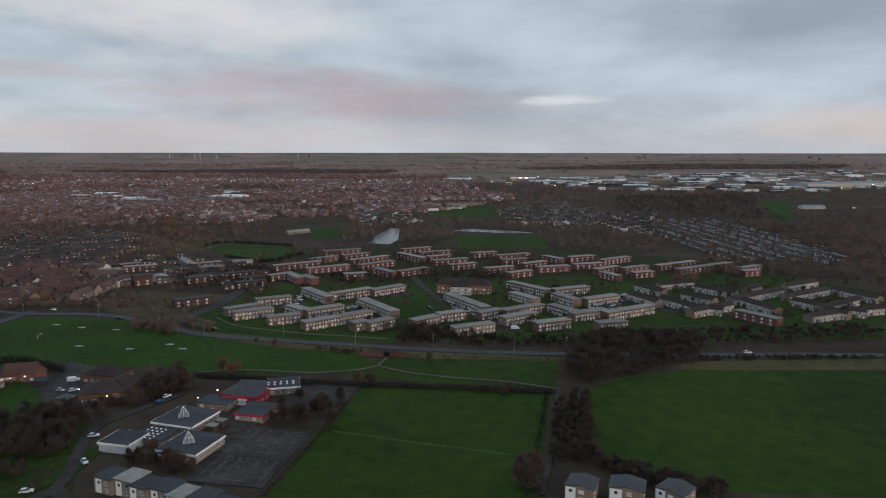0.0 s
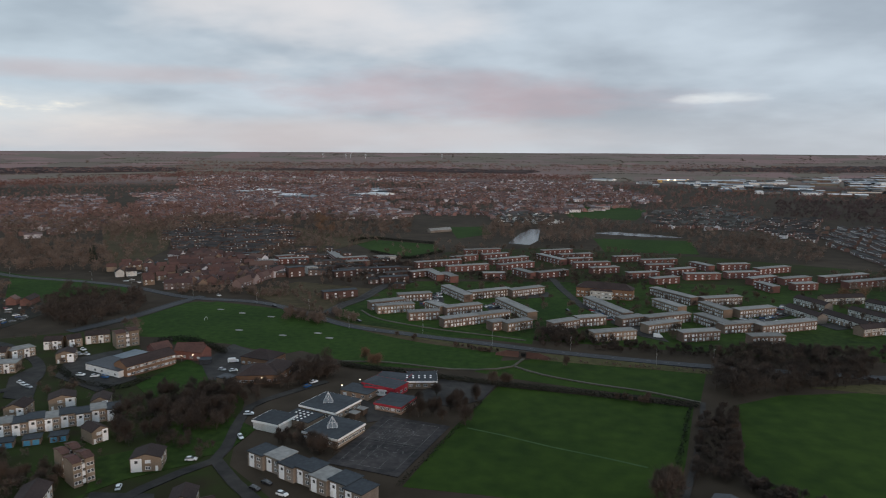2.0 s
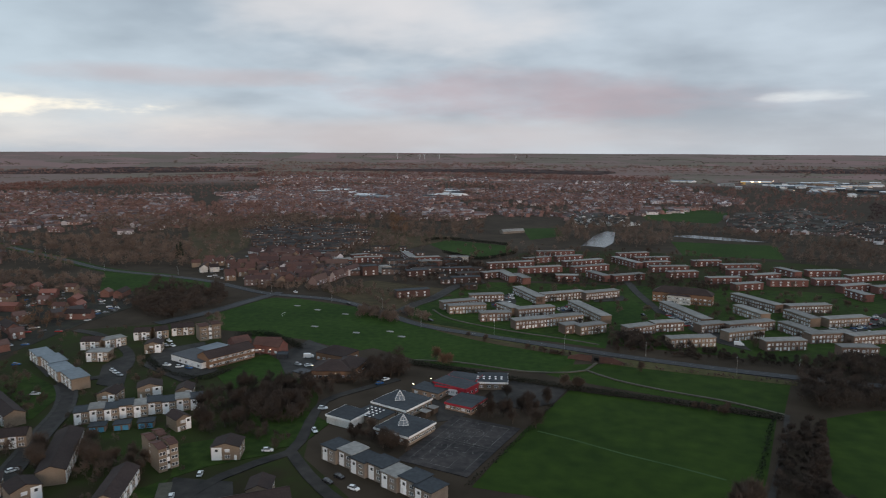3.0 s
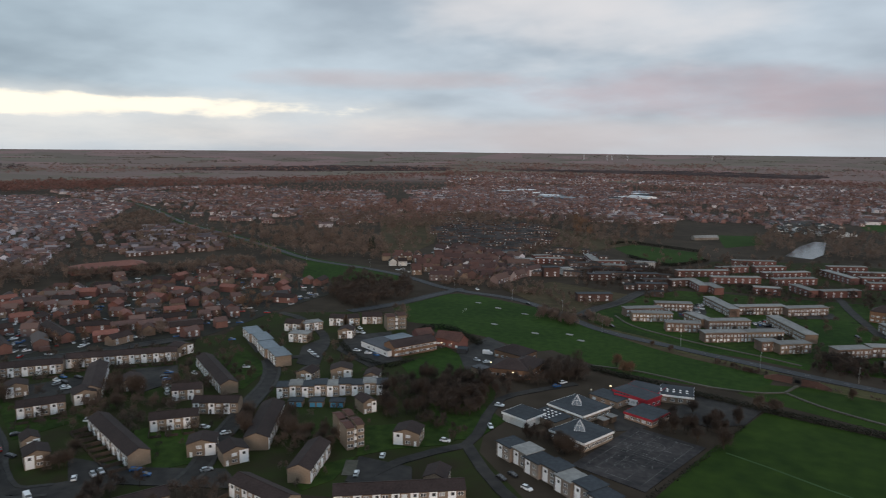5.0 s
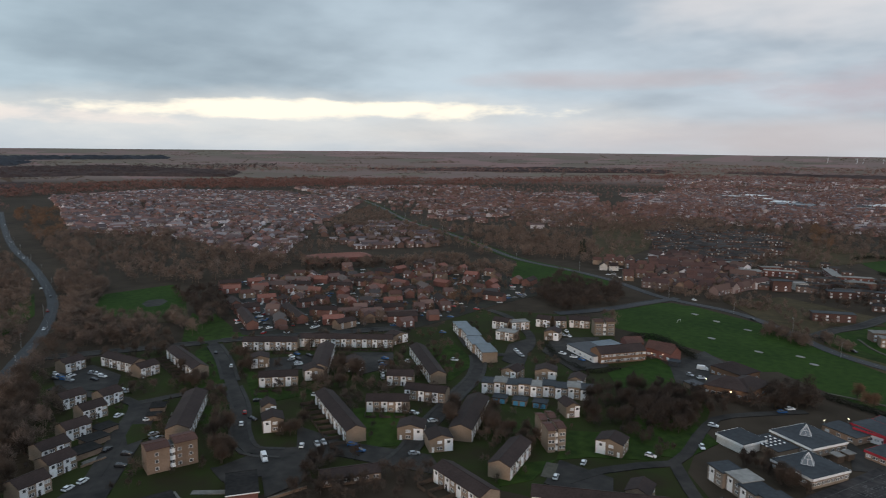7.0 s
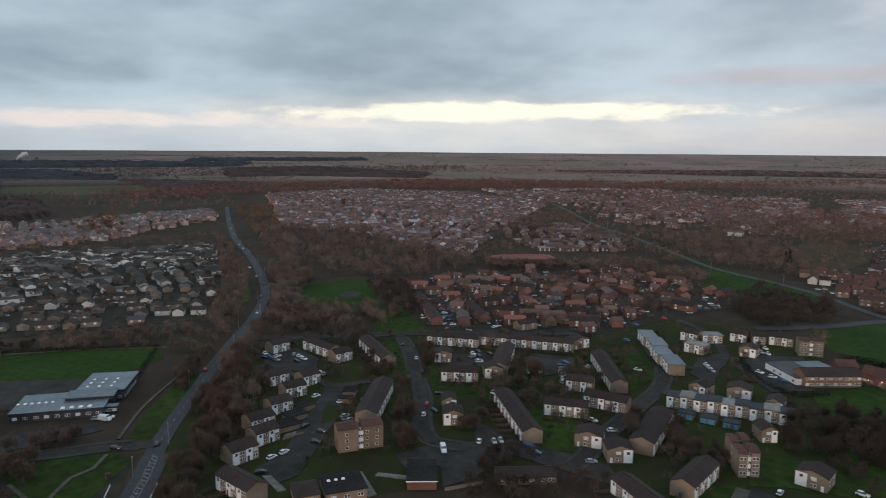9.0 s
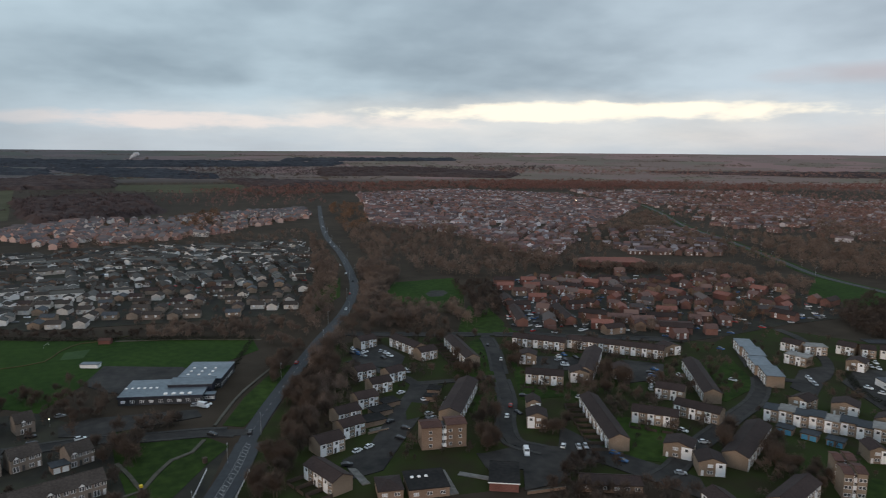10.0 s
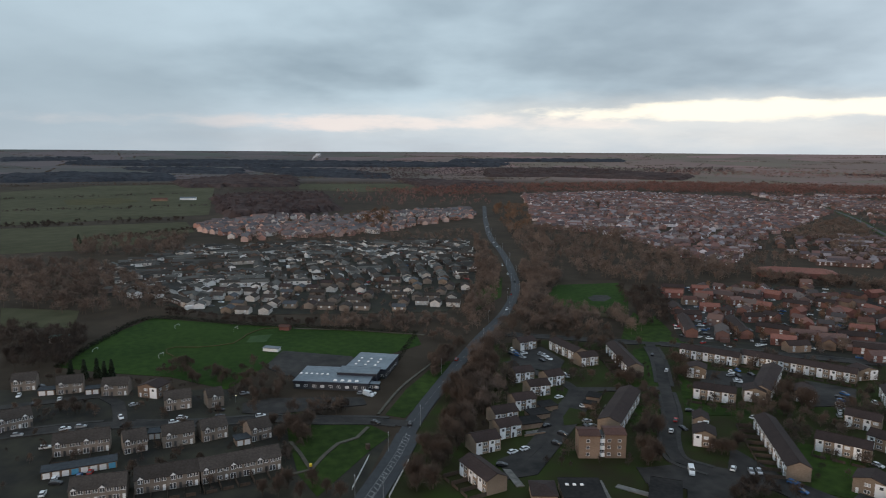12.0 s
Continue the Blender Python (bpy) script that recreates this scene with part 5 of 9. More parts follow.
def steam(x, y, height, drift):
    """Soft lumps of steam that widen as they rise and drift."""
    rng = random.Random(5)
    bm = bmesh.new()
    for k in range(26):
        q = k / 25
        r = 4.0 + 7.0 * q * rng.uniform(0.5, 1.0)
        place = Matrix.Translation((rng.uniform(-1, 1) * 5 * q, -drift * q ** 1.3 + rng.uniform(-1, 1) * 7 * q, height * q + rng.uniform(-3, 3) * q))
        ball = bmesh.ops.create_icosphere(bm, subdivisions=2, radius=r, matrix=place)
        for v in ball["verts"]:
            v.co += Vector((rng.uniform(-1, 1), rng.uniform(-1, 1), rng.uniform(-1, 1))) * r * 0.16
    me = bpy.data.meshes.new("steam")
    bm.to_mesh(me)
    bm.free()
    me.materials.append(STEAM)
    ob = new("steam_plume", me)
    ob.location = (x, y, terrain(x, y))
    tagged(ob, "white steam drifting up from far works", "steam", kind="stuff")


# ---------------------------------------------------------------- fields and open ground
sheet_of("lawn", [(-204, -10), (-264, 11), (-381, 52), (-392, 105), (-374, 169), (-333, 259), (-192, 153)], LAWN, "worn green and brown estate lawns", "lawn", 0.04)
sheet_of("lawn", [(-181, 138), (-315, 172), (-365, 202), (-324, 275), (-352, 324), (-275, 376), (-225, 329), (-169, 310), (-141, 275), (-116, 212), (-81, 184)], LAWN, "worn green and brown estate lawns", "lawn", 0.04)
sheet_of("lawn", [(-212, -124), (-323, -183), (-316, -75), (-279, -40), (-272, -12), (-259, -0), (-204, -13)], YARD, "dark drives and worn gardens between the houses", "yard", 0.04)
sheet_of("lawn", [(-148, 413), (-163, 474), (-130, 565), (61, 601), (322, 596), (359, 522), (272, 392), (80, 390), (-19, 398), (-79, 393)], GRASS, "green lawns between the brick terraces", "lawn", 0.04)
sheet_of("lawn", [(-133, 578), (-132, 739), (-25, 800), (152, 756), (335, 674), (322, 596), (61, 601)], LAWN, "green and brown lawns between far brick terraces", "lawn", 0.04)
sheet_of("field", [(-273, 433), (-254, 459), (-197, 445), (-149, 416), (-113, 397), (-63, 378), (-33, 367), (-34, 339), (-67, 333), (-101, 332), (-123, 341), (-155, 356), (-197, 357), (-222, 349)], PITCH, "broad mown green playing field with worn patches", "field", 0.04)
sheet_of("field", [(-279, 385), (-287, 432), (-267, 457), (-226, 448), (-193, 434), (-157, 405), (-135, 364), (-153, 342), (-191, 356), (-223, 361), (-250, 361)], PITCH, "far end of the mown green playing field", "field", 0.05)
sheet_of("field", [(-35, 353), (-18, 359), (70, 351), (60, 309), (6, 318), (-30, 327), (-45, 333)], FIELD, "green meadow crossed by a thin footpath", "field", 0.04)
sheet_of("field", [(-31, 313), (6, 309), (56, 302), (44, 245), (34, 206), (-52, 208), (-44, 258), (-36, 291)], FIELD, "large rectangular green school field", "field", 0.04)
sheet_of("field", [(73, 307), (98, 325), (136, 336), (232, 331), (148, 204), (95, 209), (69, 228), (64, 245), (72, 286)], FIELD, "broad dark green grass field", "field", 0.04)
sheet_of("field", [(114, 339), (145, 350), (246, 352), (233, 333), (156, 334)], ROUGH, "pale strip of dry rough grass at the field edge", "field", 0.04)
sheet_of("field", [(-150, 420), (-113, 410), (-38, 379), (-18, 372), (-37, 370), (-77, 384), (-113, 397)], ROUGH, "dry brown grass verge beside the road", "field", 0.07)
sheet_of("field", [(-18, 372), (29, 367), (74, 357), (73, 351), (28, 355), (-18, 359)], ROUGH, "dry brown grass bank beside the road", "field", 0.07)
sheet_of("field", [(-153, 444), (-128, 426), (-73, 399), (-19, 389), (-19, 401), (-69, 414), (-104, 433), (-136, 457), (-162, 470)], PITCH, "green verge below the brick terraces", "field", 0.04)
sheet_of("field", [(-29, 523), (-5, 522), (15, 474), (1, 451), (-24, 451)], PITCH, "small triangular village green", "field", 0.05)
sheet_of("field", [(-260, 799), (-243, 828), (-156, 797), (-140, 748), (-164, 694), (-215, 733)], PITCH, "far green paddock behind a hedge", "field", 0.04)
sheet_of("field", [(-25, 1388), (87, 1461), (146, 1344), (106, 1149), (2, 1171)], PITCH, "far green park among bare trees", "field", 0.04)
sheet_of("field", [(-171, 985), (-122, 1006), (-103, 917), (-139, 858)], PITCH, "far green lawn by the pond", "field", 0.04)
sheet_of("field", [(31, 896), (150, 894), (140, 778), (40, 780)], PITCH, "green lawn beside the pond", "field", 0.04)
sheet_of("field", [(714, 1485), (805, 1518), (618, 1141), (543, 1051)], PITCH, "far green slope by the works", "field", 0.04)
sheet_of("field", [(94, 408), (197, 435), (290, 418), (272, 392), (87, 388)], GRASS, "green strip in front of the terraces", "field", 0.04)
sheet_of("field", [(-472, 510), (-430, 512), (-352, 497), (-335, 472), (-379, 450), (-413, 441)], PITCH, "green triangle of grass beside the road", "field", 0.04)
sheet_of("field", [(-555, 140), (-561, 195), (-508, 185), (-444, 162), (-459, 146), (-470, 129), (-500, 118)], PITCH, "bright green clearing among trees", "field", 0.04)
sheet_of("hardstanding", [(-504, 152), (-514, 160), (-512, 170), (-502, 170), (-491, 161), (-492, 152)], ASPHALT, "dark play court in the green clearing", "hardstanding")
sheet_of("field", [(-469, 125), (-458, 146), (-442, 161), (-433, 157), (-447, 138), (-458, 124)], DRYGRASS, "dry grass bank below the clearing", "field")
sheet_of("field", [(-456, 170), (-427, 170), (-391, 170), (-379, 182), (-371, 178), (-376, 143), (-416, 149)], PITCH, "green verge beside the brick estate", "field")
sheet_of("field", [(-356, -169), (-408, -166), (-458, -153), (-437, -94), (-428, -51), (-410, 17), (-385, 19), (-367, 1), (-349, -63), (-316, -75), (-336, -106), (-345, -141)], PITCH, "mown green school playing field with goals", "field", 0.04)
sheet_of("field", [(-293, -45), (-279, -30), (-275, -12), (-259, -0), (-245, -8), (-212, -24), (-228, -32), (-257, -39)], GRASS, "dark green grass corner between paths", "field", 0.04)
sheet_of("field", [(-280, -2), (-311, 8), (-353, 27), (-352, 33), (-310, 21), (-276, 6)], GRASS, "green verge along the main road", "field", 0.04)
sheet_of("field", [(-494, -266), (-482, -209), (-436, -193), (-439, -238)], FARFIELD, "green pasture behind trees", "field", 0.04)
sheet_of("field", [(-1783, -932), (-2425, -682), (-2072, -488), (-1186, -292), (-1018, -537)], FARFIELD, "far green farmland", "field", 0.04)
sheet_of("field", [(-1520, -672), (-1590, -583), (-1490, -502), (-1400, -525), (-1386, -604)], ROUGH, "pale stubble strip among far pastures", "field", 0.2)
sheet_of("field", [(-982, -519), (-1067, -296), (-943, -252), (-785, -298), (-747, -397)], FARFIELD, "green pasture behind the estate", "field", 0.04)
sheet_of("field", [(-2411, -294), (-2367, 80), (-1955, 98), (-1814, -56), (-1944, -230)], FARFIELD, "far pale green hillside field", "field", 0.04)
sheet_of("field", [(-430, 156), (-444, 181), (-401, 174), (-374, 160), (-390, 138)], GRASS, "green corner by the estate road", "field", 0.04)
sheet_of("field", [(-367, 137), (-372, 148), (-303, 127), (-263, 112), (-258, 99), (-270, 99)], GRASS, "green verge by the estate road", "field", 0.04)
sheet_of("field", [(-326, 145), (-309, 145), (-286, 137), (-274, 155), (-268, 152), (-271, 125)], GRASS, "estate lawn between terraces", "field", 0.04)
sheet_of("field", [(-243, 153), (-238, 160), (-221, 168), (-199, 146), (-204, 138), (-224, 149)], GRASS, "green lawn in front of a brick terrace", "field", 0.06)
sheet_of("field", [(-352, 39), (-381, 49), (-351, 51), (-301, 41), (-262, 40), (-247, 23), (-264, 20)], EARTH, "bare brown earth under the roadside trees", "earth", 0.04)
sheet_of("field", [(-241, 212), (-254, 242), (-293, 260), (-292, 242), (-256, 212)], GRASS, "lawn inside the curve of the estate road", "field", 0.04)
sheet_of("field", [(-200, 282), (-198, 324), (-164, 301), (-169, 276), (-184, 268)], PITCH, "green lawn beside the long brick building", "field", 0.06)
sheet_of("field", [(-166, 209), (-145, 227), (-126, 230), (-130, 210), (-145, 196), (-152, 184)], GRASS, "dark green estate lawn", "field", 0.06)
sheet_of("field", [(-158, 173), (-152, 184), (-147, 166), (-151, 154), (-155, 157)], GRASS, "lawn beside the brick row", "field", 0.06)
sheet_of("field", [(-240, 151), (-223, 160), (-200, 166), (-198, 147), (-208, 142)], GRASS, "lawn between brick terraces", "field", 0.06)
sheet_of("field", [(-202, 317), (-184, 313), (-162, 294), (-173, 269)], PITCH, "small green lawn beside the pub", "field", 0.05)
sheet_of("field", [(-159, 245), (-146, 260), (-121, 244), (-122, 222), (-138, 209)], GRASS, "dark green grass beside the lane", "field", 0.05)
sheet_of("field", [(-472, 507), (-427, 507), (-353, 489), (-349, 458), (-377, 411), (-415, 439)], PITCH, "green triangle beside the dual road", "field", 0.06)
sheet_of("field", [(-526, 70), (-592, 102), (-512, 87), (-463, 60)], GRASS, "green verge by the bend", "field", 0.05)
sheet_of("yard", [(-538, 220), (-548, 320), (-513, 427), (-387, 444), (-348, 403), (-345, 350), (-334, 296), (-329, 254), (-354, 205), (-382, 171)], YARD, "dark drives and gardens of the brick estate", "yard", 0.04)
sheet_of("yard", [(-658, -262), (-782, -219), (-816, -119), (-835, 102), (-570, 77), (-465, 41), (-463, -17), (-464, -111), (-493, -152), (-535, -214)], YARD, "dark drives and gardens of the pale estate", "yard", 0.04)
sheet_of("rough_grass", [(-248, 493), (-224, 544), (-156, 527), (-141, 502), (-166, 477), (-161, 441), (-200, 455)], DRYGRASS, "brown winter grass beside the junction", "grass", 0.04)
sheet_of("rough_grass", [(-685, 915), (-696, 1058), (-560, 907), (-440, 693), (-405, 564), (-419, 561)], DRYGRASS, "brown winter grass under bare trees", "grass", 0.04)
sheet_of("rough_grass", [(-397, 940), (-229, 854), (-254, 758), (-267, 710), (-316, 759)], DRYGRASS, "brown winter grass under bare trees", "grass", 0.04)
sheet_of("field", [(-409, -81), (-412, -69), (-395, -70), (-395, -81)], LIGHTGRASS, "pale green fenced ball court on the school field", "field")
# tarmac yards
sheet_of("car_park", [(-110, 496), (-98, 526), (-90, 496), (-86, 460), (-104, 474)], ASPHALT, "asphalt parking court between brick terraces", "car park", 0.07)
sheet_of("car_park", [(-59, 481), (-53, 495), (-34, 466), (-49, 460)], ASPHALT, "asphalt parking court between brick terraces", "car park", 0.07)
sheet_of("car_park", [(12, 508), (37, 465), (31, 450), (10, 494)], ASPHALT, "asphalt parking court between brick terraces", "car park", 0.07)
sheet_of("car_park", [(36, 458), (50, 437), (57, 423), (60, 408), (44, 419), (28, 450)], ASPHALT, "asphalt parking court between brick terraces", "car park", 0.07)
sheet_of("car_park", [(-40, 529), (-15, 542), (-11, 524), (-34, 512)], ASPHALT, "asphalt parking court between brick terraces", "car park", 0.07)
sheet_of("car_park", [(107, 474), (130, 482), (139, 493), (155, 532), (162, 523), (150, 493), (127, 470)], ASPHALT, "asphalt parking court between brick terraces", "car park", 0.07)
sheet_of("car_park", [(232, 480), (248, 471), (243, 458), (229, 463)], ASPHALT, "asphalt parking court between brick terraces", "car park", 0.07)
sheet_of("car_park", [(160, 471), (170, 476), (180, 464), (167, 457)], ASPHALT, "asphalt parking court between brick terraces", "car park", 0.07)
sheet_of("yard", [(-93, 288), (-83, 279), (-67, 273), (-72, 264), (-79, 258), (-85, 273)], ASPHALT, "dark asphalt yard between school blocks", "yard", 0.06)
sheet_of("playground", [(-74, 267), (-45, 261), (-55, 214), (-83, 220)], PLAYTOP, "cracked grey school playground", "playground", 0.06)
sheet_of("yard", [(-59, 318), (-32, 314), (-36, 293), (-48, 282), (-68, 289)], ASPHALT, "grey asphalt school yard", "yard", 0.06)
sheet_of("car_park", [(-189, 321), (-188, 356), (-166, 342), (-157, 304), (-169, 294)], ASPHALT, "asphalt car park by the brown-roofed pub", "car park", 0.06)
sheet_of("car_park", [(-143, 167), (-151, 185), (-130, 188), (-121, 175)], ASPHALT, "asphalt parking court", "car park", 0.07)
sheet_of("hardstanding", [(-147, 170), (-153, 180), (-149, 182), (-143, 172)], PATHTOP, "pale concrete hardstanding beside the flats", "hardstanding", 0.07)
sheet_of("car_park", [(-239, 128), (-214, 134), (-184, 152), (-168, 145), (-220, 117)], ASPHALT, "asphalt parking court", "car park", 0.07)
sheet_of("car_park", [(-234, 38), (-243, 51), (-275, 70), (-305, 87), (-305, 98), (-271, 80), (-222, 50), (-219, 39)], ASPHALT, "asphalt parking court", "car park", 0.07)
sheet_of("car_park", [(-224, 88), (-227, 108), (-217, 124), (-205, 125), (-211, 85)], ASPHALT, "asphalt parking court with white bays", "car park", 0.07)
sheet_of("yard", [(-225, 86), (-216, 110), (-200, 111), (-195, 104), (-194, 91), (-208, 97), (-213, 85)], ASPHALT, "stained asphalt behind the low brick building", "yard", 0.085)
sheet_of("hardstanding", [(-216.5, 67.6), (-216, 70.6), (-198.5, 69.6), (-198.5, 66.6)], CONCRETE, "pale concrete path beside the low hall", "hardstanding", 0.085)
sheet_of("hardstanding", [(-213, 75.2), (-205.8, 84.5), (-203.9, 82.8), (-211, 73.6)], CONCRETE, "pale concrete path beside the low hall", "hardstanding", 0.09)
sheet_of("hardstanding", [(-227, 38.6), (-226, 41.4), (-214, 43.8), (-213.6, 41)], CONCRETE, "pale paved path beside a brick terrace", "hardstanding", 0.085)
sheet_of("hardstanding", [(-258, 53), (-261, 62), (-257.8, 62.6), (-255.4, 53.4)], CONCRETE, "pale concrete apron in front of a garage", "hardstanding", 0.085)
sheet_of("lawn", [(-263, 70), (-265, 79), (-274, 84), (-280, 81), (-282, 77.5), (-272, 72)], LAWN, "worn grass island in the parking court", "lawn", 0.085)
sheet_of("yard", [(-349, -63), (-377, -58), (-364, -20), (-355, -14), (-325, -35), (-335, -52)], ASPHALT, "grey asphalt school yard", "yard", 0.06)
sheet_of("car_park", [(-297, -64), (-303, -53), (-301, -12), (-292, -10), (-283, -50), (-286, -62)], ASPHALT, "asphalt car park of the school", "car park", 0.06)
sheet_of("car_park", [(-330, 159), (-320, 183), (-300, 169), (-311, 150)], ASPHALT, "asphalt parking court", "car park", 0.07)
sheet_of("car_park", [(-298, 194), (-297, 210), (-276, 200), (-276, 182)], ASPHALT, "asphalt parking court", "car park", 0.07)
sheet_of("car_park", [(-371, 67), (-375, 87), (-349, 93), (-330, 85), (-341, 64)], ASPHALT, "asphalt parking court", "car park", 0.07)
sheet_of("car_park", [(-260, 310), (-244, 334), (-205, 290), (-212, 270), (-246, 285)], ASPHALT, "asphalt car park of the long brick building", "car park", 0.07)
sheet_of("car_park", [(-267, 280), (-269, 305), (-232, 254), (-248, 255)], ASPHALT, "asphalt parking court", "car park", 0.07)
sheet_of("car_park", [(-310, 202), (-296, 219), (-274, 203), (-286, 188)], ASPHALT, "asphalt parking court", "car park", 0.07)
sheet_of("water", [(-72, 825), (-65, 922), (-54, 983), (-40, 983), (-37, 857), (-45, 815)], WATER, "still grey pond reflecting the sky", "pond", 0.03)
sheet_of("water", [(33, 954), (58, 974), (112, 952), (147, 925), (108, 923), (56, 940)], WATER, "narrow grey lake among bare trees", "pond", 0.05)
sheet_of("car_park", [(-512, 227), (-504, 237), (-431, 215), (-380, 196), (-379, 185), (-445, 207)], ASPHALT, "asphalt street with parking bays in the brick estate", "car park", 0.07)
# ---------------------------------------------------------------- roads and paths
MAIN_ROAD = [(-204, -10), (-214, -5), (-237, 1), (-273, 10), (-325, 28), (-392, 53), (-461, 81), (-533, 102), (-609, 114), (-728, 126), (-873, 135), (-1069, 158), (-1363, 199)]
road(MAIN_ROAD, 7.0, False)
dashes(MAIN_ROAD, 0.0, 3, 4)
BYPASS = [(-1493, 921), (-1337, 888), (-1121, 800), (-857, 668), (-727, 622), (-574, 559), (-480, 519), (-400, 508), (-346, 495), (-283, 468), (-223, 462), (-178, 438), (-136, 409), (-88, 395), (-43, 384), (1, 374), (45, 367), (75, 364), (137, 361), (199, 360), (250, 358)]
verge = smooth_line(BYPASS[:8], 8.0)
claim_road(verge, 17)
ribbon("verge", verge, 15.0, GRASS, "green mown verges along the far road", "grass", 0.25)
road(BYPASS, 7.0, False)
ribbon("rough_grass", [(-186, 446), (-154, 425.5), (-121, 401.5), (-86, 384.5), (-59, 376.5), (-38, 371)], 6.0, DRYGRASS, "brown winter grass between road and playing field", "grass", 0.09)
dashes(BYPASS, 0.0, 3, 6)
road([(-274, 474), (-279, 446), (-283, 416), (-287, 396), (-299, 362)], 7.0)
road([(-161, 438), (-159, 463), (-152, 491), (-147, 542), (-130, 565)], 5.8)
road([(13, 488), (-3, 551), (-8, 575), (-14, 602), (-30, 631)], 6.0, False)
road([(-269, 8), (-274, -7), (-276, -30), (-279, -51), (-276, -82), (-277, -111), (-275, -128), (-269, -150)], 5.8)
road([(-279, -109), (-301, -118), (-311, -128), (-305, -148), (-299, -166)], 5.5, False)
road([(-408, 60), (-397, 92), (-383, 136), (-373, 169), (-356, 207), (-344, 235), (-333, 259)], 5.8)
road([(-379, 151), (-345, 143), (-303, 129), (-272, 119), (-249, 108), (-230, 103), (-220, 111)], 5.4)
road([(-303, 277), (-263, 251), (-240, 228), (-225, 202), (-212, 179), (-203, 163), (-192, 147), (-187, 135)], 5.4)
road([(-130, 245), (-124, 225), (-123, 214), (-130, 203), (-136, 190), (-139, 174)], 4.6, False)
road([(-123, 215), (-108, 200), (-96, 190), (-84, 182)], 4.6, False)
road([(-130, 245), (-134, 266), (-127, 282), (-113, 304)], 4.2, False)
road([(-270, 254), (-257, 261), (-251, 276), (-272, 304), (-312, 328), (-336, 333)], 5.5, False)
road([(-305, 86), (-304, 103), (-303, 129)], 5.0, False)
road([(-350, 63), (-322, 78), (-305, 86), (-275, 70), (-245, 54), (-234, 46)], 5.5, False)
build_pavements()
ribbon("path", [(-116, 336), (-91, 339), (-56, 334), (-34, 339), (-26, 345), (-22, 359)], 1.5, PATHTOP, "pale worn footpath across the grass", "path", 0.50)
ribbon("path", [(-26, 345), (-11, 334), (12, 325), (39, 318), (60, 308)], 1.5, PATHTOP, "pale worn footpath across the grass", "path", 0.50)
ribbon("path", [(61, 308), (54, 273), (47, 245), (37, 207)], 2.2, ASPHALT, "narrow dark asphalt track between hedges", "path", 0.52)
ribbon("path", [(-267, -9), (-257, -13), (-252, -20), (-243, -24), (-231, -28)], 1.5, PATHTOP, "pale worn footpath across the grass", "path", 0.50)
ribbon("path", [(-255, -38), (-244, -33), (-231, -28), (-227, -36)], 1.5, PATHTOP, "pale worn footpath across the grass", "path", 0.50)
ribbon("path", [(-280, -5), (-300, 1), (-319, 8), (-350, 23)], 1.2, PATHTOP, "pale worn footpath across the grass", "path", 0.50)
ribbon("path", [(-370, -114), (-377, -120), (-384, -122), (-388, -118), (-387, -106), (-394, -88), (-412, -84), (-426, -76), (-428, -65), (-436, -52)], 0.8, ROUGH, "thin worn line looping over the school field", "path", 0.50)
ribbon("path", [(-405, 22), (-419, -23), (-425, -58)], 1.4, PATHTOP, "pale worn footpath across the grass", "path", 0.50)
ribbon("path", [(-38, 261), (-22, 256), (-4, 249), (13, 244), (30, 238)], 1.0, LIGHTGRASS, "faint pale line across the mown field", "path", 0.075)
ribbon("path", [(-141, 452), (-122, 430), (-82, 412), (-40, 401), (-23, 395)], 1.5, PATHTOP, "pale worn footpath across the grass", "path", 0.50)
# ---------------------------------------------------------------- the near estate
panel_terrace(-373.7, 76.5, 112, 10.9, 8)
panel_terrace(-361.1, 97.8, 19, 24.9, 7.8)
panel_terrace(-343.4, 102.7, 108, 10.5, 8)
panel_terrace(-342.2, 122.8, -3, 41.1, 7.8)
panel_terrace(-321.1, 64.1, 106, 10.1, 8)
panel_terrace(-314.6, 77.5, 112, 9.5, 8)
panel_terrace(-301.6, 67.3, 104, 10.2, 8)
panel_terrace(-284.7, 57.0, 106, 10.0, 8)
panel_terrace(-270.5, 46.0, 109, 10.8, 8)
panel_terrace(-256.8, 44.9, 112, 10.1, 8)
panel_terrace(-244.4, 34.2, 111, 10.5, 8.5)
panel_terrace(-218.2, 30.3, 24, 17.6, 7.8)
panel_terrace(-272.6, 96.5, 149, 41.7, 9)
panel_terrace(-345.4, 171.2, 51, 30.1, 7.8)
panel_terrace(-324.0, 207.3, 48, 52.7, 7.8)
gable_house(-312.2, 233.2, 95, 11.3, 8)
gable_house(-321.1, 152.5, 63, 8.9, 9, panel_side=-1)
panel_terrace(-289.1, 146.1, 60, 17.9, 7.8)
gable_house(-287.6, 163.7, 67, 9.0, 9, panel_side=-1)
panel_terrace(-302.4, 178.4, 143, 40.6, 8.5)
gable_house(-286.0, 186.4, 66, 8.6, 9)
panel_terrace(-233.0, 143.7, -16, 45.9, 7.8)
panel_terrace(-230.7, 167.1, 50, 18.4, 7.8)
panel_terrace(-229.6, 187.8, 33, 19.1, 7.8)
panel_terrace(-253.6, 191.5, 46, 12.8, 7.8)
gable_house(-202.0, 157.3, 44, 10.2, 9)
gable_house(-187.7, 158.8, 63, 9.0, 9)
panel_terrace(-159.8, 168.3, 114, 23.0, 8)
panel_terrace(-155.3, 142.4, -5, 25.1, 8)
panel_terrace(-196.9, 183.6, 125, 36.7, 9)
gable_house(-177.5, 222.9, 63, 6.1, 9)
gable_house(-143.5, 206.0, 20, 10.1, 9, panel_side=-1)
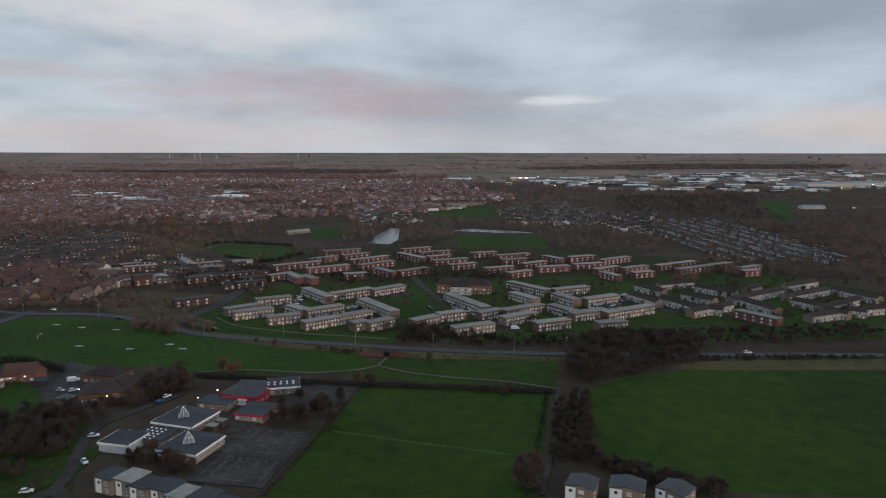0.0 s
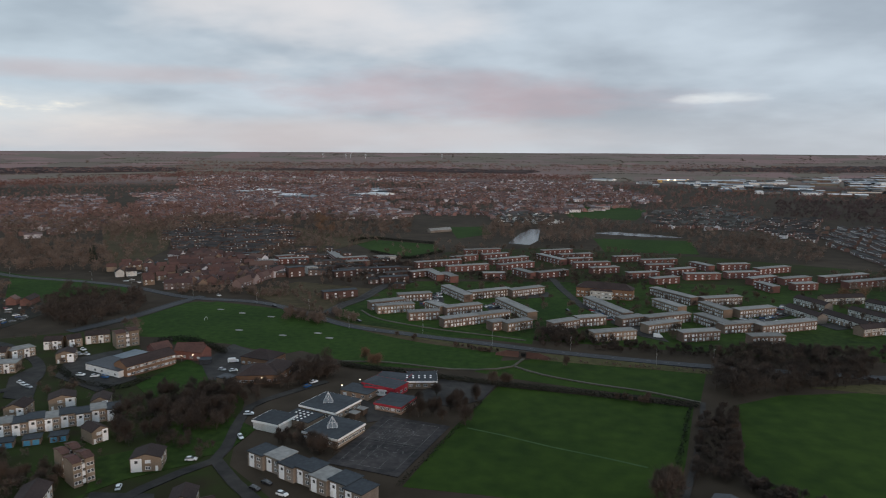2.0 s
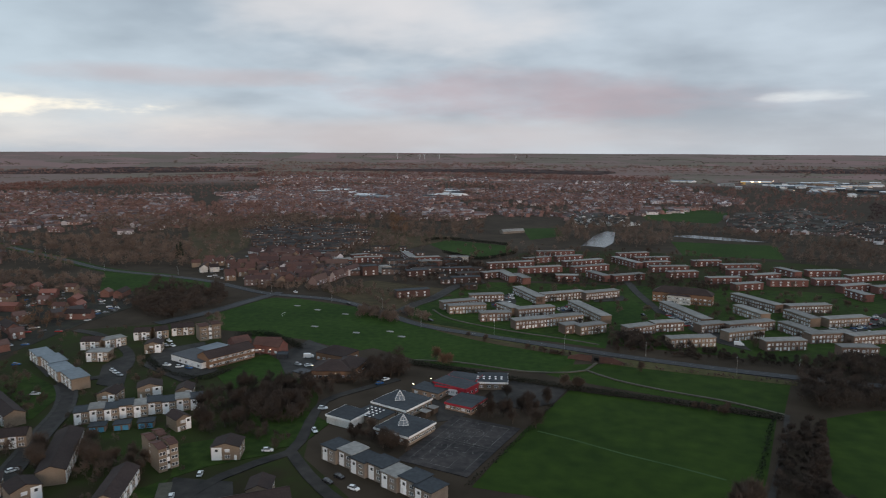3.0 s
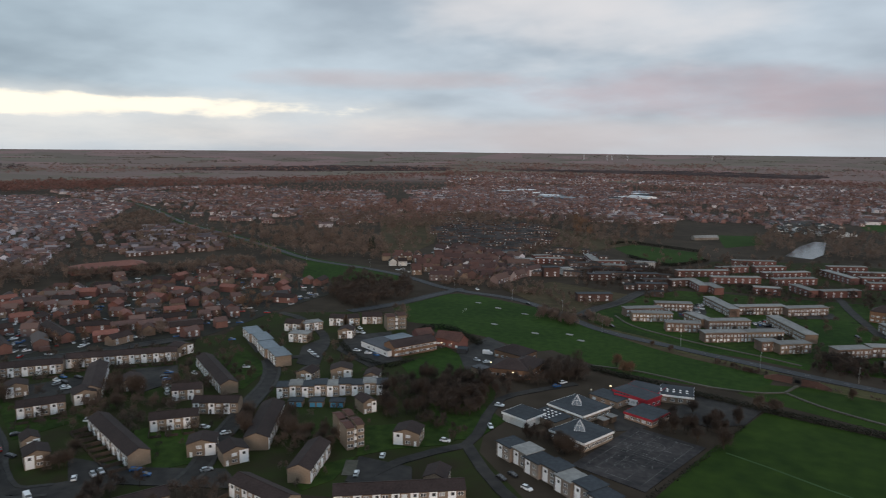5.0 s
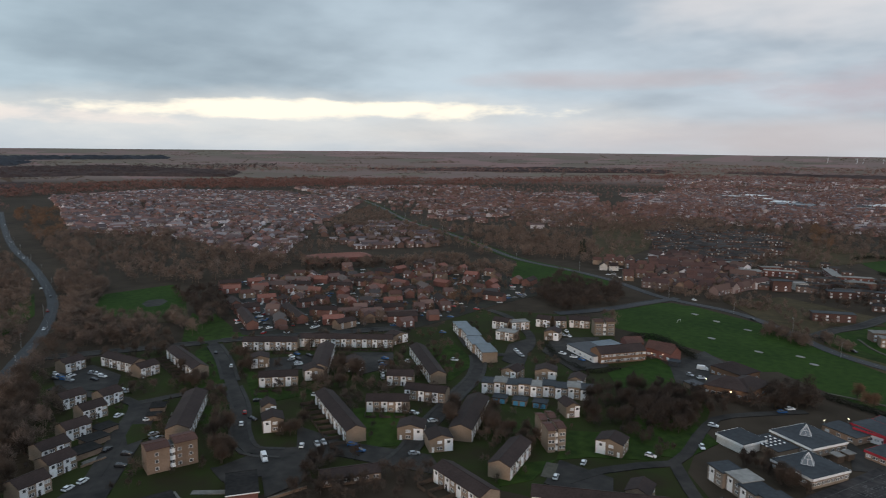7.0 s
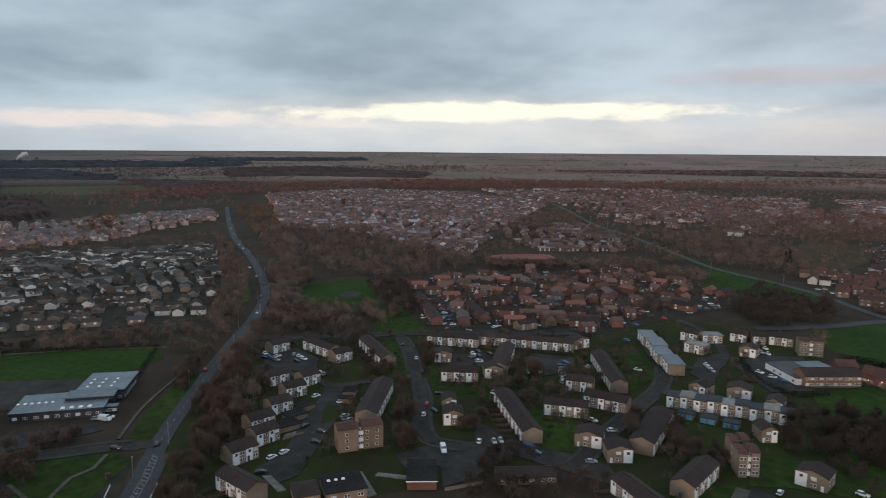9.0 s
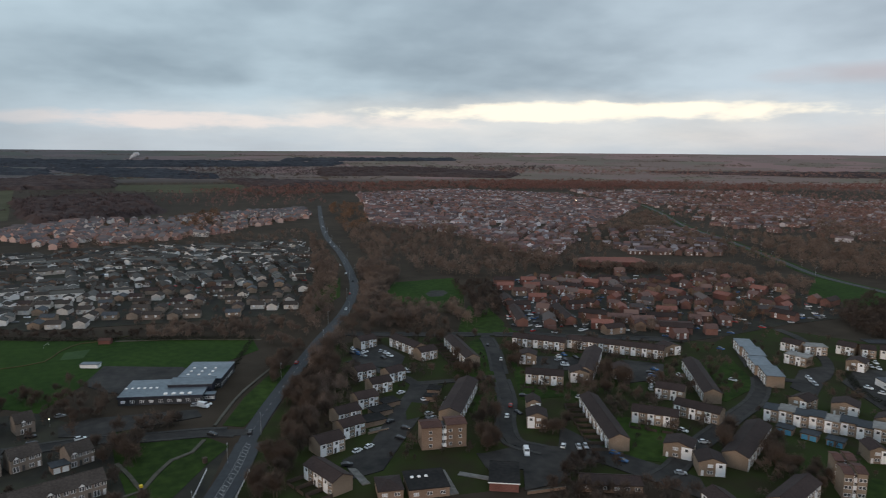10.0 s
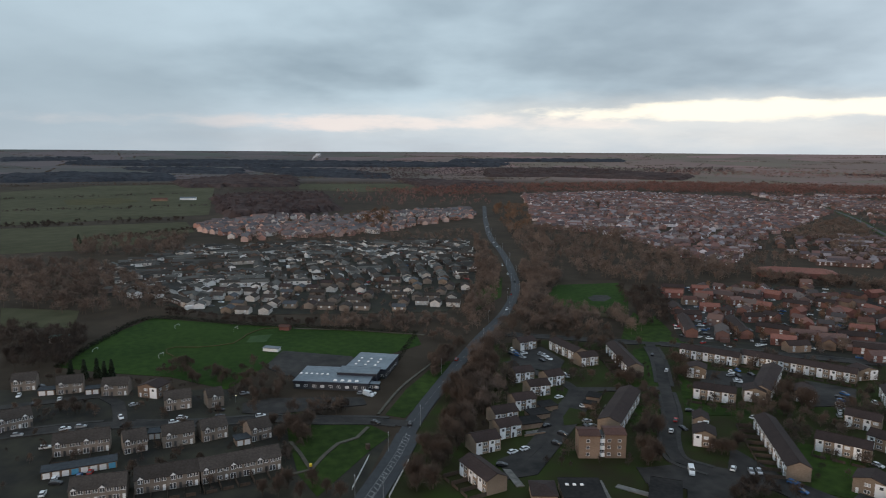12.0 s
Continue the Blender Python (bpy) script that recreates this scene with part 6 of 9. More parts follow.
panel_terrace(-263.5, 215.9, -27, 49.9, 7.8)
gable_house(-257.5, 124.6, 69, 5.9, 8)
gable_house(-243.5, 119.4, 67, 8.0, 9, panel_side=-1)
gable_house(-115.3, 181.4, 21, 7.6, 9)
panel_terrace(-120.0, 166.2, 38, 41.5, 8)
# flat-roofed rows with white panels
panel_terrace(-302.1, 276.3, -30, 17.0, 8, walls=BUFF, tiles=METALROOF, roof="flat", h=5.4, label="brick house unit with white boarding and flat grey roof")
panel_terrace(-286.7, 268.8, -30, 17.0, 8, walls=BUFF, tiles=METALROOF, roof="flat", h=5.65, label="brick house unit with white boarding and flat grey roof")
panel_terrace(-272.4, 259.3, -30, 17.0, 8, walls=BUFF, tiles=METALROOF, roof="flat", h=5.4, label="brick house unit with white boarding and flat grey roof")
panel_terrace(-257.0, 251.9, -30, 17.0, 8, walls=BUFF, tiles=METALROOF, roof="flat", h=5.65, label="brick house unit with white boarding and flat grey roof")
panel_terrace(-219.4, 216.6, 38, 5.5, 8, walls=BUFF, tiles=DARKFELT, roof="flat", h=5.2, label="brick house unit with white boarding and flat grey roof")
panel_terrace(-215.8, 221.0, 38, 5.5, 8, walls=BUFF, tiles=FELT, roof="flat", h=5.45, label="brick house unit with white boarding and flat grey roof")
panel_terrace(-210.7, 223.5, 38, 5.5, 8, walls=BUFF, tiles=DARKFELT, roof="flat", h=5.2, label="brick house unit with white boarding and flat grey roof")
panel_terrace(-207.1, 227.9, 38, 5.5, 8, walls=BUFF, tiles=DARKFELT, roof="flat", h=5.45, label="brick house unit with white boarding and flat grey roof")
panel_terrace(-202.0, 230.4, 38, 5.5, 8, walls=BUFF, tiles=FELT, roof="flat", h=5.2, label="brick house unit with white boarding and flat grey roof")
panel_terrace(-198.4, 234.8, 38, 5.5, 8, walls=BUFF, tiles=DARKFELT, roof="flat", h=5.45, label="brick house unit with white boarding and flat grey roof")
panel_terrace(-193.3, 237.3, 38, 5.5, 8, walls=BUFF, tiles=DARKFELT, roof="flat", h=5.2, label="brick house unit with white boarding and flat grey roof")
panel_terrace(-189.6, 241.7, 38, 5.5, 8, walls=BUFF, tiles=FELT, roof="flat", h=5.45, label="brick house unit with white boarding and flat grey roof")
panel_terrace(-184.5, 244.2, 38, 5.5, 8, walls=BUFF, tiles=DARKFELT, roof="flat", h=5.2, label="brick house unit with white boarding and flat grey roof")
panel_terrace(-104.3, 215.2, -25, 7.7, 8, walls=STONEBRICK, tiles=DARKFELT, roof="flat", h=5.4, label="brick house unit with white boarding and flat grey roof")
panel_terrace(-96.8, 213.0, -25, 7.7, 8, walls=STONEBRICK, tiles=FELT, roof="flat", h=5.65, label="brick house unit with white boarding and flat grey roof")
panel_terrace(-90.3, 208.6, -25, 7.7, 8, walls=STONEBRICK, tiles=DARKFELT, roof="flat", h=5.4, label="brick house unit with white boarding and flat grey roof")
panel_terrace(-82.8, 206.4, -25, 7.7, 8, walls=STONEBRICK, tiles=DARKFELT, roof="flat", h=5.65, label="brick house unit with white boarding and flat grey roof")
panel_terrace(-76.3, 202.0, -25, 7.7, 8, walls=STONEBRICK, tiles=FELT, roof="flat", h=5.4, label="brick house unit with white boarding and flat grey roof")
panel_terrace(-68.8, 199.7, -25, 7.7, 8, walls=STONEBRICK, tiles=DARKFELT, roof="flat", h=5.65, label="brick house unit with white boarding and flat grey roof")
panel_terrace(-62.3, 195.3, -25, 7.7, 8, walls=STONEBRICK, tiles=DARKFELT, roof="flat", h=5.4, label="brick house unit with white boarding and flat grey roof")
for along in (-9.0, 0.0, 9.0):
    garage_row(-198.6 + along * 0.857, 215.6 + along * 0.515, 31, 6.0, 5, blue=True)
hall("hall", -205.5, 60.5, 84, 13.0, 13, 3.2, BROWNBRICK, BLACKFELT, "low brick community hall with a dark flat roof", "hall", wins=3)
roof_lights(-208.5, 60.0, 84, 3.44, 1, 3, 2.4, 0.9)
hall("hall", -206.8, 48.3, 84, 8.0, 10, 2.9, BROWNBRICK, BROWNTILE, "low brick annexe with a brown hipped roof", "hall", roof="hip", rise=1.6, wins=2)
court_hall = hall("hall", -202.6, 87.3, 66, 9.6, 15.4, 3.0, REDBRICK, BLACKFELT, "low red brick building with a black flat roof", "hall")
put("fascia", box_data("fascia", -5.2, 5.2, -0.06, 0.06, 0, 0.34, TRIM), court_hall, 0, -8.13, 2.92, label="white board along the front of the roof")
hall("clubhouse", -187.6, 118.9, 67, 20.0, 7.5, 2.9, BROWNBRICK, BROWNTILE, "long low brown brick building behind bare trees", "clubhouse", roof="gable", rise=1.5, wins=6)
yard_wall(-191.3, 97.5, 87, 13.6, 1.0, "low brick wall with pale coping round a yard")
for gx, gy, gt, gl, gd in ((-282.6, 67.4, 107, 7.6, 6.4), (-274.0, 61.5, 105, 8.6, 6.6), (-265.0, 55.5, 103, 10.0, 7.6), (-291.8, 91.3, 62, 5.6, 6.4), (-282.8, 86.4, 62, 5.4, 4.2)):
    body("garage", gx, gy, gt, gl, gd, 2.15, "flat", 0, BROWNBRICK, BLACKFELT, "flat-roofed brick garage beside an estate lane", "garage", "lane garages")
yard_wall(-255.0, 56.3, 103, 9.0, 0.9, "low brick wall with pale coping beside the lane")
yard_wall(-276.0, 90.2, 152, 14.0, 1.2, "low brick wall with pale coping beside the parked cars")
# three-storey flats
tower_flats(-236.7, 76.6, 84, 17.1, 8, walls=BROWNBRICK, columns=(-0.31, 0.14, 0.36))
tower_flats(-159.6, 191.6, 59, 7.0, 8)
tower_flats(-168.0, 196.8, 60, 6.4, 7)
tower_flats(-246.8, 342.2, 49, 12.3, 9)
# houses towards the playing field
panel_terrace(-276.3, 288.4, 22, 11.3, 8, roof="flat", tiles=FELT)
panel_terrace(-288.3, 311.3, 63, 11.8, 8, roof="flat", tiles=FELT)
panel_terrace(-296.1, 304.8, 21, 10.4, 8)
panel_terrace(-283.0, 329.9, 28, 9.0, 7.8)
panel_terrace(-275.2, 335.4, 51, 7.4, 7.8)
panel_terrace(-267.4, 345.7, 35, 12.9, 7.8)
gable_house(-259.2, 309.9, 28, 8.7, 9.0)
gable_house(-224.5, 238.4, 16, 8.1, 9.0)
gable_house(-214.3, 251.2, 37, 10.2, 9.0)
gable_house(-196.2, 252.4, 28, 7.0, 9.0)
hall("care_home", -210.2, 305.5, 66, 27.3, 11, 5.5, ORANGEBRICK, BROWNTILE, "long orange brick care home with rows of white windows", "care home", roof="gable", rise=2.6, wins=12)
hall("hall", -224.2, 300.1, -19, 25.9, 14, 3.6, TRIM, SLATE, "low building with a dark slate roof and white fascia", "hall", roof="flat", wins=5)
hall("hall", -226.7, 315.7, 73, 16.3, 10, 3.4, RENDER, METALROOF, "white flat-roofed extension behind the care home", "hall")
hall("house", -216.5, 327.6, 58, 9.9, 9, 5, REDBRICK, REDTILE, "red brick house with red tiled roof", "house", roof="gable", rise=2.5, wins=2)
hall("house", -197.1, 327.8, -7, 17.5, 8, 4.6, REDBRICK, REDTILE, "red brick semi-detached houses with steep roof", "house", roof="gable", rise=3, wins=4)
hall("pub", -146.3, 302.0, 16, 19.5, 16, 4.3, ORANGEBRICK, BROWNTILE, "orange brick pub wing under a broad brown hipped roof", "pub", roof="hip", rise=3.8, wins=7)
hall("pub", -141.4, 307.8, 89, 20.4, 14, 4.3, ORANGEBRICK, BROWNTILE, "orange brick side wing with brown hipped roof", "pub", roof="hip", rise=3.6, wins=4)
hall("pub", -155.9, 326.4, -12, 17.9, 14, 4.3, ORANGEBRICK, BROWNTILE, "orange brick rear wing with brown hipped roof", "pub", roof="hip", rise=3.4, wins=5)
hall("house", -199.0, 329.3, 13, 14.2, 9, 4.8, REDBRICK, REDTILE, "red brick houses with gabled tiled roof", "house", roof="gable", rise=3, wins=4)
# primary school with flat roofs and two glazed pyramids
hall("school_block", -98.5, 268.9, -19, 18.7, 18.1, 3.6, BUFF, DARKFELT, "single-storey school block with white fascia and dark flat roof", "school", fascia=TRIM, wins=7, group="school blocks")
hall("school_block", -87.9, 243.2, -18, 16.4, 17.8, 3.6, BUFF, DARKFELT, "single-storey school block with white fascia and dark flat roof", "school", fascia=TRIM, wins=8, group="school blocks")
hall("school_block", -114.8, 248.3, -15, 12.4, 12, 3.6, PALEB, DARKFELT, "school hall with white fascia and dark flat roof", "school", fascia=TRIM, wins=0, group="school blocks")
hall("school_block", -105.2, 253.8, -19, 13.7, 10, 2.9, BUFF, DARKFELT, "low school link with skylights on its flat roof", "school", wins=0, group="school blocks")
pyramid_light(-99.7, 269.5, 3.84)
pyramid_light(-88.9, 243.8, 3.84)
hall("shelter", -85.8, 262.4, -21, 3.3, 3, 2.5, TIMBER, FELT, "small shelter with a pale flat roof", "shelter")
hall("shelter", -84.0, 267.5, -22, 3.3, 3, 2.5, TIMBER, FELT, "small shelter with a pale flat roof", "shelter")
hall("outbuilding", -160.3, 294.9, -18, 7.1, 6, 2.6, BROWNBRICK, SLATE, "dark flat-roofed outbuilding by the car park", "outbuilding")
hall("shed", -185.2, 319.9, 17, 5.2, 5, 2.4, SLATE, DARKFELT, "dark low shed beside the car park", "shed")
# school with red fascias
hall("school_block", -81.4, 301.3, -7, 14.6, 22, 3.8, RENDER, DARKFELT, "school block with red fascia and grey flat roof", "school", fascia=REDPAINT, wins=6, group="red school blocks")
hall("school_block", -81.8, 296.5, 70, 10.6, 18, 4.2, REDPAINT, DARKFELT, "school block with bright red wall", "school", fascia=REDPAINT, wins=3, group="red school blocks")
hall("school_block", -72.0, 277.9, -15, 12.8, 14, 3.2, BROWNBRICK, DARKFELT, "low brown brick school block with red window surrounds", "school", fascia=REDPAINT, wins=5, group="red school blocks")
hall("school_block", -67.2, 309.9, 12, 13.8, 14, 3.6, BUFF, DARKFELT, "school block with pale fascia and flat roof", "school", fascia=TRIM, wins=4, group="red school blocks")
hall("school_block", -91.7, 289.3, -17, 14.5, 10, 3.0, BROWNBRICK, DARKFELT, "low brick nursery block", "school", wins=3)
# houses at the foot of the field
gable_house(49.7, 206.4, -25, 9.0, 9, panel_side=-1, tiles=SLATE, rise=1.0, label="brick house with a shallow dark roof and white boarding")
gable_house(64.0, 204.8, -21, 10.7, 9, panel_side=-1, tiles=SLATE, rise=1.0, label="brick house with a shallow dark roof and white boarding")
gable_house(78.5, 202.0, -47, 9.1, 9, panel_side=-1, tiles=SLATE, rise=1.0, label="brick house with a shallow dark roof and white boarding")
# ---------------------------------------------------------------- the estate across the main road
gablet_terrace(-224.2, -74.1, 106, 19.8, 8)
gablet_terrace(-231.6, -52.1, 112, 26.5, 8)
gablet_terrace(-217.4, -93.0, 101, 16.4, 8)
gablet_terrace(-253.9, -113.2, 106, 18.6, 8)
gablet_terrace(-253.5, -94.7, 116, 8.0, 8)
gablet_terrace(-258.5, -80.4, 111, 11.3, 8)
gablet_terrace(-263.0, -68.8, 120, 9.7, 8)
gablet_terrace(-261.4, -51.4, 123, 8.2, 8)
gablet_terrace(-324.2, -167.4, 105, 9.9, 8)
gablet_terrace(-319.2, -145.2, 107, 10.9, 8)
gablet_terrace(-314.9, -123.3, 98, 11.2, 8)
gablet_terrace(-295.8, -91.1, 108, 10.8, 8)
gablet_terrace(-297.6, -76.3, 117, 6.7, 8)
gablet_terrace(-277.6, -149.3, 125, 12.0, 8)
gable_house(-311.5, -105.8, 69, 10.1, 9, walls=BROWNBRICK)
garage_row(-236.9, -107.2, 110, 22.9, 5.5, mixed=True)
garage_row(-316.3, -134.2, 101, 5.8, 5)
garage_row(-316.2, -153.9, 99, 6.9, 5)
garage_row(-256.0, -56.1, 114, 5.4, 5)
garage_row(-264.1, -90.5, 100, 4.4, 5)
conservatory(-260.2, -82.4, 108)
conservatory(-260.9, -79.5, 108)
conservatory(-263.2, -70.5, 108)
# school hall with pale metal roofs
hall("school_block", -323.2, -25.0, 79, 35.0, 22, 3.6, SLATE, METALROOF, "low school wing with pale blue metal roof and white windows", "school", fascia=NAVY, wins=9, group="metal-roofed school")
hall("school_block", -341.0, -8.0, 74, 20.0, 25, 4.6, SLATE, METALROOF, "school hall with pale blue metal roof and dark walls", "school", fascia=NAVY, wins=6, group="metal-roofed school")
hall("school_block", -325.3, -14.3, 78, 19.0, 9.5, 5.0, NAVY, METALROOF, "raised middle of the school with pale metal roof", "school", group="metal-roofed school")
hall("school_porch", -312.4, -8.5, 79, 8.0, 3.0, 3.0, NAVY, METALROOF, "glazed school entrance with white frames", "porch", wins=4, group="metal-roofed school")
roof_lights(-341.0, -7.0, 74, 4.84, 3, 3, 5.0, 0.9)
roof_lights(-326.0, -34.0, 79, 3.84, 1, 6, 2.6, 0.9)
roof_lights(-314.6, -18.0, 79, 3.84, 1, 4, 3.4, 1.3)
hall("shed", -422.8, -62.7, 75, 6.5, 4.0, 2.4, REDBRICK, REDTILE, "small red-brown shed at the edge of the school field", "shed", roof="gable", rise=0.8)
hall("hut", -377.9, -63.9, 72, 8.8, 4, 1.9, RENDER, METALROOF, "small white container hut beside the yard", "hut")
# ---------------------------------------------------------------- flat-roofed brick estate beyond the road
flat_block(-126.0, 464.3, 39, 26.5, 7.5, walls=FLATBRICK, near=True)
flat_block(-116.9, 452.7, 29, 26.3, 7.5, walls=BROWNBRICK, near=True)
flat_block(-111.9, 491.7, 26, 25.3, 7.5, walls=FLATBRICK, near=True)
flat_block(-93.5, 436.5, 25, 20.7, 7.5, walls=FLATBRICK, near=True)
flat_block(-88.9, 460.0, -45, 19.7, 7.5, walls=BROWNBRICK, near=True)
flat_block(-70.5, 458.2, 36, 27.7, 7.5, walls=FLATBRICK, near=True)
flat_block(-67.3, 425.9, 37, 26.0, 7.5, walls=FLATBRICK, near=True)
flat_block(-47.7, 440.7, 37, 23.0, 7.5, walls=BROWNBRICK, near=True)
flat_block(-58.4, 514.7, 37, 34.5, 7.5, walls=FLATBRICK, near=True)
flat_block(-31.3, 528.2, 40, 30.6, 7.5, walls=FLATBRICK, near=True)
flat_block(-34.8, 466.8, -58, 48.3, 7.5, walls=BROWNBRICK, near=True)
flat_block(-83.3, 510.5, -55, 41.0, 7.5, walls=FLATBRICK, near=True)
flat_block(-42.7, 419.5, 40, 10.9, 7.5, walls=FLATBRICK, near=True)
flat_block(-30.3, 422.1, 41, 19.4, 7.5, walls=BROWNBRICK, near=True)
flat_block(-1.9, 427.5, 40, 20.2, 7.5, walls=FLATBRICK, near=True)
flat_block(15.1, 442.1, 28, 19.6, 7.5, walls=FLATBRICK, near=True)
flat_block(27.5, 409.0, 25, 27.5, 7.5, walls=BROWNBRICK, near=True)
flat_block(27.4, 480.1, -62, 53.3, 7.5, walls=FLATBRICK, near=True)
flat_block(40.9, 447.0, 35, 19.1, 7.5, walls=FLATBRICK, near=True)
flat_block(58.3, 434.9, 35, 26.4, 7.5, walls=BROWNBRICK, near=True)
flat_block(64.3, 456.8, 32, 34.1, 7.5, walls=FLATBRICK, near=True)
flat_block(77.5, 417.8, 23, 24.4, 7.5, walls=FLATBRICK, near=True)
flat_block(70.8, 495.0, -59, 28.2, 7.5, walls=BROWNBRICK, near=True)
flat_block(93.4, 451.1, -59, 31.6, 7.5, walls=FLATBRICK, near=True)
flat_block(106.5, 443.7, 26, 28.2, 7.5, walls=FLATBRICK, near=True)
flat_block(126.1, 489.2, 29, 30.8, 7.5, walls=BROWNBRICK, near=True)
flat_block(135.1, 450.6, 29, 42.7, 7.5, walls=FLATBRICK, near=True)
flat_block(114.1, 415.1, 15, 20.0, 7.5, walls=FLATBRICK, near=True)
flat_block(100.7, 490.3, -63, 26.6, 7.5, walls=BROWNBRICK, near=True)
flat_block(110.8, 522.7, 24, 31.6, 7.5, walls=FLATBRICK, near=True)
flat_block(78.9, 532.7, -54, 42.8, 7.5, walls=FLATBRICK, near=True)
flat_block(58.2, 712.6, 24, 28.2, 7.5, tiles=FELT)
flat_block(87.8, 698.4, 23, 37.3, 7.5, tiles=FELT)
flat_block(85.0, 667.0, 23, 26.5, 7.5, tiles=FELT)
flat_block(101.0, 645.8, 34, 29.0, 7.5, tiles=FELT)
flat_block(65.1, 619.6, 24, 29.4, 7.5, tiles=FELT)
flat_block(80.8, 597.0, 32, 26.2, 7.5, tiles=FELT)
flat_block(115.3, 623.5, 16, 31.4, 7.5, tiles=FELT)
flat_block(124.7, 677.7, -58, 26.4, 7.5, tiles=FELT)
flat_block(154.5, 684.0, 21, 30.0, 7.5, tiles=FELT)
flat_block(185.3, 670.4, 33, 38.8, 7.5, tiles=FELT)
flat_block(151.2, 638.8, 18, 30.2, 7.5, tiles=FELT)
flat_block(162.1, 614.5, 36, 30.0, 7.5, tiles=FELT)
flat_block(158.2, 582.9, -66, 21.3, 7.5, tiles=FELT)
flat_block(189.4, 618.8, 30, 30.2, 7.5, tiles=FELT)
flat_block(188.5, 592.4, 22, 21.5, 7.5, tiles=FELT)
flat_block(234.9, 638.8, 30, 50.9, 7.5, tiles=FELT)
flat_block(255.1, 622.7, 30, 73.0, 7.5, tiles=FELT)
flat_block(294.4, 616.9, 31, 28.9, 7.5, tiles=FELT)
flat_block(286.5, 597.9, 18, 17.6, 7.5, tiles=FELT)
flat_block(-123.0, 645.0, 33, 46.7, 7.5, tiles=FELT)
flat_block(-91.9, 627.0, 31, 41.4, 7.5, tiles=FELT)
flat_block(-103.4, 682.2, 44, 30.9, 7.5, tiles=FELT)
flat_block(-74.3, 702.7, 38, 30.6, 7.5, tiles=FELT)
flat_block(-57.8, 678.1, 40, 44.3, 7.5, tiles=FELT)
flat_block(-38.5, 607.1, -52, 26.5, 7.5, tiles=FELT)
flat_block(-12.3, 745.2, 29, 34.8, 7.5, tiles=FELT)
flat_block(7.5, 719.6, 26, 36.4, 7.5, tiles=FELT)
flat_block(-16.7, 693.6, -54, 43.1, 7.5, tiles=FELT)
flat_block(-115.1, 584.4, -58, 32.5, 7.5, tiles=FELT)
flat_block(-100.2, 574.7, -56, 22.5, 7.5, tiles=FELT)
flat_block(-63.0, 590.1, 15, 19.6, 7.5, tiles=FELT)
flat_block(-13.5, 610.1, 39, 32.1, 7.5, tiles=FELT)
flat_block(-280.5, 647.1, 45, 18.3, 7.5, tiles=FELT)
flat_block(-265.5, 634.7, 26, 27.7, 7.5, tiles=FELT)
flat_block(-279.5, 609.7, 53, 14.5, 7.5, tiles=FELT)
flat_block(-211.4, 651.4, 33, 29.4, 7.5, tiles=FELT)
flat_block(-231.9, 661.1, -59, 44.4, 7.5, tiles=FELT)
flat_block(-198.9, 630.8, -1, 18.1, 7.5, tiles=FELT)
flat_block(-186.3, 662.4, 41, 10.4, 7.5, tiles=FELT)
flat_block(-169.8, 490.6, 35, 26.2, 7.5, walls=MAROON, tiles=DARKFELT)
flat_block(-320.4, 643.0, 45, 22.3, 7.5, tiles=FELT)
flat_block(-48.7, 646.7, 41, 39.7, 7.5, tiles=FELT)
flat_block(22.2, 666.4, 22, 36.1, 7.5, tiles=FELT)
flat_block(32.8, 639.0, 27, 27.5, 7.5, tiles=FELT)
flat_block(-91.6, 733.8, 24, 40.5, 7.5, tiles=FELT)
flat_block(11.3, 690.1, 25, 25.4, 7.5, tiles=FELT)
flat_block(173.8, 523.7, -62, 27.9, 7.5, roof="gable", h=4.7, rise=1.9, tiles=BROWNTILE, walls=STONEBRICK, label="brick terrace with a dark pitched roof and white windows", group="pitched-roof terraces")
flat_block(177.9, 472.3, -67, 36.0, 7.5, roof="gable", h=4.7, rise=1.9, tiles=BROWNTILE, walls=BROWNBRICK, label="brick terrace with a dark pitched roof and white windows", group="pitched-roof terraces")
flat_block(223.1, 517.9, -53, 33.1, 7.5, roof="gable", h=4.7, rise=1.9, tiles=BROWNTILE, walls=STONEBRICK, label="brick terrace with a dark pitched roof and white windows", group="pitched-roof terraces")
flat_block(199.0, 491.0, -60, 27.5, 7.5, roof="gable", h=4.7, rise=1.9, tiles=BROWNTILE, walls=STONEBRICK, label="brick terrace with a dark pitched roof and white windows", group="pitched-roof terraces")
flat_block(192.9, 455.8, 29, 40.3, 7.5, roof="gable", h=4.7, rise=1.9, tiles=BROWNTILE, walls=BROWNBRICK, label="brick terrace with a dark pitched roof and white windows", group="pitched-roof terraces")
flat_block(192.4, 454.1, -26, 16.1, 7.5, roof="gable", h=4.7, rise=1.9, tiles=BROWNTILE, walls=STONEBRICK, label="brick terrace with a dark pitched roof and white windows", group="pitched-roof terraces")
flat_block(245.1, 499.7, 33, 65.6, 7.5, roof="gable", h=4.7, rise=1.9, tiles=BROWNTILE, walls=STONEBRICK, label="brick terrace with a dark pitched roof and white windows", group="pitched-roof terraces")
flat_block(231.5, 463.6, -75, 33.2, 7.5, roof="gable", h=4.7, rise=1.9, tiles=BROWNTILE, walls=BROWNBRICK, label="brick terrace with a dark pitched roof and white windows", group="pitched-roof terraces")
flat_block(299.6, 540.0, 28, 39.6, 7.5, roof="gable", h=4.7, rise=1.9, tiles=BROWNTILE, walls=STONEBRICK, label="brick terrace with a dark pitched roof and white windows", group="pitched-roof terraces")
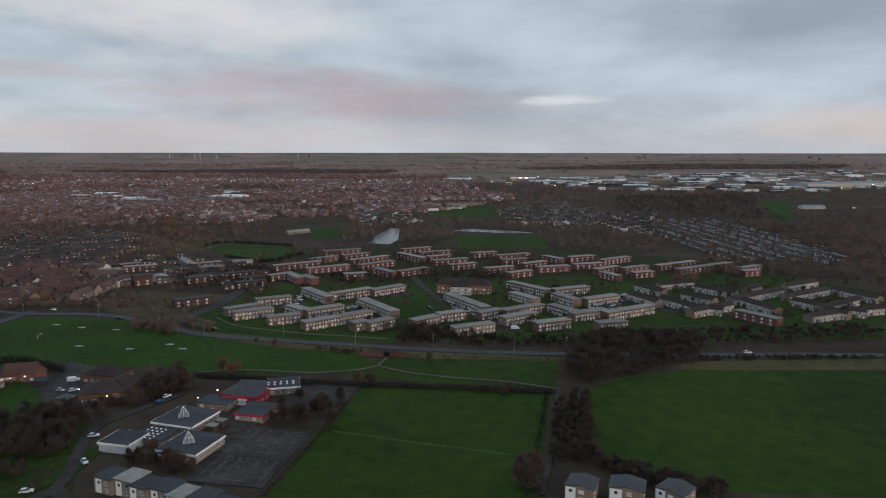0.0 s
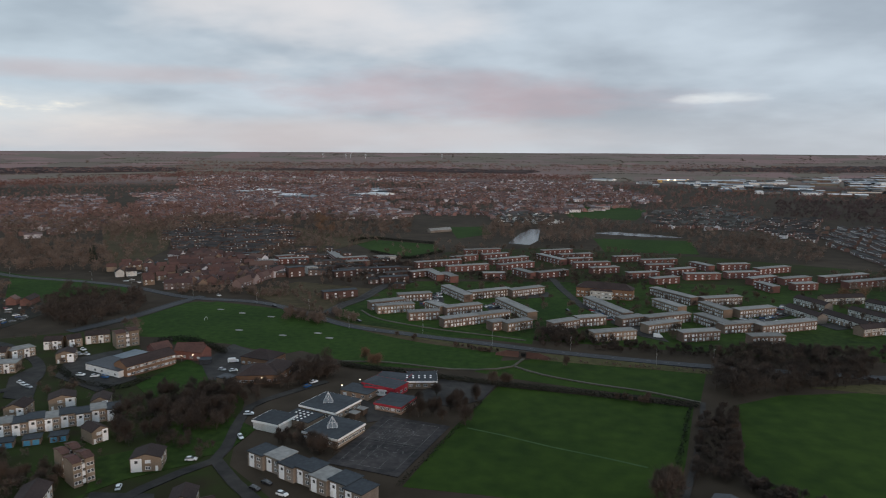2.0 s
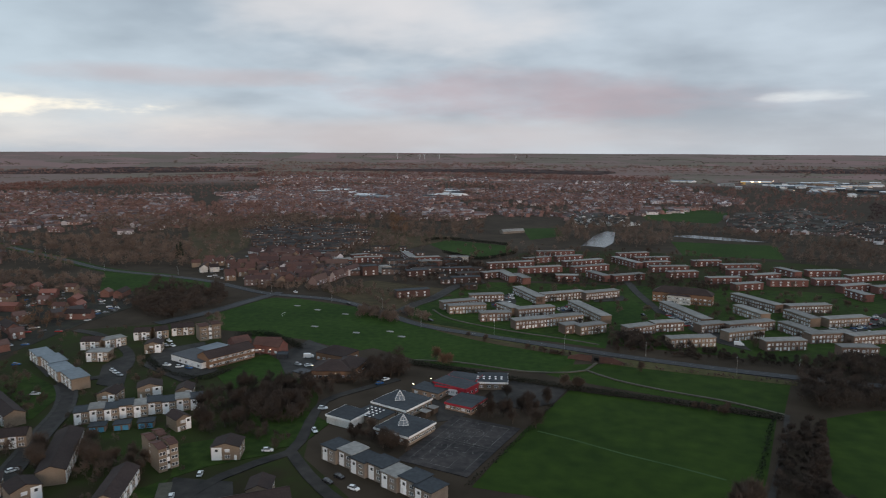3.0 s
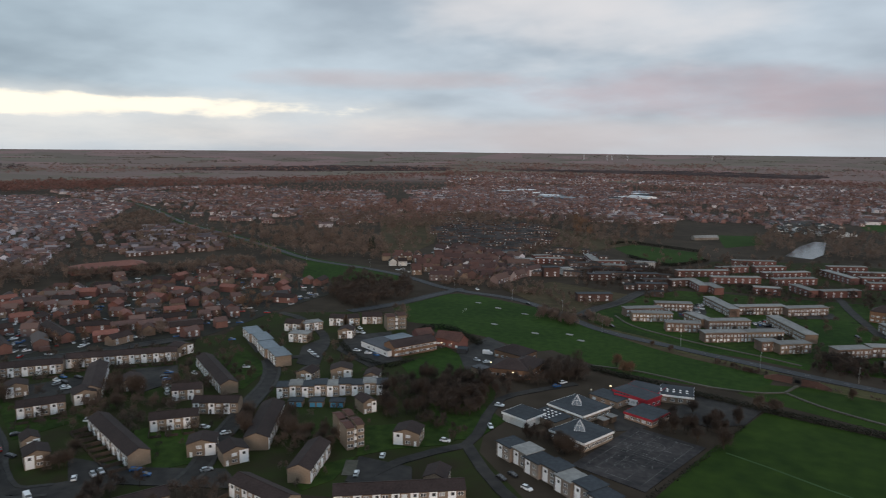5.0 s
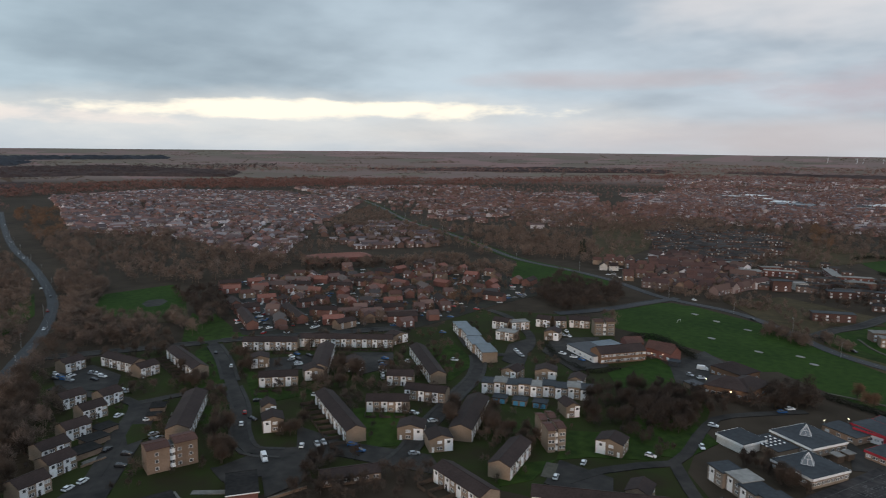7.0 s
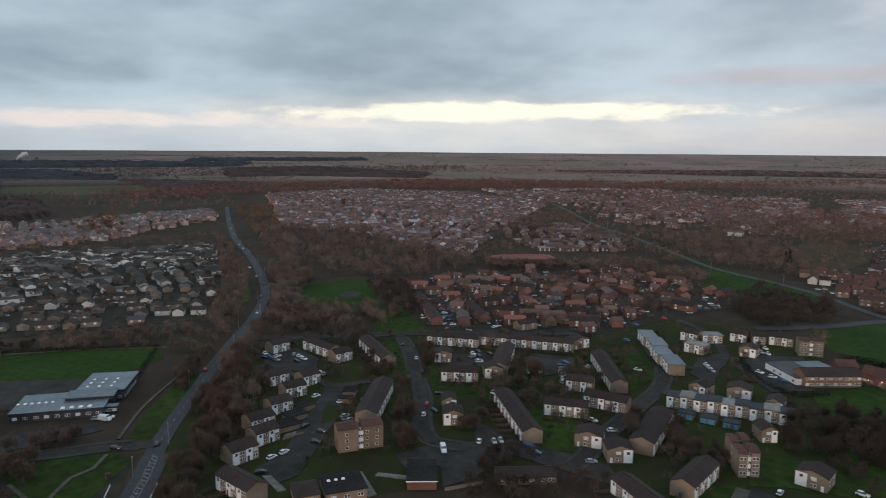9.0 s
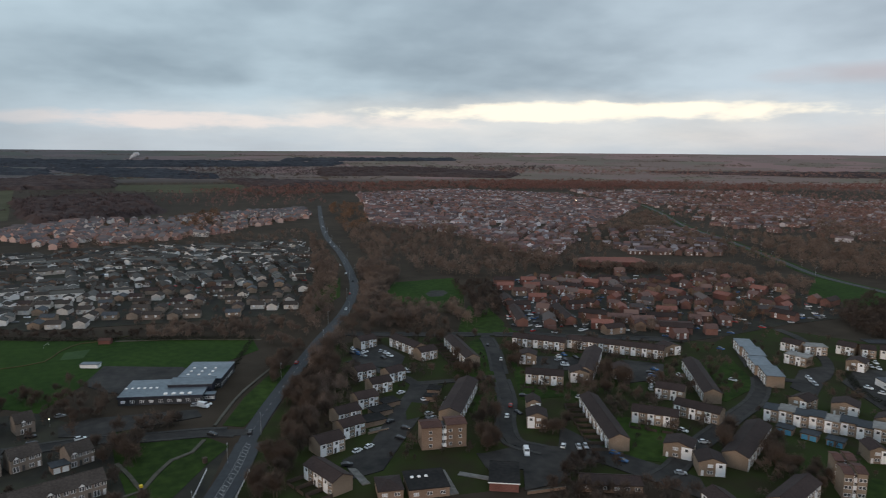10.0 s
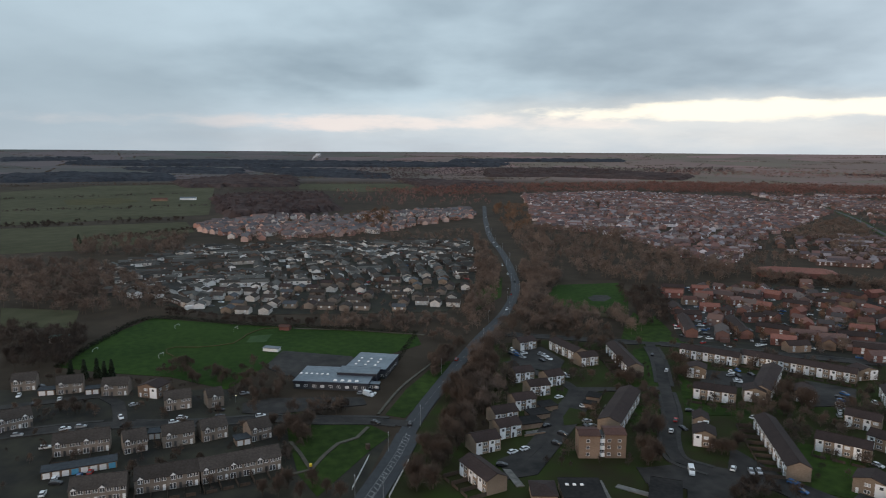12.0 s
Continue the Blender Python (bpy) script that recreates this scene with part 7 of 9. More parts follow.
flat_block(285.4, 503.8, 30, 51.5, 7.5, roof="gable", h=4.7, rise=1.9, tiles=BROWNTILE, walls=STONEBRICK, label="brick terrace with a dark pitched roof and white windows", group="pitched-roof terraces")
flat_block(267.5, 470.3, -66, 20.1, 7.5, roof="gable", h=4.7, rise=1.9, tiles=BROWNTILE, walls=BROWNBRICK, label="brick terrace with a dark pitched roof and white windows", group="pitched-roof terraces")
flat_block(321.6, 500.5, -72, 39.3, 7.5, roof="gable", h=4.7, rise=1.9, tiles=BROWNTILE, walls=STONEBRICK, label="brick terrace with a dark pitched roof and white windows", group="pitched-roof terraces")
flat_block(290.1, 469.0, 33, 54.9, 7.5, roof="gable", h=4.7, rise=1.9, tiles=BROWNTILE, walls=STONEBRICK, label="brick terrace with a dark pitched roof and white windows", group="pitched-roof terraces")
flat_block(273.5, 442.4, -54, 14.2, 7.5, roof="gable", h=4.7, rise=1.9, tiles=BROWNTILE, walls=BROWNBRICK, label="brick terrace with a dark pitched roof and white windows", group="pitched-roof terraces")
flat_block(259.0, 435.8, 23, 26.8, 7.5, roof="gable", h=4.7, rise=1.9, tiles=BROWNTILE, walls=STONEBRICK, label="brick terrace with a dark pitched roof and white windows", group="pitched-roof terraces")
flat_block(288.2, 445.3, -36, 11.4, 7.5, roof="gable", h=4.7, rise=1.9, tiles=BROWNTILE, walls=STONEBRICK, label="brick terrace with a dark pitched roof and white windows", group="pitched-roof terraces")
flat_block(255.1, 526.7, 34, 15.8, 7.5, roof="gable", h=4.7, rise=1.9, tiles=BROWNTILE, walls=BROWNBRICK, label="brick terrace with a dark pitched roof and white windows", group="pitched-roof terraces")
flat_block(301.6, 451.4, 17, 16.5, 7.5, roof="gable", h=4.7, rise=1.9, tiles=BROWNTILE, walls=STONEBRICK, label="brick terrace with a dark pitched roof and white windows", group="pitched-roof terraces")
flat_block(158.1, 488.5, -68, 31.6, 7.5, roof="gable", h=4.7, rise=1.9, tiles=BROWNTILE, walls=STONEBRICK, label="brick terrace with a dark pitched roof and white windows", group="pitched-roof terraces")
flat_block(199.5, 543.2, 20, 33.5, 7.5, roof="gable", h=4.7, rise=1.9, tiles=BROWNTILE, walls=BROWNBRICK, label="brick terrace with a dark pitched roof and white windows", group="pitched-roof terraces")
flat_block(214.9, 432.7, -58, 29.7, 7.5, tiles=FELT)
# brick flats and terraces beside the junction
flat_block(-164.5, 599.1, 27, 28.1, 7.5, walls=MAROON, tiles=DARKFELT)
flat_block(-144.5, 556.1, 27, 24.6, 7.5, walls=MAROON, tiles=DARKFELT)
flat_block(-178.8, 663.4, 21, 17.4, 7.5, walls=PALEB, tiles=FELT)
flat_block(-198.8, 629.3, 32, 21.8, 7.5, walls=FLATBRICK, tiles=FELT)
flat_block(-237.7, 568.9, 41, 14.5, 9.0, walls=MAROON, tiles=DARKFELT, h=8.4)
flat_block(-282.4, 615.7, 52, 14.0, 7.5, walls=FLATBRICK, tiles=FELT)
flat_block(-229.9, 586.2, 53, 9.5, 7.5, walls=PALEB, tiles=FELT)
flat_block(-322.2, 658.1, 33, 17.0, 7.5, walls=MAROON, tiles=DARKFELT)
flat_block(-195.0, 576.1, 37, 19.9, 7.5, walls=MAROON, tiles=DARKFELT)
flat_block(-127.5, 588.5, 43, 22.3, 7.5, walls=MAROON, tiles=FELT)
hall("care_home", 28.7, 530.9, -11, 42.0, 12, 7.4, ORANGEBRICK, BROWNTILE, "three-storey orange brick care home with a long brown hipped roof", "care home", roof="hip", rise=4.2, wins=13, win_z=1.0)
hall("care_home", 25.6, 524.2, -11, 16.0, 3.0, 6.2, PALEB, BROWNTILE, "pale rendered front bay of the care home", "care home", roof="hip", rise=1.2, wins=6)
# ---------------------------------------------------------------- farther estates
# houses and parking beside the street of the red brick estate
small_house(-408.4, 186.8, 344, 40.0, 7, 4.3, 1.9, REDORANGE, BROWNTILE, "row of red brick houses with a dark roof beside the street", "red-roofed estate houses")
small_house(-455.4, 199.4, 345, 18.3, 7, 4.3, 1.9, REDORANGE, BROWNTILE, "row of red brick houses with a dark roof beside the street", "red-roofed estate houses")
small_house(-402.5, 217.2, 346, 39.5, 7, 4.3, 1.9, REDORANGE, BROWNTILE, "row of red brick houses with a dark roof beside the street", "red-roofed estate houses")
small_house(-395.2, 236.0, 48, 19.2, 7, 4.3, 1.9, REDORANGE, BROWNTILE, "row of red brick houses with a dark roof beside the street", "red-roofed estate houses")
small_house(-381.4, 246.9, 67, 15.8, 7, 4.3, 1.9, REDORANGE, PINKTILE, "row of red brick houses with a pinkish roof by the street", "red-roofed estate houses")
small_house(-371.6, 257.5, 72, 14.8, 7, 4.3, 1.9, REDORANGE, PINKTILE, "row of red brick houses with a pinkish roof by the street", "red-roofed estate houses")
small_house(-358.8, 228.0, 93, 13.4, 7, 4.3, 1.9, BROWNBRICK, BROWNTILE, "row of red brick houses with a dark roof beside the street", "red-roofed estate houses")
small_house(-495.9, 276.0, 83, 9.4, 7, 4.3, 1.9, REDORANGE, PINKTILE, "row of red brick houses with a pinkish roof by the street", "red-roofed estate houses")
small_house(-474.6, 252.5, 97, 9.0, 7, 4.3, 1.9, REDORANGE, PINKTILE, "row of red brick houses with a pinkish roof by the street", "red-roofed estate houses")
small_house(-496.6, 306.7, 83, 10.3, 7, 4.3, 1.9, REDORANGE, PINKTILE, "row of red brick houses with a pinkish roof by the street", "red-roofed estate houses")
small_house(-472.1, 306.2, 70, 9.0, 7, 4.3, 1.9, REDORANGE, BROWNTILE, "row of red brick houses with a dark roof beside the street", "red-roofed estate houses")
small_house(-462.1, 314.4, 43, 12.0, 7, 4.3, 1.9, REDORANGE, BROWNTILE, "row of red brick houses with a dark roof beside the street", "red-roofed estate houses")
small_house(-442.8, 228.2, 119, 12.0, 7, 4.3, 1.9, REDORANGE, BROWNTILE, "row of red brick houses with a dark roof beside the street", "red-roofed estate houses")
small_house(-424.6, 239.1, 83, 12.4, 6.5, 4.3, 1.9, REDORANGE, BROWNTILE, "row of red brick houses with a dark roof beside the street", "red-roofed estate houses")
small_house(-427.0, 252.8, 22, 9.4, 7, 4.3, 1.9, REDORANGE, BROWNTILE, "row of red brick houses with a dark roof beside the street", "red-roofed estate houses")
small_house(-432.6, 323.5, 83, 9.8, 8, 4.3, 1.9, REDORANGE, PINKTILE, "row of red brick houses with a pinkish roof by the street", "red-roofed estate houses")
small_house(-337.1, 259.4, 83, 9.0, 7, 4.3, 1.9, REDORANGE, PINKTILE, "row of red brick houses with a pinkish roof by the street", "red-roofed estate houses")
estate([(-534, 218), (-535, 264), (-369, 200), (-384, 173)], 75, 10.5, 23, 21, (7.4, 6.8, 4.3, 1.9), [REDORANGE, REDBRICK, REDORANGE, BROWNBRICK], [PINKTILE, REDCLAY, BROWNTILE, REDTILE], "red brick houses with a weathered red-brown tiled roof", "red-roofed estate houses", limit=14, skip=0.42, stretch=(1.0, 1.7, 2.4, 1.3))
estate([(-535, 269), (-531, 346), (-422, 284), (-403, 222)], 40, 10.5, 23, 22, (7.4, 6.8, 4.3, 1.9), [REDORANGE, REDBRICK, REDORANGE, BROWNBRICK], [PINKTILE, REDCLAY, BROWNTILE, REDTILE], "red brick houses with a weathered red-brown tiled roof", "red-roofed estate houses", limit=16, skip=0.42, stretch=(1.0, 1.7, 2.4, 1.3))
estate([(-531, 346), (-506, 420), (-408, 362), (-419, 287)], 100, 10.5, 23, 23, (7.4, 6.8, 4.3, 1.9), [REDORANGE, REDBRICK, REDORANGE, BROWNBRICK], [PINKTILE, REDCLAY, BROWNTILE, REDTILE], "red brick houses with a weathered red-brown tiled roof", "red-roofed estate houses", limit=16, skip=0.42, stretch=(1.0, 1.7, 2.4, 1.3))
estate([(-503, 419), (-385, 439), (-352, 405), (-347, 352), (-405, 355)], 20, 10.5, 23, 24, (7.4, 6.8, 4.3, 1.9), [REDORANGE, REDBRICK, REDORANGE, BROWNBRICK], [PINKTILE, REDCLAY, BROWNTILE, REDTILE], "red brick houses with a weathered red-brown tiled roof", "red-roofed estate houses", limit=13, skip=0.42, stretch=(1.0, 1.7, 2.4, 1.3))
estate([(-400, 221), (-416, 285), (-402, 356), (-340, 301), (-331, 256), (-359, 208)], 62, 10.5, 23, 25, (7.4, 6.8, 4.3, 1.9), [REDORANGE, REDBRICK, REDORANGE, BROWNBRICK], [PINKTILE, REDCLAY, BROWNTILE, REDTILE], "red brick houses with a weathered red-brown tiled roof", "red-roofed estate houses", limit=21, skip=0.42, stretch=(1.0, 1.7, 2.4, 1.3))
estate([(-535, -131), (-564, -57), (-583, 76), (-524, 68), (-469, 41), (-467, -17), (-467, -112)], 80, 12.5, 20, 8, (10.0, 7.0, 3.4, 1.5), [PALEB, STONEBRICK, BUFF, STONEBRICK], [GREYTILE, BROWNTILE, SLATE, GREYTILE], "low grey-roofed house with pale gables", "pale estate houses", limit=55)
estate([(-413, 559), (-419, 633), (-374, 657), (-294, 610), (-259, 542), (-293, 502), (-361, 502)], 40, 10.5, 17, 10, (8.2, 6.8, 4.6, 2.5), [BUFF, PALEB, BROWNBRICK, FLATBRICK], [REDTILE, BROWNTILE, REDTILE], "tan house with a steep red-brown roof", "tan steep-roofed houses", limit=55)
far_houses([(-658, -262), (-782, -219), (-816, -119), (-835, 102), (-586, 77), (-567, -57), (-539, -132), (-474, -121), (-497, -153), (-539, -216)], 10, 16, 34, PALEMIX, GREYMIX, "estate of low grey-roofed houses with pale gables", size=(10, 7.0, 3.7, 1.5))
far_houses([(-998, -266), (-1146, -201), (-1145, -74), (-1238, 61), (-1273, 157), (-1123, 146), (-950, 15), (-889, -44), (-828, -186)], 12, 18, 35, BRICKMIX, NEWROOF, "new orange-red brick estate", size=(9, 8, 5.2, 3))
far_houses([(-534, 218), (-542, 317), (-508, 422), (-385, 439), (-352, 405), (-347, 352), (-337, 299), (-331, 256), (-364, 227), (-357, 207), (-384, 173)], 11.5, 22, 36, WALLMIX, ROOFMIX, "red-roofed houses of the brick estate", skip=0.8)
far_houses([(-522, 810), (-402, 912), (-314, 726), (-392, 653)], 9.2, 22, 21, DARKWALL, DARKMIX, "dense dark terraces with pale windows", way=-2, skip=0.2, size=(9, 7, 5.4, 1.2), patch=150)
far_houses([(-580, 943), (-397, 940), (-314, 786), (-333, 669), (-416, 670)], 9.2, 24, 22, DARKWALL, DARKMIX, "dark brick flats in rows between trees", way=8, skip=0.25, size=(9, 7, 6.0, 0.8), patch=150)
far_houses([(364, 1080), (458, 1096), (460, 832), (448, 709), (398, 656), (302, 685), (292, 851)], 8.9, 21, 23, DARKWALL, DARKMIX, "dark terraces with white fronts in rows on a hillside", way=-89, patch=900, skip=0.16, size=(9, 6.5, 4.6, 1.1))
far_houses([(261, 1082), (328, 1197), (397, 1196), (302, 910), (273, 910)], 9, 22, 123, WALLMIX, DARKMIX, "white-fronted terraces among trees", way=-29, patch=900, skip=0.25)
far_houses([(126, 1256), (290, 1459), (308, 1197), (254, 1016), (121, 1033)], 10, 20, 24, WALLMIX, GREYMIX, "far pale flats and houses")
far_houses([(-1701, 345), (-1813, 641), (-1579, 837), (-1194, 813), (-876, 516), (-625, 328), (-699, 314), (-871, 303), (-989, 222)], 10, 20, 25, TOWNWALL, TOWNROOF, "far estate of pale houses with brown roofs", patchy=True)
far_houses([(-1722, 948), (-1609, 1434), (-1099, 1469), (-633, 920), (-660, 751), (-790, 703), (-1163, 805)], 11, 22, 26, DARKTOWN, TOWNROOF, "far red-brown housing estate", skip=0.45, patchy=True)
far_houses([(-845, 497), (-840, 633), (-706, 628), (-590, 508), (-641, 404)], 11, 22, 27, DARKWALL, TOWNROOF, "far brown housing estate", skip=0.3)
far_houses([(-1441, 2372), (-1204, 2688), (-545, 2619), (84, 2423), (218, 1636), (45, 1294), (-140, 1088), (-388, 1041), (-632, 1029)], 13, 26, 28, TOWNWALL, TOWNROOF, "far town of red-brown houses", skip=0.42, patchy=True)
far_houses([(-162, 1260), (-37, 1203), (-15, 1060), (-98, 1021)], 11, 20, 29, PALEMIX, GREYMIX, "far pale terraces by the lake")
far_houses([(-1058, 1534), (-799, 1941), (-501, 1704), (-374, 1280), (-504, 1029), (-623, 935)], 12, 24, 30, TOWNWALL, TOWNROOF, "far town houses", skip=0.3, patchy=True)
far_houses([(-368, 704), (-253, 721), (-158, 666), (-127, 531), (-167, 532), (-219, 579), (-265, 556)], 9.2, 24, 31, DARKWALL, DARKMIX, "dark brick terraces among trees", skip=0.35, way=20, size=(9, 7, 5.4, 0.9))
far_houses([(-400, 644), (-383, 670), (-300, 642), (-254, 568), (-258, 513), (-290, 503), (-309, 494)], 10.5, 17, 32, WALLMIX, REDROOF, "tan steep-roofed houses", size=(9.5, 8, 5, 3.2))
sheds([(84, 2423), (519, 2624), (1168, 2899), (1867, 2801), (1315, 1965), (955, 1803), (640, 1760), (403, 2034)], 185, 41)
sheds([(-877, 1733), (-496, 1869), (-383, 1533), (-723, 1472)], 14, 42, "pale town-centre building with a flat roof")
hall("warehouse", -449, 1614, -20, 56, 36, 8, RENDER, PALEROOF, "large white sports hall in the far town", "warehouse", roof="gable", rise=2.5)
hall("warehouse", 111, 2600, -26, 99, 40, 9, RENDER, METALROOF, "long white warehouse with pale roof", "warehouse", roof="gable", rise=2.5)
hall("warehouse", 345, 2510, -2, 91, 50, 12, AMBERLIT, PALEROOF, "large warehouse with amber light painted on its walls, pale roof", "warehouse", roof="gable", rise=2.5)
hall("warehouse", 1215, 2039, 16, 290, 80, 16, STEEL, METALROOF, "very large grey factory with a pale roof", "warehouse", roof="gable", rise=2.5)
hall("warehouse", 735, 1306, -1, 43, 20, 5, PALEB, METALROOF, "white-roofed depot on the slope", "warehouse", roof="gable", rise=2.5)
hall("warehouse", -175, 927, 46, 35, 9, 3, STONEBRICK, FELT, "white pavilion by the pond", "warehouse", roof="gable", rise=2.5)
hall("school", -585, 368, 71, 65, 24, 4.5, REDBRICK, REDCLAY, "long low brick school with red tiled roof", "school", roof="hip", rise=3.5)
hall("warehouse", -1268, 2201, 30, 60, 30, 8, RENDER, METALROOF, "long white warehouse with pale roof", "warehouse", roof="gable", rise=2.5)
hall("warehouse", -1495, -466, 91, 32, 10, 4, BROWNBRICK, REDTILE, "low brick farm building with a red roof", "warehouse", roof="gable", rise=2.5)
hall("warehouse", -1528, -417, 91, 33, 9, 4, RENDER, METALROOF, "low farm shed with a pale roof", "warehouse", roof="gable", rise=2.5)
hall("warehouse", -3955, -346, 99, 140, 30, 8, RENDER, METALROOF, "white works on the far hillside", "warehouse", roof="gable", rise=2.5)
# ---------------------------------------------------------------- trees
tree_patch([(-309, 28), (-378, 52), (-351, 57), (-308, 46), (-271, 44), (-242, 22), (-256, 15)], 38, 7, 12, "brown", 101)
tree_patch([(-248, 91), (-254, 116), (-234, 111), (-224, 86)], 9, 6, 10, "brown", 102)
tree_patch([(-345, 150), (-345, 158), (-302, 138), (-302, 133)], 4, 6, 9, "brown", 103)
tree_patch([(-284, 171), (-279, 174), (-261, 165), (-261, 160)], 4, 5, 7, "brown", 104)
tree_patch([(-338, 114), (-337, 130), (-303, 116), (-304, 104)], 6, 6, 9, "brown", 105)
tree_patch([(-283, -50), (-279, -35), (-262, -32), (-247, -40)], 7, 5, 8, "brown", 106)
tree_patch([(-213, -44), (-224, -33), (-215, -17), (-204, -13), (-206, -38)], 8, 5, 8, "brown", 107)
tree_patch([(-283, -138), (-288, -124), (-297, -126), (-298, -140)], 6, 4, 6, "brown", 108)
tree_patch([(-333, -98), (-345, -82), (-324, -74), (-317, -91)], 7, 4, 7, "brown", 109)
tree_patch([(-238, 116), (-242, 133), (-229, 126), (-230, 114)], 4, 5, 8, "brown", 110)
tree_patch([(-234, 8), (-248, 19), (-229, 21), (-209, 14), (-209, 5)], 16, 6, 10, "brown", 111)
tree_patch([(-206, 107), (-209, 122), (-201, 124), (-196, 103)], 4, 5, 8, "grey", 112)
tree_patch([(-169, 217), (-185, 251), (-173, 276), (-156, 285), (-142, 283), (-135, 246), (-153, 226)], 26, 7, 10, "grey", 113)
tree_patch([(-211, 184), (-200, 201), (-180, 183), (-193, 170)], 10, 6, 10, "brown", 114)
tree_patch([(-184, 190), (-173, 200), (-161, 182), (-170, 177)], 7, 5, 6.5, "brown", 115)
tree_patch([(-296, 183), (-293, 193), (-269, 181), (-267, 167)], 7, 6, 10, "brown", 116)
tree_patch([(-104, 236), (-91, 246), (-79, 232), (-87, 219)], 10, 5, 8, "brown", 117)
tree_patch([(-165, 255), (-162, 281), (-145, 285), (-130, 274), (-134, 244), (-159, 245)], 22, 6, 9, "grey", 118)
tree_patch([(-124, 295), (-125, 311), (-117, 326), (-109, 303), (-119, 288)], 12, 6, 9, "grey", 119)
tree_patch([(-64, 267), (-64, 292), (-44, 310), (-35, 288), (-38, 263), (-51, 261)], 20, 6, 9, "grey", 120)
tree_patch([(24, 209), (29, 223), (38, 222), (36, 207)], 6, 8, 12, "brown", 121)
tree_patch([(23, 308), (39, 308), (38, 301), (24, 301)], 9, 3.5, 5, "brown", 122)
tree_patch([(-106, 340), (-97, 340), (-95, 331), (-102, 331)], 3, 7, 10, "red", 123)
tree_patch([(-35, 313), (-26, 317), (-26, 309), (-34, 308)], 3, 6, 8, "brown", 124)
tree_patch([(-111, 241), (-99, 236), (-86, 231), (-90, 226), (-108, 233)], 8, 4, 6, "grey", 125)
tree_patch([(-107, 399), (-84, 389), (-83, 382), (-100, 387)], 4, 3, 4, "brown", 126)
tree_patch([(-1, 353), (5, 353), (5, 348), (-0, 348)], 2, 5, 6, "brown", 127)
# conifers
conifer(-334.9, -145.5, 10)
conifer(-336.2, -140.2, 10)
conifer(-334.3, -136.1, 9)
conifer(-334.1, -132.6, 10)
conifer(-341.4, -154.7, 8)
conifer(-466.9, 608.8, 16)
conifer(-465.4, 601.5, 14)
conifer(-786.5, -334.9, 16, 0.4)
# woods and thickets
wood([(78, 378), (108, 395), (163, 388), (141, 345), (99, 328), (68, 315)], 237, 8, GREYTWIG, "dark thicket of bare trees beside the road", 301, slivers=239, width=0.127)
wood([(58, 297), (74, 300), (63, 245), (62, 233), (43, 227)], 137, 4.5, GREYTWIG, "dark bushes along a field track", 302, slivers=239, width=0.127)
wood([(58, 233), (69, 228), (99, 210), (92, 202), (62, 218)], 112, 4.5, GREYTWIG, "dark bushes behind the houses", 303, slivers=239, width=0.127)
wood([(-19, 395), (-13, 408), (81, 396), (78, 379), (30, 382), (-12, 383)], 137, 3.8, GREYTWIG, "dark scrub along the road", 304, slivers=239, width=0.127)
wood([(80, 390), (115, 408), (288, 416), (268, 386), (160, 380)], 212, 5, GREYTWIG, "dark scrub below the terraces", 305, slivers=239, width=0.127)
wood([(-63, 378), (-37, 370), (-36, 366), (-62, 373)], 25, 2.5, TWIG, "low scrub along the verge", 306, slivers=239, width=0.127)
wood([(-632, 1029), (-515, 1043), (-407, 1092), (-241, 1064), (-203, 859), (-322, 861), (-381, 921), (-580, 943)], 325, 11, MIDTWIG, "belt of tall bare trees across the town", 307, slivers=138, width=0.294)
wood([(-406, 1066), (-380, 1091), (-292, 834), (-312, 835)], 17, 15, REDTWIG, "russet bare trees", 308, slivers=184, width=0.245)
wood([(-127, 984), (-87, 1087), (28, 1059), (30, 856), (-32, 820), (-48, 1020), (-73, 831), (-101, 831)], 137, 12, MIDTWIG, "bare trees round the pond", 309, slivers=156, width=0.245)
wood([(136, 854), (221, 911), (283, 825), (246, 733), (150, 743)], 137, 9, MIDTWIG, "bare trees behind the terraces", 310, slivers=138, width=0.245)
wood([(435, 1595), (805, 1691), (637, 1311), (540, 1011), (422, 1154), (340, 1242)], 650, 10, FARGREY, "dark woodland on a far slope", 311, slivers=64, width=0.49)
wood([(624, 1172), (863, 1282), (549, 810), (506, 876)], 325, 10, MIDTWIG, "bare woodland on a far slope", 312, slivers=64, width=0.441)
wood([(-7, 1151), (121, 1033), (239, 957), (263, 852), (177, 882), (34, 960)], 187, 9, MIDTWIG, "bare trees along the far lake", 313, slivers=73, width=0.343)
wood([(284, 1198), (417, 1288), (299, 851), (255, 825), (236, 943)], 75, 9, MIDTWIG, "bare trees among far terraces", 314, slivers=73, width=0.343)
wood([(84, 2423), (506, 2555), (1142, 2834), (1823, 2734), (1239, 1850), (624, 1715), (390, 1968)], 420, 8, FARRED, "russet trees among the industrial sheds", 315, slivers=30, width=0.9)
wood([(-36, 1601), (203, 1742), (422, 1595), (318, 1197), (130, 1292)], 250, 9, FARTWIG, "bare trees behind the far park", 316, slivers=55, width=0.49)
wood([(-18, 398), (-13, 421), (15, 415), (29, 394)], 56, 6, GREYTWIG, "dark thicket below the brick terraces", 317, slivers=239, width=0.127)
wood([(-44, 445), (-39, 455), (-21, 439), (-24, 421), (-40, 425)], 8, 5, GREYTWIG, "dark bushes in front of a terrace", 318, slivers=239, width=0.127)
wood([(-152, 511), (-121, 565), (60, 587), (164, 572), (126, 436), (49, 409), (-83, 418)], 120, 6, TWIG, "small bare trees between the brick terraces", 319, slivers=239, width=0.127)
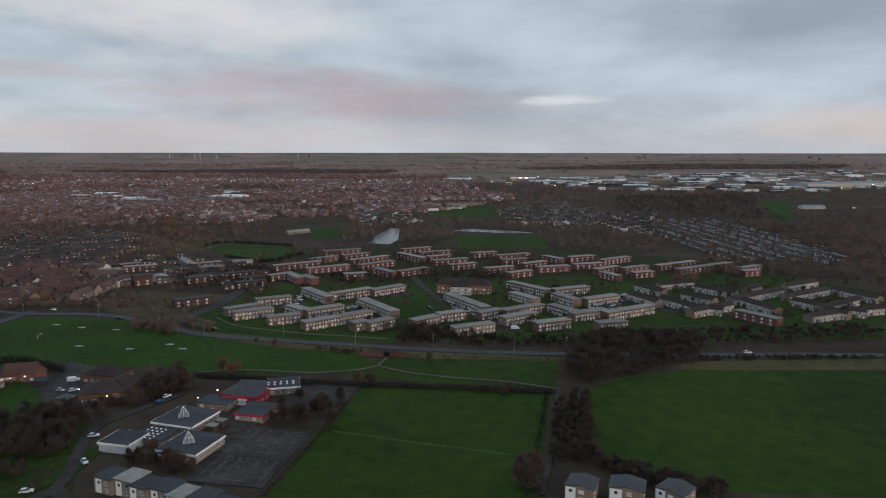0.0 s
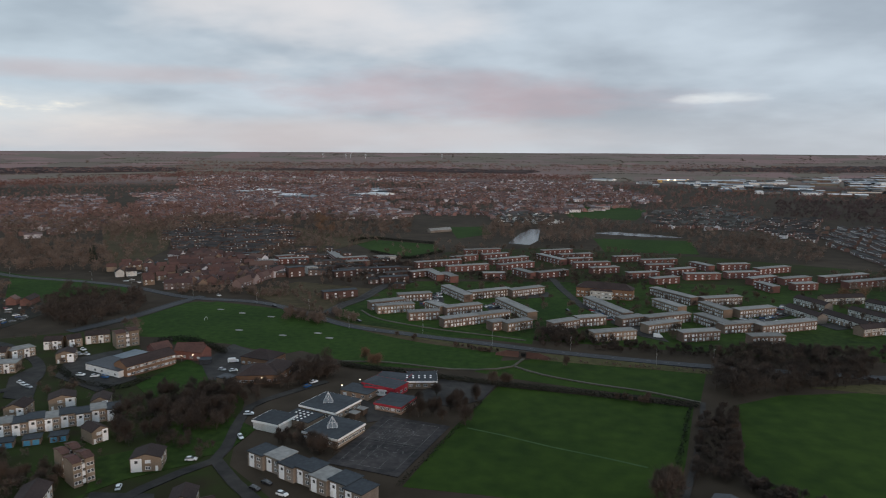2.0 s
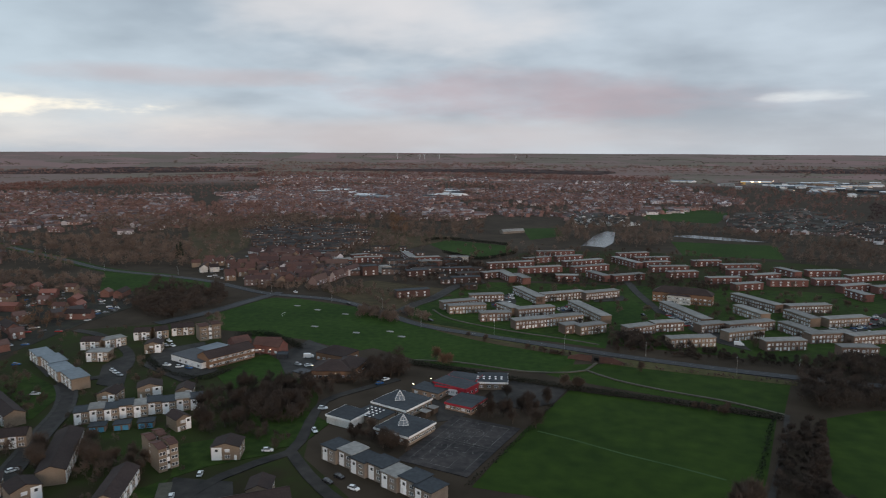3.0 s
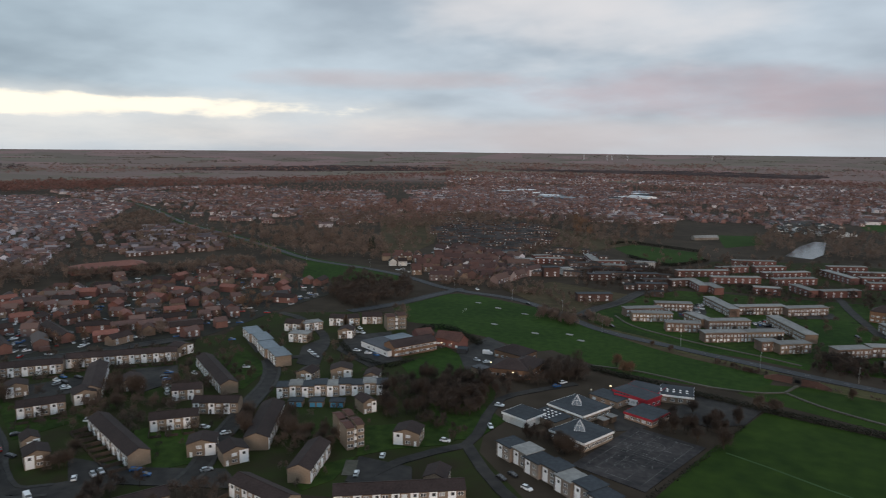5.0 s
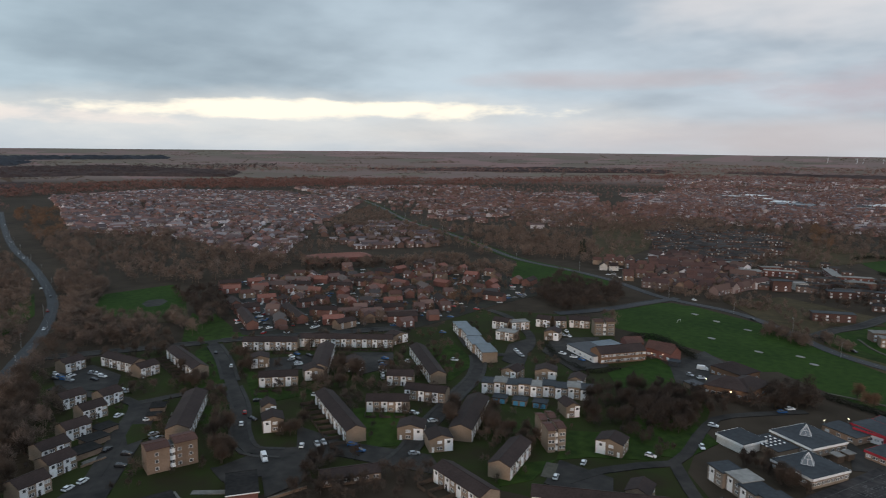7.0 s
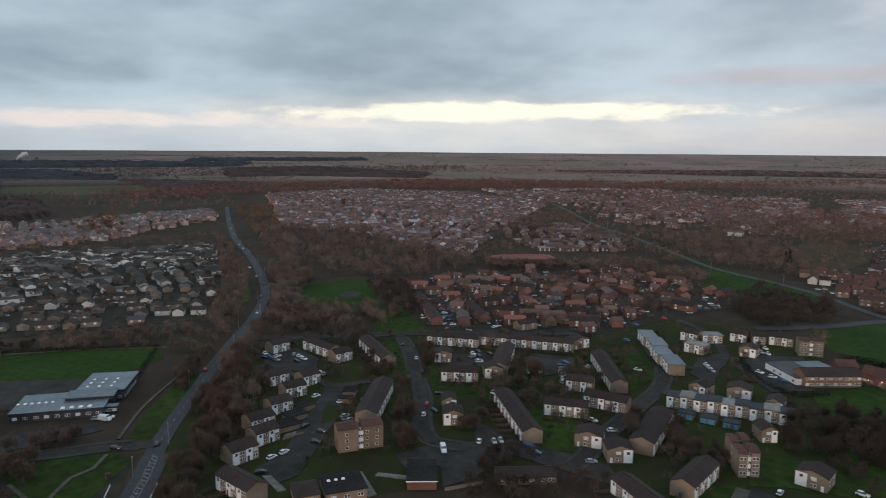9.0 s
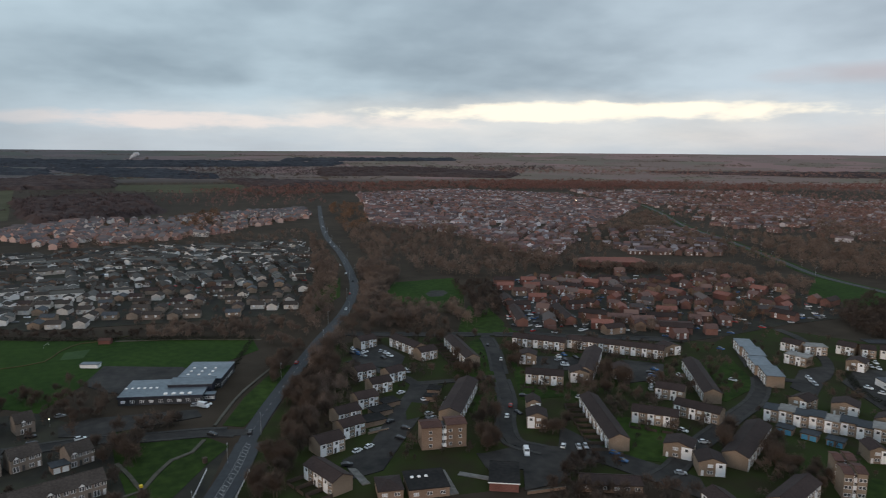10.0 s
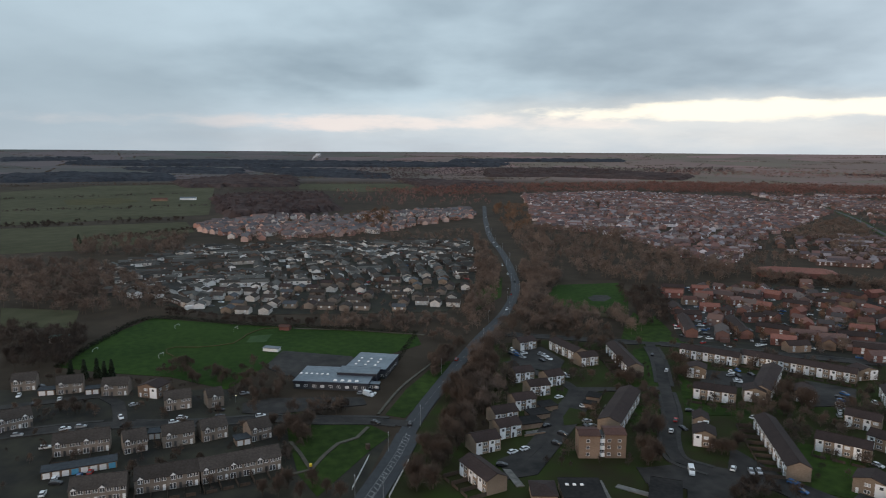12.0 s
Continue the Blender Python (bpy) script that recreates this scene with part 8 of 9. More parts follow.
wood([(174, 572), (389, 568), (310, 448), (197, 427), (150, 477)], 120, 6, TWIG, "small bare trees between pitched-roof terraces", 320, slivers=239, width=0.127)
wood([(430, 1053), (520, 974), (556, 820), (447, 655), (423, 730), (456, 1012)], 275, 10, MIDTWIG, "bare woodland along a slope", 321, slivers=119, width=0.343)
wood([(233, 659), (323, 674), (436, 639), (389, 568), (322, 596), (217, 584)], 187, 8, MIDTWIG, "bare trees among the terraces", 322, slivers=138, width=0.216)
wood([(203, 559), (220, 559), (213, 542), (200, 543)], 6, 10, REDTWIG, "russet bare trees", 323, slivers=276, width=0.147)
wood([(-207, 666), (-152, 640), (-123, 578), (-124, 520), (-165, 543), (-202, 532), (-224, 635)], 112, 7, GREYTWIG, "bare trees among brick terraces", 324, slivers=138, width=0.196)
wood([(-104, 604), (1, 616), (71, 601), (64, 574), (-18, 576), (-79, 564)], 75, 7, GREYTWIG, "bare trees among brick terraces", 325, slivers=138, width=0.196)
wood([(-315, 504), (-273, 494), (-220, 502), (-210, 475), (-264, 484), (-301, 480)], 50, 5, MIDTWIG, "bushes along the road", 326, slivers=138, width=0.196)
wood([(-200, 720), (-101, 782), (40, 780), (148, 734), (122, 600), (21, 601), (-133, 578)], 190, 7, TWIG, "small bare trees between terraces", 327, slivers=119, width=0.196)
wood([(-703, 674), (-646, 716), (-511, 684), (-404, 555), (-469, 516), (-527, 501)], 237, 10, MIDTWIG, "brown woodland beside the road", 328, slivers=147, width=0.245)
wood([(-370, 421), (-389, 475), (-323, 469), (-287, 423), (-295, 378), (-329, 378)], 112, 9, GREYTWIG, "dark copse beside the playing field", 329, slivers=202, width=0.157)
wood([(-202, 454), (-164, 445), (-132, 420), (-142, 405), (-180, 423)], 56, 6, MIDTWIG, "bare roadside trees", 330, slivers=184, width=0.147)
wood([(-305, 458), (-302, 518), (-237, 534), (-184, 499), (-210, 471), (-269, 487)], 75, 5, MIDTWIG, "rough scrub beyond the road", 331, slivers=138, width=0.176)
wood([(-967, 173), (-917, 320), (-684, 313), (-606, 324), (-556, 285), (-554, 204), (-636, 139), (-763, 149)], 412, 12, MIDTWIG, "broad belt of bare brown woodland", 332, slivers=156, width=0.235)
wood([(-1311, 206), (-1362, 283), (-941, 208), (-910, 162)], 75, 13, REDTWIG, "russet trees along the main road", 333, slivers=156, width=0.245)
wood([(-630, 127), (-581, 151), (-489, 115), (-498, 104)], 62, 10, MIDTWIG, "brown trees by the bend of the road", 334, slivers=184, width=0.196)
wood([(-527, 184), (-529, 217), (-429, 190), (-412, 163), (-450, 164)], 75, 8, GREYTWIG, "dark trees behind the red-roofed estate", 335, slivers=184, width=0.176)
wood([(-642, 337), (-553, 324), (-523, 393), (-485, 453), (-528, 485), (-542, 407), (-575, 337)], 100, 9, MIDTWIG, "trees behind the red roofs", 336, slivers=138, width=0.245)
wood([(-838, 569), (-684, 717), (-553, 729), (-428, 584), (-499, 523), (-643, 517), (-626, 424)], 300, 10, MIDTWIG, "brown woodland along the far road", 337, slivers=128, width=0.294)
wood([(-354, 403), (-359, 451), (-312, 456), (-284, 402), (-307, 368)], 100, 9, GREYTWIG, "dark copse by the green", 338, slivers=184, width=0.176)
wood([(-538, 244), (-480, 360), (-368, 385), (-352, 312), (-371, 215), (-397, 182)], 87, 7, REDTWIG, "small russet trees in the estate gardens", 339, slivers=147, width=0.157)
wood([(-924, 1216), (-647, 1317), (-451, 1336), (-424, 1140), (-609, 885)], 275, 11, FARTWIG, "far belt of bare trees", 340, slivers=101, width=0.441)
wood([(-675, -360), (-671, -277), (-526, -158), (-476, -151), (-466, -199), (-494, -266)], 237, 11, MIDTWIG, "tall bare woodland", 341, slivers=156, width=0.235)
wood([(-432, -234), (-422, -181), (-365, -160), (-351, -166), (-348, -191)], 112, 8, GREYTWIG, "dark trees behind the houses", 342, slivers=202, width=0.157)
wood([(-1559, -375), (-1695, -282), (-1699, -148), (-1238, -79), (-1136, -164), (-1110, -247)], 287, 14, FARGREY, "dark brown plantation", 343, slivers=119, width=0.392)
wood([(-1135, -64), (-1273, 11), (-1007, 16), (-906, -23)], 87, 11, REDTWIG, "russet trees between the estates", 344, slivers=128, width=0.294)
wood([(-873, 114), (-771, 115), (-624, 105), (-450, 70), (-408, 53), (-452, 51), (-570, 74)], 150, 9, MIDTWIG, "bare trees beside the main road", 345, slivers=174, width=0.196)
wood([(-475, 88), (-544, 112), (-473, 122), (-445, 162), (-404, 125), (-413, 85)], 137, 9, MIDTWIG, "brown trees by the clearing", 346, slivers=184, width=0.176)
wood([(-569, 103), (-654, 132), (-593, 158), (-501, 116), (-502, 101)], 75, 10, MIDTWIG, "brown trees by the bend", 347, slivers=184, width=0.196)
wood([(-449, -46), (-452, 36), (-408, 49), (-384, 37), (-404, 18), (-427, -44)], 112, 6, MIDTWIG, "hedgerow trees behind the school field", 348, slivers=174, width=0.157)
wood([(-483, -153), (-457, -106), (-442, -45), (-431, -45), (-442, -95), (-463, -149)], 87, 4, GREYTWIG, "dark hedgerow behind the field", 349, slivers=156, width=0.157)
wood([(-353, 22), (-396, 48), (-372, 51), (-334, 32), (-317, 22)], 50, 6, TWIG, "roadside bushes", 350, slivers=184, width=0.147)
wood([(-1018, -537), (-1138, -315), (-1076, -298), (-962, -508)], 100, 7, GREYTWIG, "dark field hedge with trees", 351, slivers=101, width=0.343)
wood([(-834, -367), (-883, -246), (-740, -208), (-725, -309)], 137, 11, MIDTWIG, "bare trees beyond the pale estate", 352, slivers=138, width=0.294)
wood([(-782, -219), (-845, 104), (-485, 63), (-472, -17), (-477, -110)], 162, 5.5, GREYTWIG, "garden trees in the pale estate", 353, slivers=128, width=0.176)
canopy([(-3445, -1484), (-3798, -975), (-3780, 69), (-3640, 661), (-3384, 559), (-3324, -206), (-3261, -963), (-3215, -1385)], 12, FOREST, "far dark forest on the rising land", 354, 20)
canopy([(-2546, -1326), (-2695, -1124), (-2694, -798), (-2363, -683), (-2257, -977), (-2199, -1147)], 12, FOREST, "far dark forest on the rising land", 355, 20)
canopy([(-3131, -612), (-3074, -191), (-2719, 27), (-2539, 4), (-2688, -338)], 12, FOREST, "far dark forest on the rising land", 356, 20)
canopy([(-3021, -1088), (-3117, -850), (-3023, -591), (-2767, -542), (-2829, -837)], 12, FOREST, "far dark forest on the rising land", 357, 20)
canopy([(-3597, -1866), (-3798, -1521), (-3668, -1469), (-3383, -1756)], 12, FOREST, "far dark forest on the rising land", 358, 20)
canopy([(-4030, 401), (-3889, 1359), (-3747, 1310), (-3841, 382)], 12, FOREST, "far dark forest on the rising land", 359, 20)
steam(-3981, -393, 30, -34)
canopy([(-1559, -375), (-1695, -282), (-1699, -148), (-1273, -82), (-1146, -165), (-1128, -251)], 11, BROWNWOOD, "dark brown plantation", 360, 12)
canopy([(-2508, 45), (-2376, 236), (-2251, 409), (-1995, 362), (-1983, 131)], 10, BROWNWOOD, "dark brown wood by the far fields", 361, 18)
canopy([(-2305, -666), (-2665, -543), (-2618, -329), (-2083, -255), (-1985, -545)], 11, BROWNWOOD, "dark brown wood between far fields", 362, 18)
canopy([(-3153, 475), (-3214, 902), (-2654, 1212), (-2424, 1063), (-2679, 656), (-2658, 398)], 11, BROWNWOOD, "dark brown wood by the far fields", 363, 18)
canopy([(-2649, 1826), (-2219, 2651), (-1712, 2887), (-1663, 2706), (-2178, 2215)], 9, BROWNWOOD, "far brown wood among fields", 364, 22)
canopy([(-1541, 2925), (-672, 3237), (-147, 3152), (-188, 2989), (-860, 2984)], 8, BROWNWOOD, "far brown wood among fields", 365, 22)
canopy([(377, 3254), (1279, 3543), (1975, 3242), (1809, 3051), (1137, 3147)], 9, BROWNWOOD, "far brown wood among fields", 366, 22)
wood([(-1551, -812), (-1664, -648), (-1753, -482), (-1710, -470), (-1608, -626), (-1502, -787)], 87, 4, FARGREY, "dark hedgerow between far fields", 367, slivers=55, width=0.49)
wood([(-1273, -669), (-1347, -465), (-1402, -343), (-1360, -333), (-1297, -448), (-1229, -646)], 87, 4, FARGREY, "dark hedgerow between far fields", 368, slivers=55, width=0.49)
wood([(-886, -349), (-984, -266), (-956, -255), (-853, -330)], 87, 4, GREYTWIG, "dark hedgerow between far fields", 369, slivers=55, width=0.49)
wood([(-1926, -454), (-1963, -248), (-1922, 96), (-1869, 93), (-1882, -238), (-1848, -436)], 87, 4, FARGREY, "dark hedgerow between far fields", 370, slivers=55, width=0.49)
wood([(89, 2563), (534, 2703), (1183, 2937), (1895, 2843), (1206, 1800), (624, 1715), (390, 1968)], 500, 8, FARTWIG, "brown trees among the industrial sheds", 371, slivers=30, width=0.9)
wood([(-1701, 345), (-1579, 837), (-1099, 1469), (-633, 920), (-760, 676), (-675, 396), (-699, 314), (-989, 222)], 525, 9, MIDTWIG, "brown trees through the far estates", 372, slivers=55, width=0.49)
wood([(-1893, 1703), (-1612, 2047), (-1337, 2201), (-1015, 1702), (-971, 1362), (-1236, 1377), (-1427, 1281)], 520, 9, FARTWIG, "brown woods between the far estates", 373, slivers=40, width=0.7)
wood([(-930, -177), (-907, -27), (-934, 131), (-832, 116), (-811, -25), (-809, -156)], 150, 7, MIDTWIG, "bare trees between the two estates", 374, slivers=82, width=0.294)
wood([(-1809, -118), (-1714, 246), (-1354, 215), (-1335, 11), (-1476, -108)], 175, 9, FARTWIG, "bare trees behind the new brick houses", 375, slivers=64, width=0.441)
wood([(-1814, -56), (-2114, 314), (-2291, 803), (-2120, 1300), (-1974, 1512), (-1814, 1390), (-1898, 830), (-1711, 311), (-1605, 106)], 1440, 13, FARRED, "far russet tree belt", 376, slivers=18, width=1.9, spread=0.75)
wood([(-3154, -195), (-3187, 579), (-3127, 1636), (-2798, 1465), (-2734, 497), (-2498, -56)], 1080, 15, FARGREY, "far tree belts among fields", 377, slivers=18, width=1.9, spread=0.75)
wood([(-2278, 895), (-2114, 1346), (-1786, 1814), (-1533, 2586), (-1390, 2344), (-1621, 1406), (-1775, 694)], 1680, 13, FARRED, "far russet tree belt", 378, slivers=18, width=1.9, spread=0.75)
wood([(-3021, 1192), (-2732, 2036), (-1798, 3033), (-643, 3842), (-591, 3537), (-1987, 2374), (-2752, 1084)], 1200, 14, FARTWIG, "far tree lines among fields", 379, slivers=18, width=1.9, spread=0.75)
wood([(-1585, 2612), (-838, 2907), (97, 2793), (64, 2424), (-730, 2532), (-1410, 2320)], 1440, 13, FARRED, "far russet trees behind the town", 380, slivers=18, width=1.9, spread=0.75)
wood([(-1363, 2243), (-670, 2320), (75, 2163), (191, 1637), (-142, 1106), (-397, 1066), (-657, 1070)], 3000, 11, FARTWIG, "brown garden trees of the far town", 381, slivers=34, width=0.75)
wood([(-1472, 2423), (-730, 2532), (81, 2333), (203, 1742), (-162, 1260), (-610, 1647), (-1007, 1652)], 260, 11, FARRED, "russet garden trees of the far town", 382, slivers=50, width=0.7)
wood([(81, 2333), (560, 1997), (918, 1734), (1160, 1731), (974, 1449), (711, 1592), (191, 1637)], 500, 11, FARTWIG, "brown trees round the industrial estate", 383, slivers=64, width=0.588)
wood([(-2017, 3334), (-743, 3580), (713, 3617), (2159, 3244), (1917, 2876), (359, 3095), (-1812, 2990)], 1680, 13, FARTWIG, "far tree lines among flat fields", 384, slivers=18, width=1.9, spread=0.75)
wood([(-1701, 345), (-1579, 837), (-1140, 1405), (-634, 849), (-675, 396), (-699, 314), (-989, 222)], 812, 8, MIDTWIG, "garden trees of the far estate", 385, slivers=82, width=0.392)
wood([(-389, 57), (-442, 82), (-406, 94), (-374, 64)], 17, 9, TWIG, "bare brown trees beside the houses", 386, slivers=239, width=0.127)
wood([(-292, -56), (-290, -32), (-288, -10), (-280, -31), (-282, -52)], 11, 4.5, GREYTWIG, "bare brown trees beside the houses", 387, slivers=239, width=0.127)
wood([(-144, 312), (-120, 331), (-108, 316), (-122, 290), (-135, 287)], 25, 8, GREYTWIG, "bare brown trees beside the houses", 388, slivers=239, width=0.127)
wood([(-182, 414), (-189, 439), (-161, 430), (-151, 407)], 22, 7, MIDTWIG, "bare brown trees beside the houses", 389, slivers=239, width=0.127)
wood([(-441, 106), (-402, 135), (-362, 130), (-376, 97)], 22, 8, TWIG, "bare brown trees beside the houses", 390, slivers=239, width=0.127)
wood([(-494, 109), (-480, 126), (-407, 110), (-406, 94)], 15, 8, MIDTWIG, "bare brown trees beside the houses", 391, slivers=239, width=0.127)
wood([(-457, 155), (-468, 195), (-393, 166), (-395, 143)], 20, 8, MIDTWIG, "bare brown trees beside the houses", 392, slivers=239, width=0.127)
wood([(-348, 201), (-347, 213), (-324, 202), (-326, 192)], 3, 8, TWIG, "bare brown trees beside the houses", 393, slivers=239, width=0.127)
wood([(-378, 254), (-368, 266), (-350, 252), (-352, 238)], 6, 8, MIDTWIG, "bare brown trees beside the houses", 394, slivers=239, width=0.127)
wood([(-277, 379), (-270, 388), (-241, 353), (-250, 342)], 5, 8, MIDTWIG, "bare brown trees beside the houses", 395, slivers=239, width=0.127)
wood([(-413, 52), (-390, 66), (-325, 58), (-282, 47), (-260, 32), (-262, 29)], 50, 9, MIDTWIG, "bare brown trees behind the houses", 396, slivers=239, width=0.127)
wood([(-203, 78), (-195, 94), (-177, 130), (-161, 127), (-182, 91)], 16, 6, GREYTWIG, "bare brown trees round the parking court", 397, slivers=239, width=0.127)
wood([(-301, 174), (-292, 185), (-265, 164), (-271, 157)], 8, 8, TWIG, "bare brown trees between terraces", 398, slivers=239, width=0.127)
wood([(-291, 202), (-265, 219), (-251, 200), (-267, 188)], 10, 6, TWIG, "bare brown trees behind a house", 399, slivers=239, width=0.127)
wood([(-305, 116), (-306, 127), (-248, 104), (-239, 91)], 17, 7, TWIG, "bare brown trees beside the estate road", 400, slivers=239, width=0.127)
wood([(-190, 178), (-178, 197), (-168, 180), (-170, 162)], 11, 6, TWIG, "bare brown trees between brick rows", 401, slivers=239, width=0.127)
wood([(-218, 124), (-199, 132), (-177, 112), (-188, 98)], 11, 6, GREYTWIG, "bare brown trees by the parked cars", 402, slivers=239, width=0.127)
wood([(-194, 246), (-187, 263), (-156, 287), (-141, 275), (-134, 236), (-161, 218)], 25, 8, GREYTWIG, "bare brown trees across the estate green", 403, slivers=239, width=0.127)
wood([(-283, -50), (-276, -30), (-251, -31), (-233, -38)], 12, 7, TWIG, "bare brown trees at the estate corner", 404, slivers=239, width=0.127)
wood([(-162, 250), (-158, 279), (-142, 285), (-128, 272), (-132, 244), (-150, 231)], 27, 7, GREYTWIG, "bare brown trees along the lane", 405, slivers=239, width=0.127)
wood([(-1722, 948), (-1609, 1434), (-1099, 1469), (-633, 920), (-660, 751), (-790, 703), (-1163, 805)], 700, 9, FARTWIG, "brown garden trees of the far brick estate", 411, slivers=60, width=0.5)
wood([(-290, -48), (-266, -40), (-269, -28), (-281, -17), (-291, -23)], 16, 7, TWIG, "bare brown trees at the school corner", 412, slivers=200, width=0.127)
wood([(-366, -122), (-335, -111), (-324, -88), (-316, -62), (-331, -64), (-351, -96)], 26, 5, TWIG, "brown scrub along the edge of the school field", 413, slivers=200, width=0.127)
wood([(-185, 132), (-173, 124), (-164, 140), (-177, 146)], 9, 6, GREYTWIG, "dark bare trees beside the houses", 414, slivers=200, width=0.127)
wood([(-534, 218), (-542, 317), (-508, 422), (-385, 439), (-352, 405), (-347, 352), (-337, 299), (-331, 256), (-357, 207), (-384, 173)], 150, 6, TWIG, "small brown trees in the gardens of the brick estate", 406, slivers=138, width=0.157)
wood([(-385, 155), (-350, 203), (-296, 286), (-245, 257), (-213, 216), (-241, 160), (-288, 125)], 50, 6, TWIG, "bare brown trees among the white-panelled terraces", 407, slivers=202, width=0.127)
wood([(-411, 87), (-378, 146), (-258, 101), (-226, 72), (-246, 43), (-346, 55)], 42, 6, TWIG, "bare brown trees among the houses", 408, slivers=202, width=0.127)
wood([(-365, 202), (-299, 239), (-289, 294), (-248, 317), (-204, 250), (-208, 174), (-255, 137)], 50, 6, TWIG, "bare brown trees among the houses", 409, slivers=202, width=0.127)
wood([(-356, -170), (-315, -54), (-268, -38), (-217, -39), (-222, -108), (-254, -142), (-331, -182)], 50, 5, TWIG, "bare brown trees among the terraces", 410, slivers=202, width=0.127)
wood([(-782, -219), (-830, 102), (-485, 64), (-468, -17), (-474, -109), (-539, -216), (-658, -262)], 187, 5, MIDTWIG, "brown garden trees of the pale estate", 411, slivers=110, width=0.167)
wood([(-984, -262), (-1126, -73), (-1249, 154), (-1105, 143), (-877, -43), (-828, -186)], 137, 7, REDTWIG, "russet trees among new brick houses", 412, slivers=73, width=0.343)
wood([(-246, 613), (-191, 826), (-75, 794), (-99, 627), (-166, 543), (-211, 537)], 75, 6, MIDTWIG, "bare trees among far flats", 413, slivers=119, width=0.196)
wood([(-352, 722), (-293, 836), (-207, 842), (-245, 701), (-302, 632)], 75, 8, MIDTWIG, "bare trees behind the tan houses", 414, slivers=101, width=0.245)
wood([(-306, -63), (-307, -46), (-284, -41), (-284, -58)], 12, 6, TWIG, "bare trees beside the school car park", 415, slivers=239, width=0.127)
wood([(-580, 943), (-397, 940), (-314, 786), (-292, 636), (-374, 653), (-406, 654)], 100, 8, MIDTWIG, "bare trees among dark brick terraces", 416, slivers=82, width=0.274)
wood([(-396, 638), (-297, 636), (-254, 568), (-258, 513), (-312, 498)], 62, 6, MIDTWIG, "bare trees among tan houses", 417, slivers=82, width=0.235)
wood([(-659, 880), (-676, 1011), (-560, 907), (-440, 693), (-411, 573), (-424, 569)], 150, 9, MIDTWIG, "brown woodland between the estates", 418, slivers=101, width=0.274)
wood([(-389, 921), (-238, 860), (-266, 776), (-270, 718), (-316, 759)], 100, 9, MIDTWIG, "brown trees beyond the paddock", 419, slivers=101, width=0.274)
wood([(146, 356), (249, 356), (245, 351), (145, 350)], 112, 2.6, GREYTWIG, "dark hedgerow along the road", 420, slivers=128, width=0.127)
wood([(-18, 363), (74, 355), (73, 351), (-18, 359)], 50, 1.5, MIDTWIG, "low brown scrub along the road bank", 421, slivers=110, width=0.127)
wood([(-216, 493), (-181, 511), (-144, 482), (-160, 449), (-193, 458)], 30, 4, MIDTWIG, "scrub beside the junction", 422, slivers=128, width=0.127)
wood([(-158, 301), (-134, 304), (-126, 292), (-149, 289)], 11, 4.5, GREYTWIG, "bare trees in front of the pub", 423, slivers=239, width=0.127)
wood([(-137, 312), (-128, 332), (-118, 326), (-124, 300)], 15, 6, GREYTWIG, "bare trees beside the pub", 424, slivers=239, width=0.127)
wood([(-351, -74), (-354, -61), (-325, -44), (-303, -54), (-307, -66)], 20, 6, TWIG, "bare trees by the school yard", 425, slivers=239, width=0.127)
wood([(-373, 35), (-390, 138), (-311, 116), (-225, 73), (-207, 37), (-243, 18)], 75, 3.5, GREYTWIG, "garden shrubs between the houses", 426, slivers=110, width=0.118)
wood([(-367, 140), (-328, 258), (-198, 159), (-205, 70), (-296, 108)], 100, 4, GREYTWIG, "garden shrubs and small trees of the estate", 427, slivers=110, width=0.118)
wood([(-375, 311), (-263, 373), (-200, 292), (-132, 164), (-197, 129), (-255, 137), (-314, 230)], 112, 4, TWIG, "garden shrubs and small trees of the estate", 428, slivers=110, width=0.118)
wood([(-210, 266), (-155, 296), (-125, 219), (-145, 196)], 75, 5, GREYTWIG, "dark undergrowth between the houses", 429, slivers=147, width=0.118)
wood([(-348, -191), (-314, -49), (-247, -36), (-212, -39), (-219, -124)], 75, 3, GREYTWIG, "garden shrubs between the houses", 430, slivers=101, width=0.098)
wood([(-535, -131), (-583, 76), (-451, 59), (-467, -112)], 87, 4, MIDTWIG, "garden trees of the pale estate", 431, slivers=110, width=0.147)
wood([(-159, 245), (-158, 277), (-133, 280), (-125, 244), (-116, 209), (-138, 209)], 32, 3.5, GREYTWIG, "dark undergrowth by the lane", 432, slivers=147, width=0.118)
wood([(-788, 299), (-674, 333), (-725, 410), (-673, 429), (-615, 381), (-569, 317), (-547, 241), (-633, 245)], 150, 9, MIDTWIG, "brown woodland between the estates", 433, slivers=110, width=0.25)
wood([(-574, 325), (-559, 357), (-549, 392), (-531, 409), (-516, 397), (-535, 342), (-544, 304)], 60, 6, GREYTWIG, "dark trees behind the red brick houses", 434, slivers=140, width=0.18)
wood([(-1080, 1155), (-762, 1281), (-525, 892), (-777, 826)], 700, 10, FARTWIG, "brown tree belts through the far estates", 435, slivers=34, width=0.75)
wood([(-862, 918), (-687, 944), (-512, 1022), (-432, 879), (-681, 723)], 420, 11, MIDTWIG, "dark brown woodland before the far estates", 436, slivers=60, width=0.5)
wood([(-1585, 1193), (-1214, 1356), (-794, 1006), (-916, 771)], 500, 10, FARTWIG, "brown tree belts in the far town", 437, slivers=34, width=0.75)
wood([(-819, 494), (-964, 615), (-1079, 745), (-938, 716), (-791, 584)], 260, 9, MIDTWIG, "brown woodland beside the far road", 438, slivers=50, width=0.45)
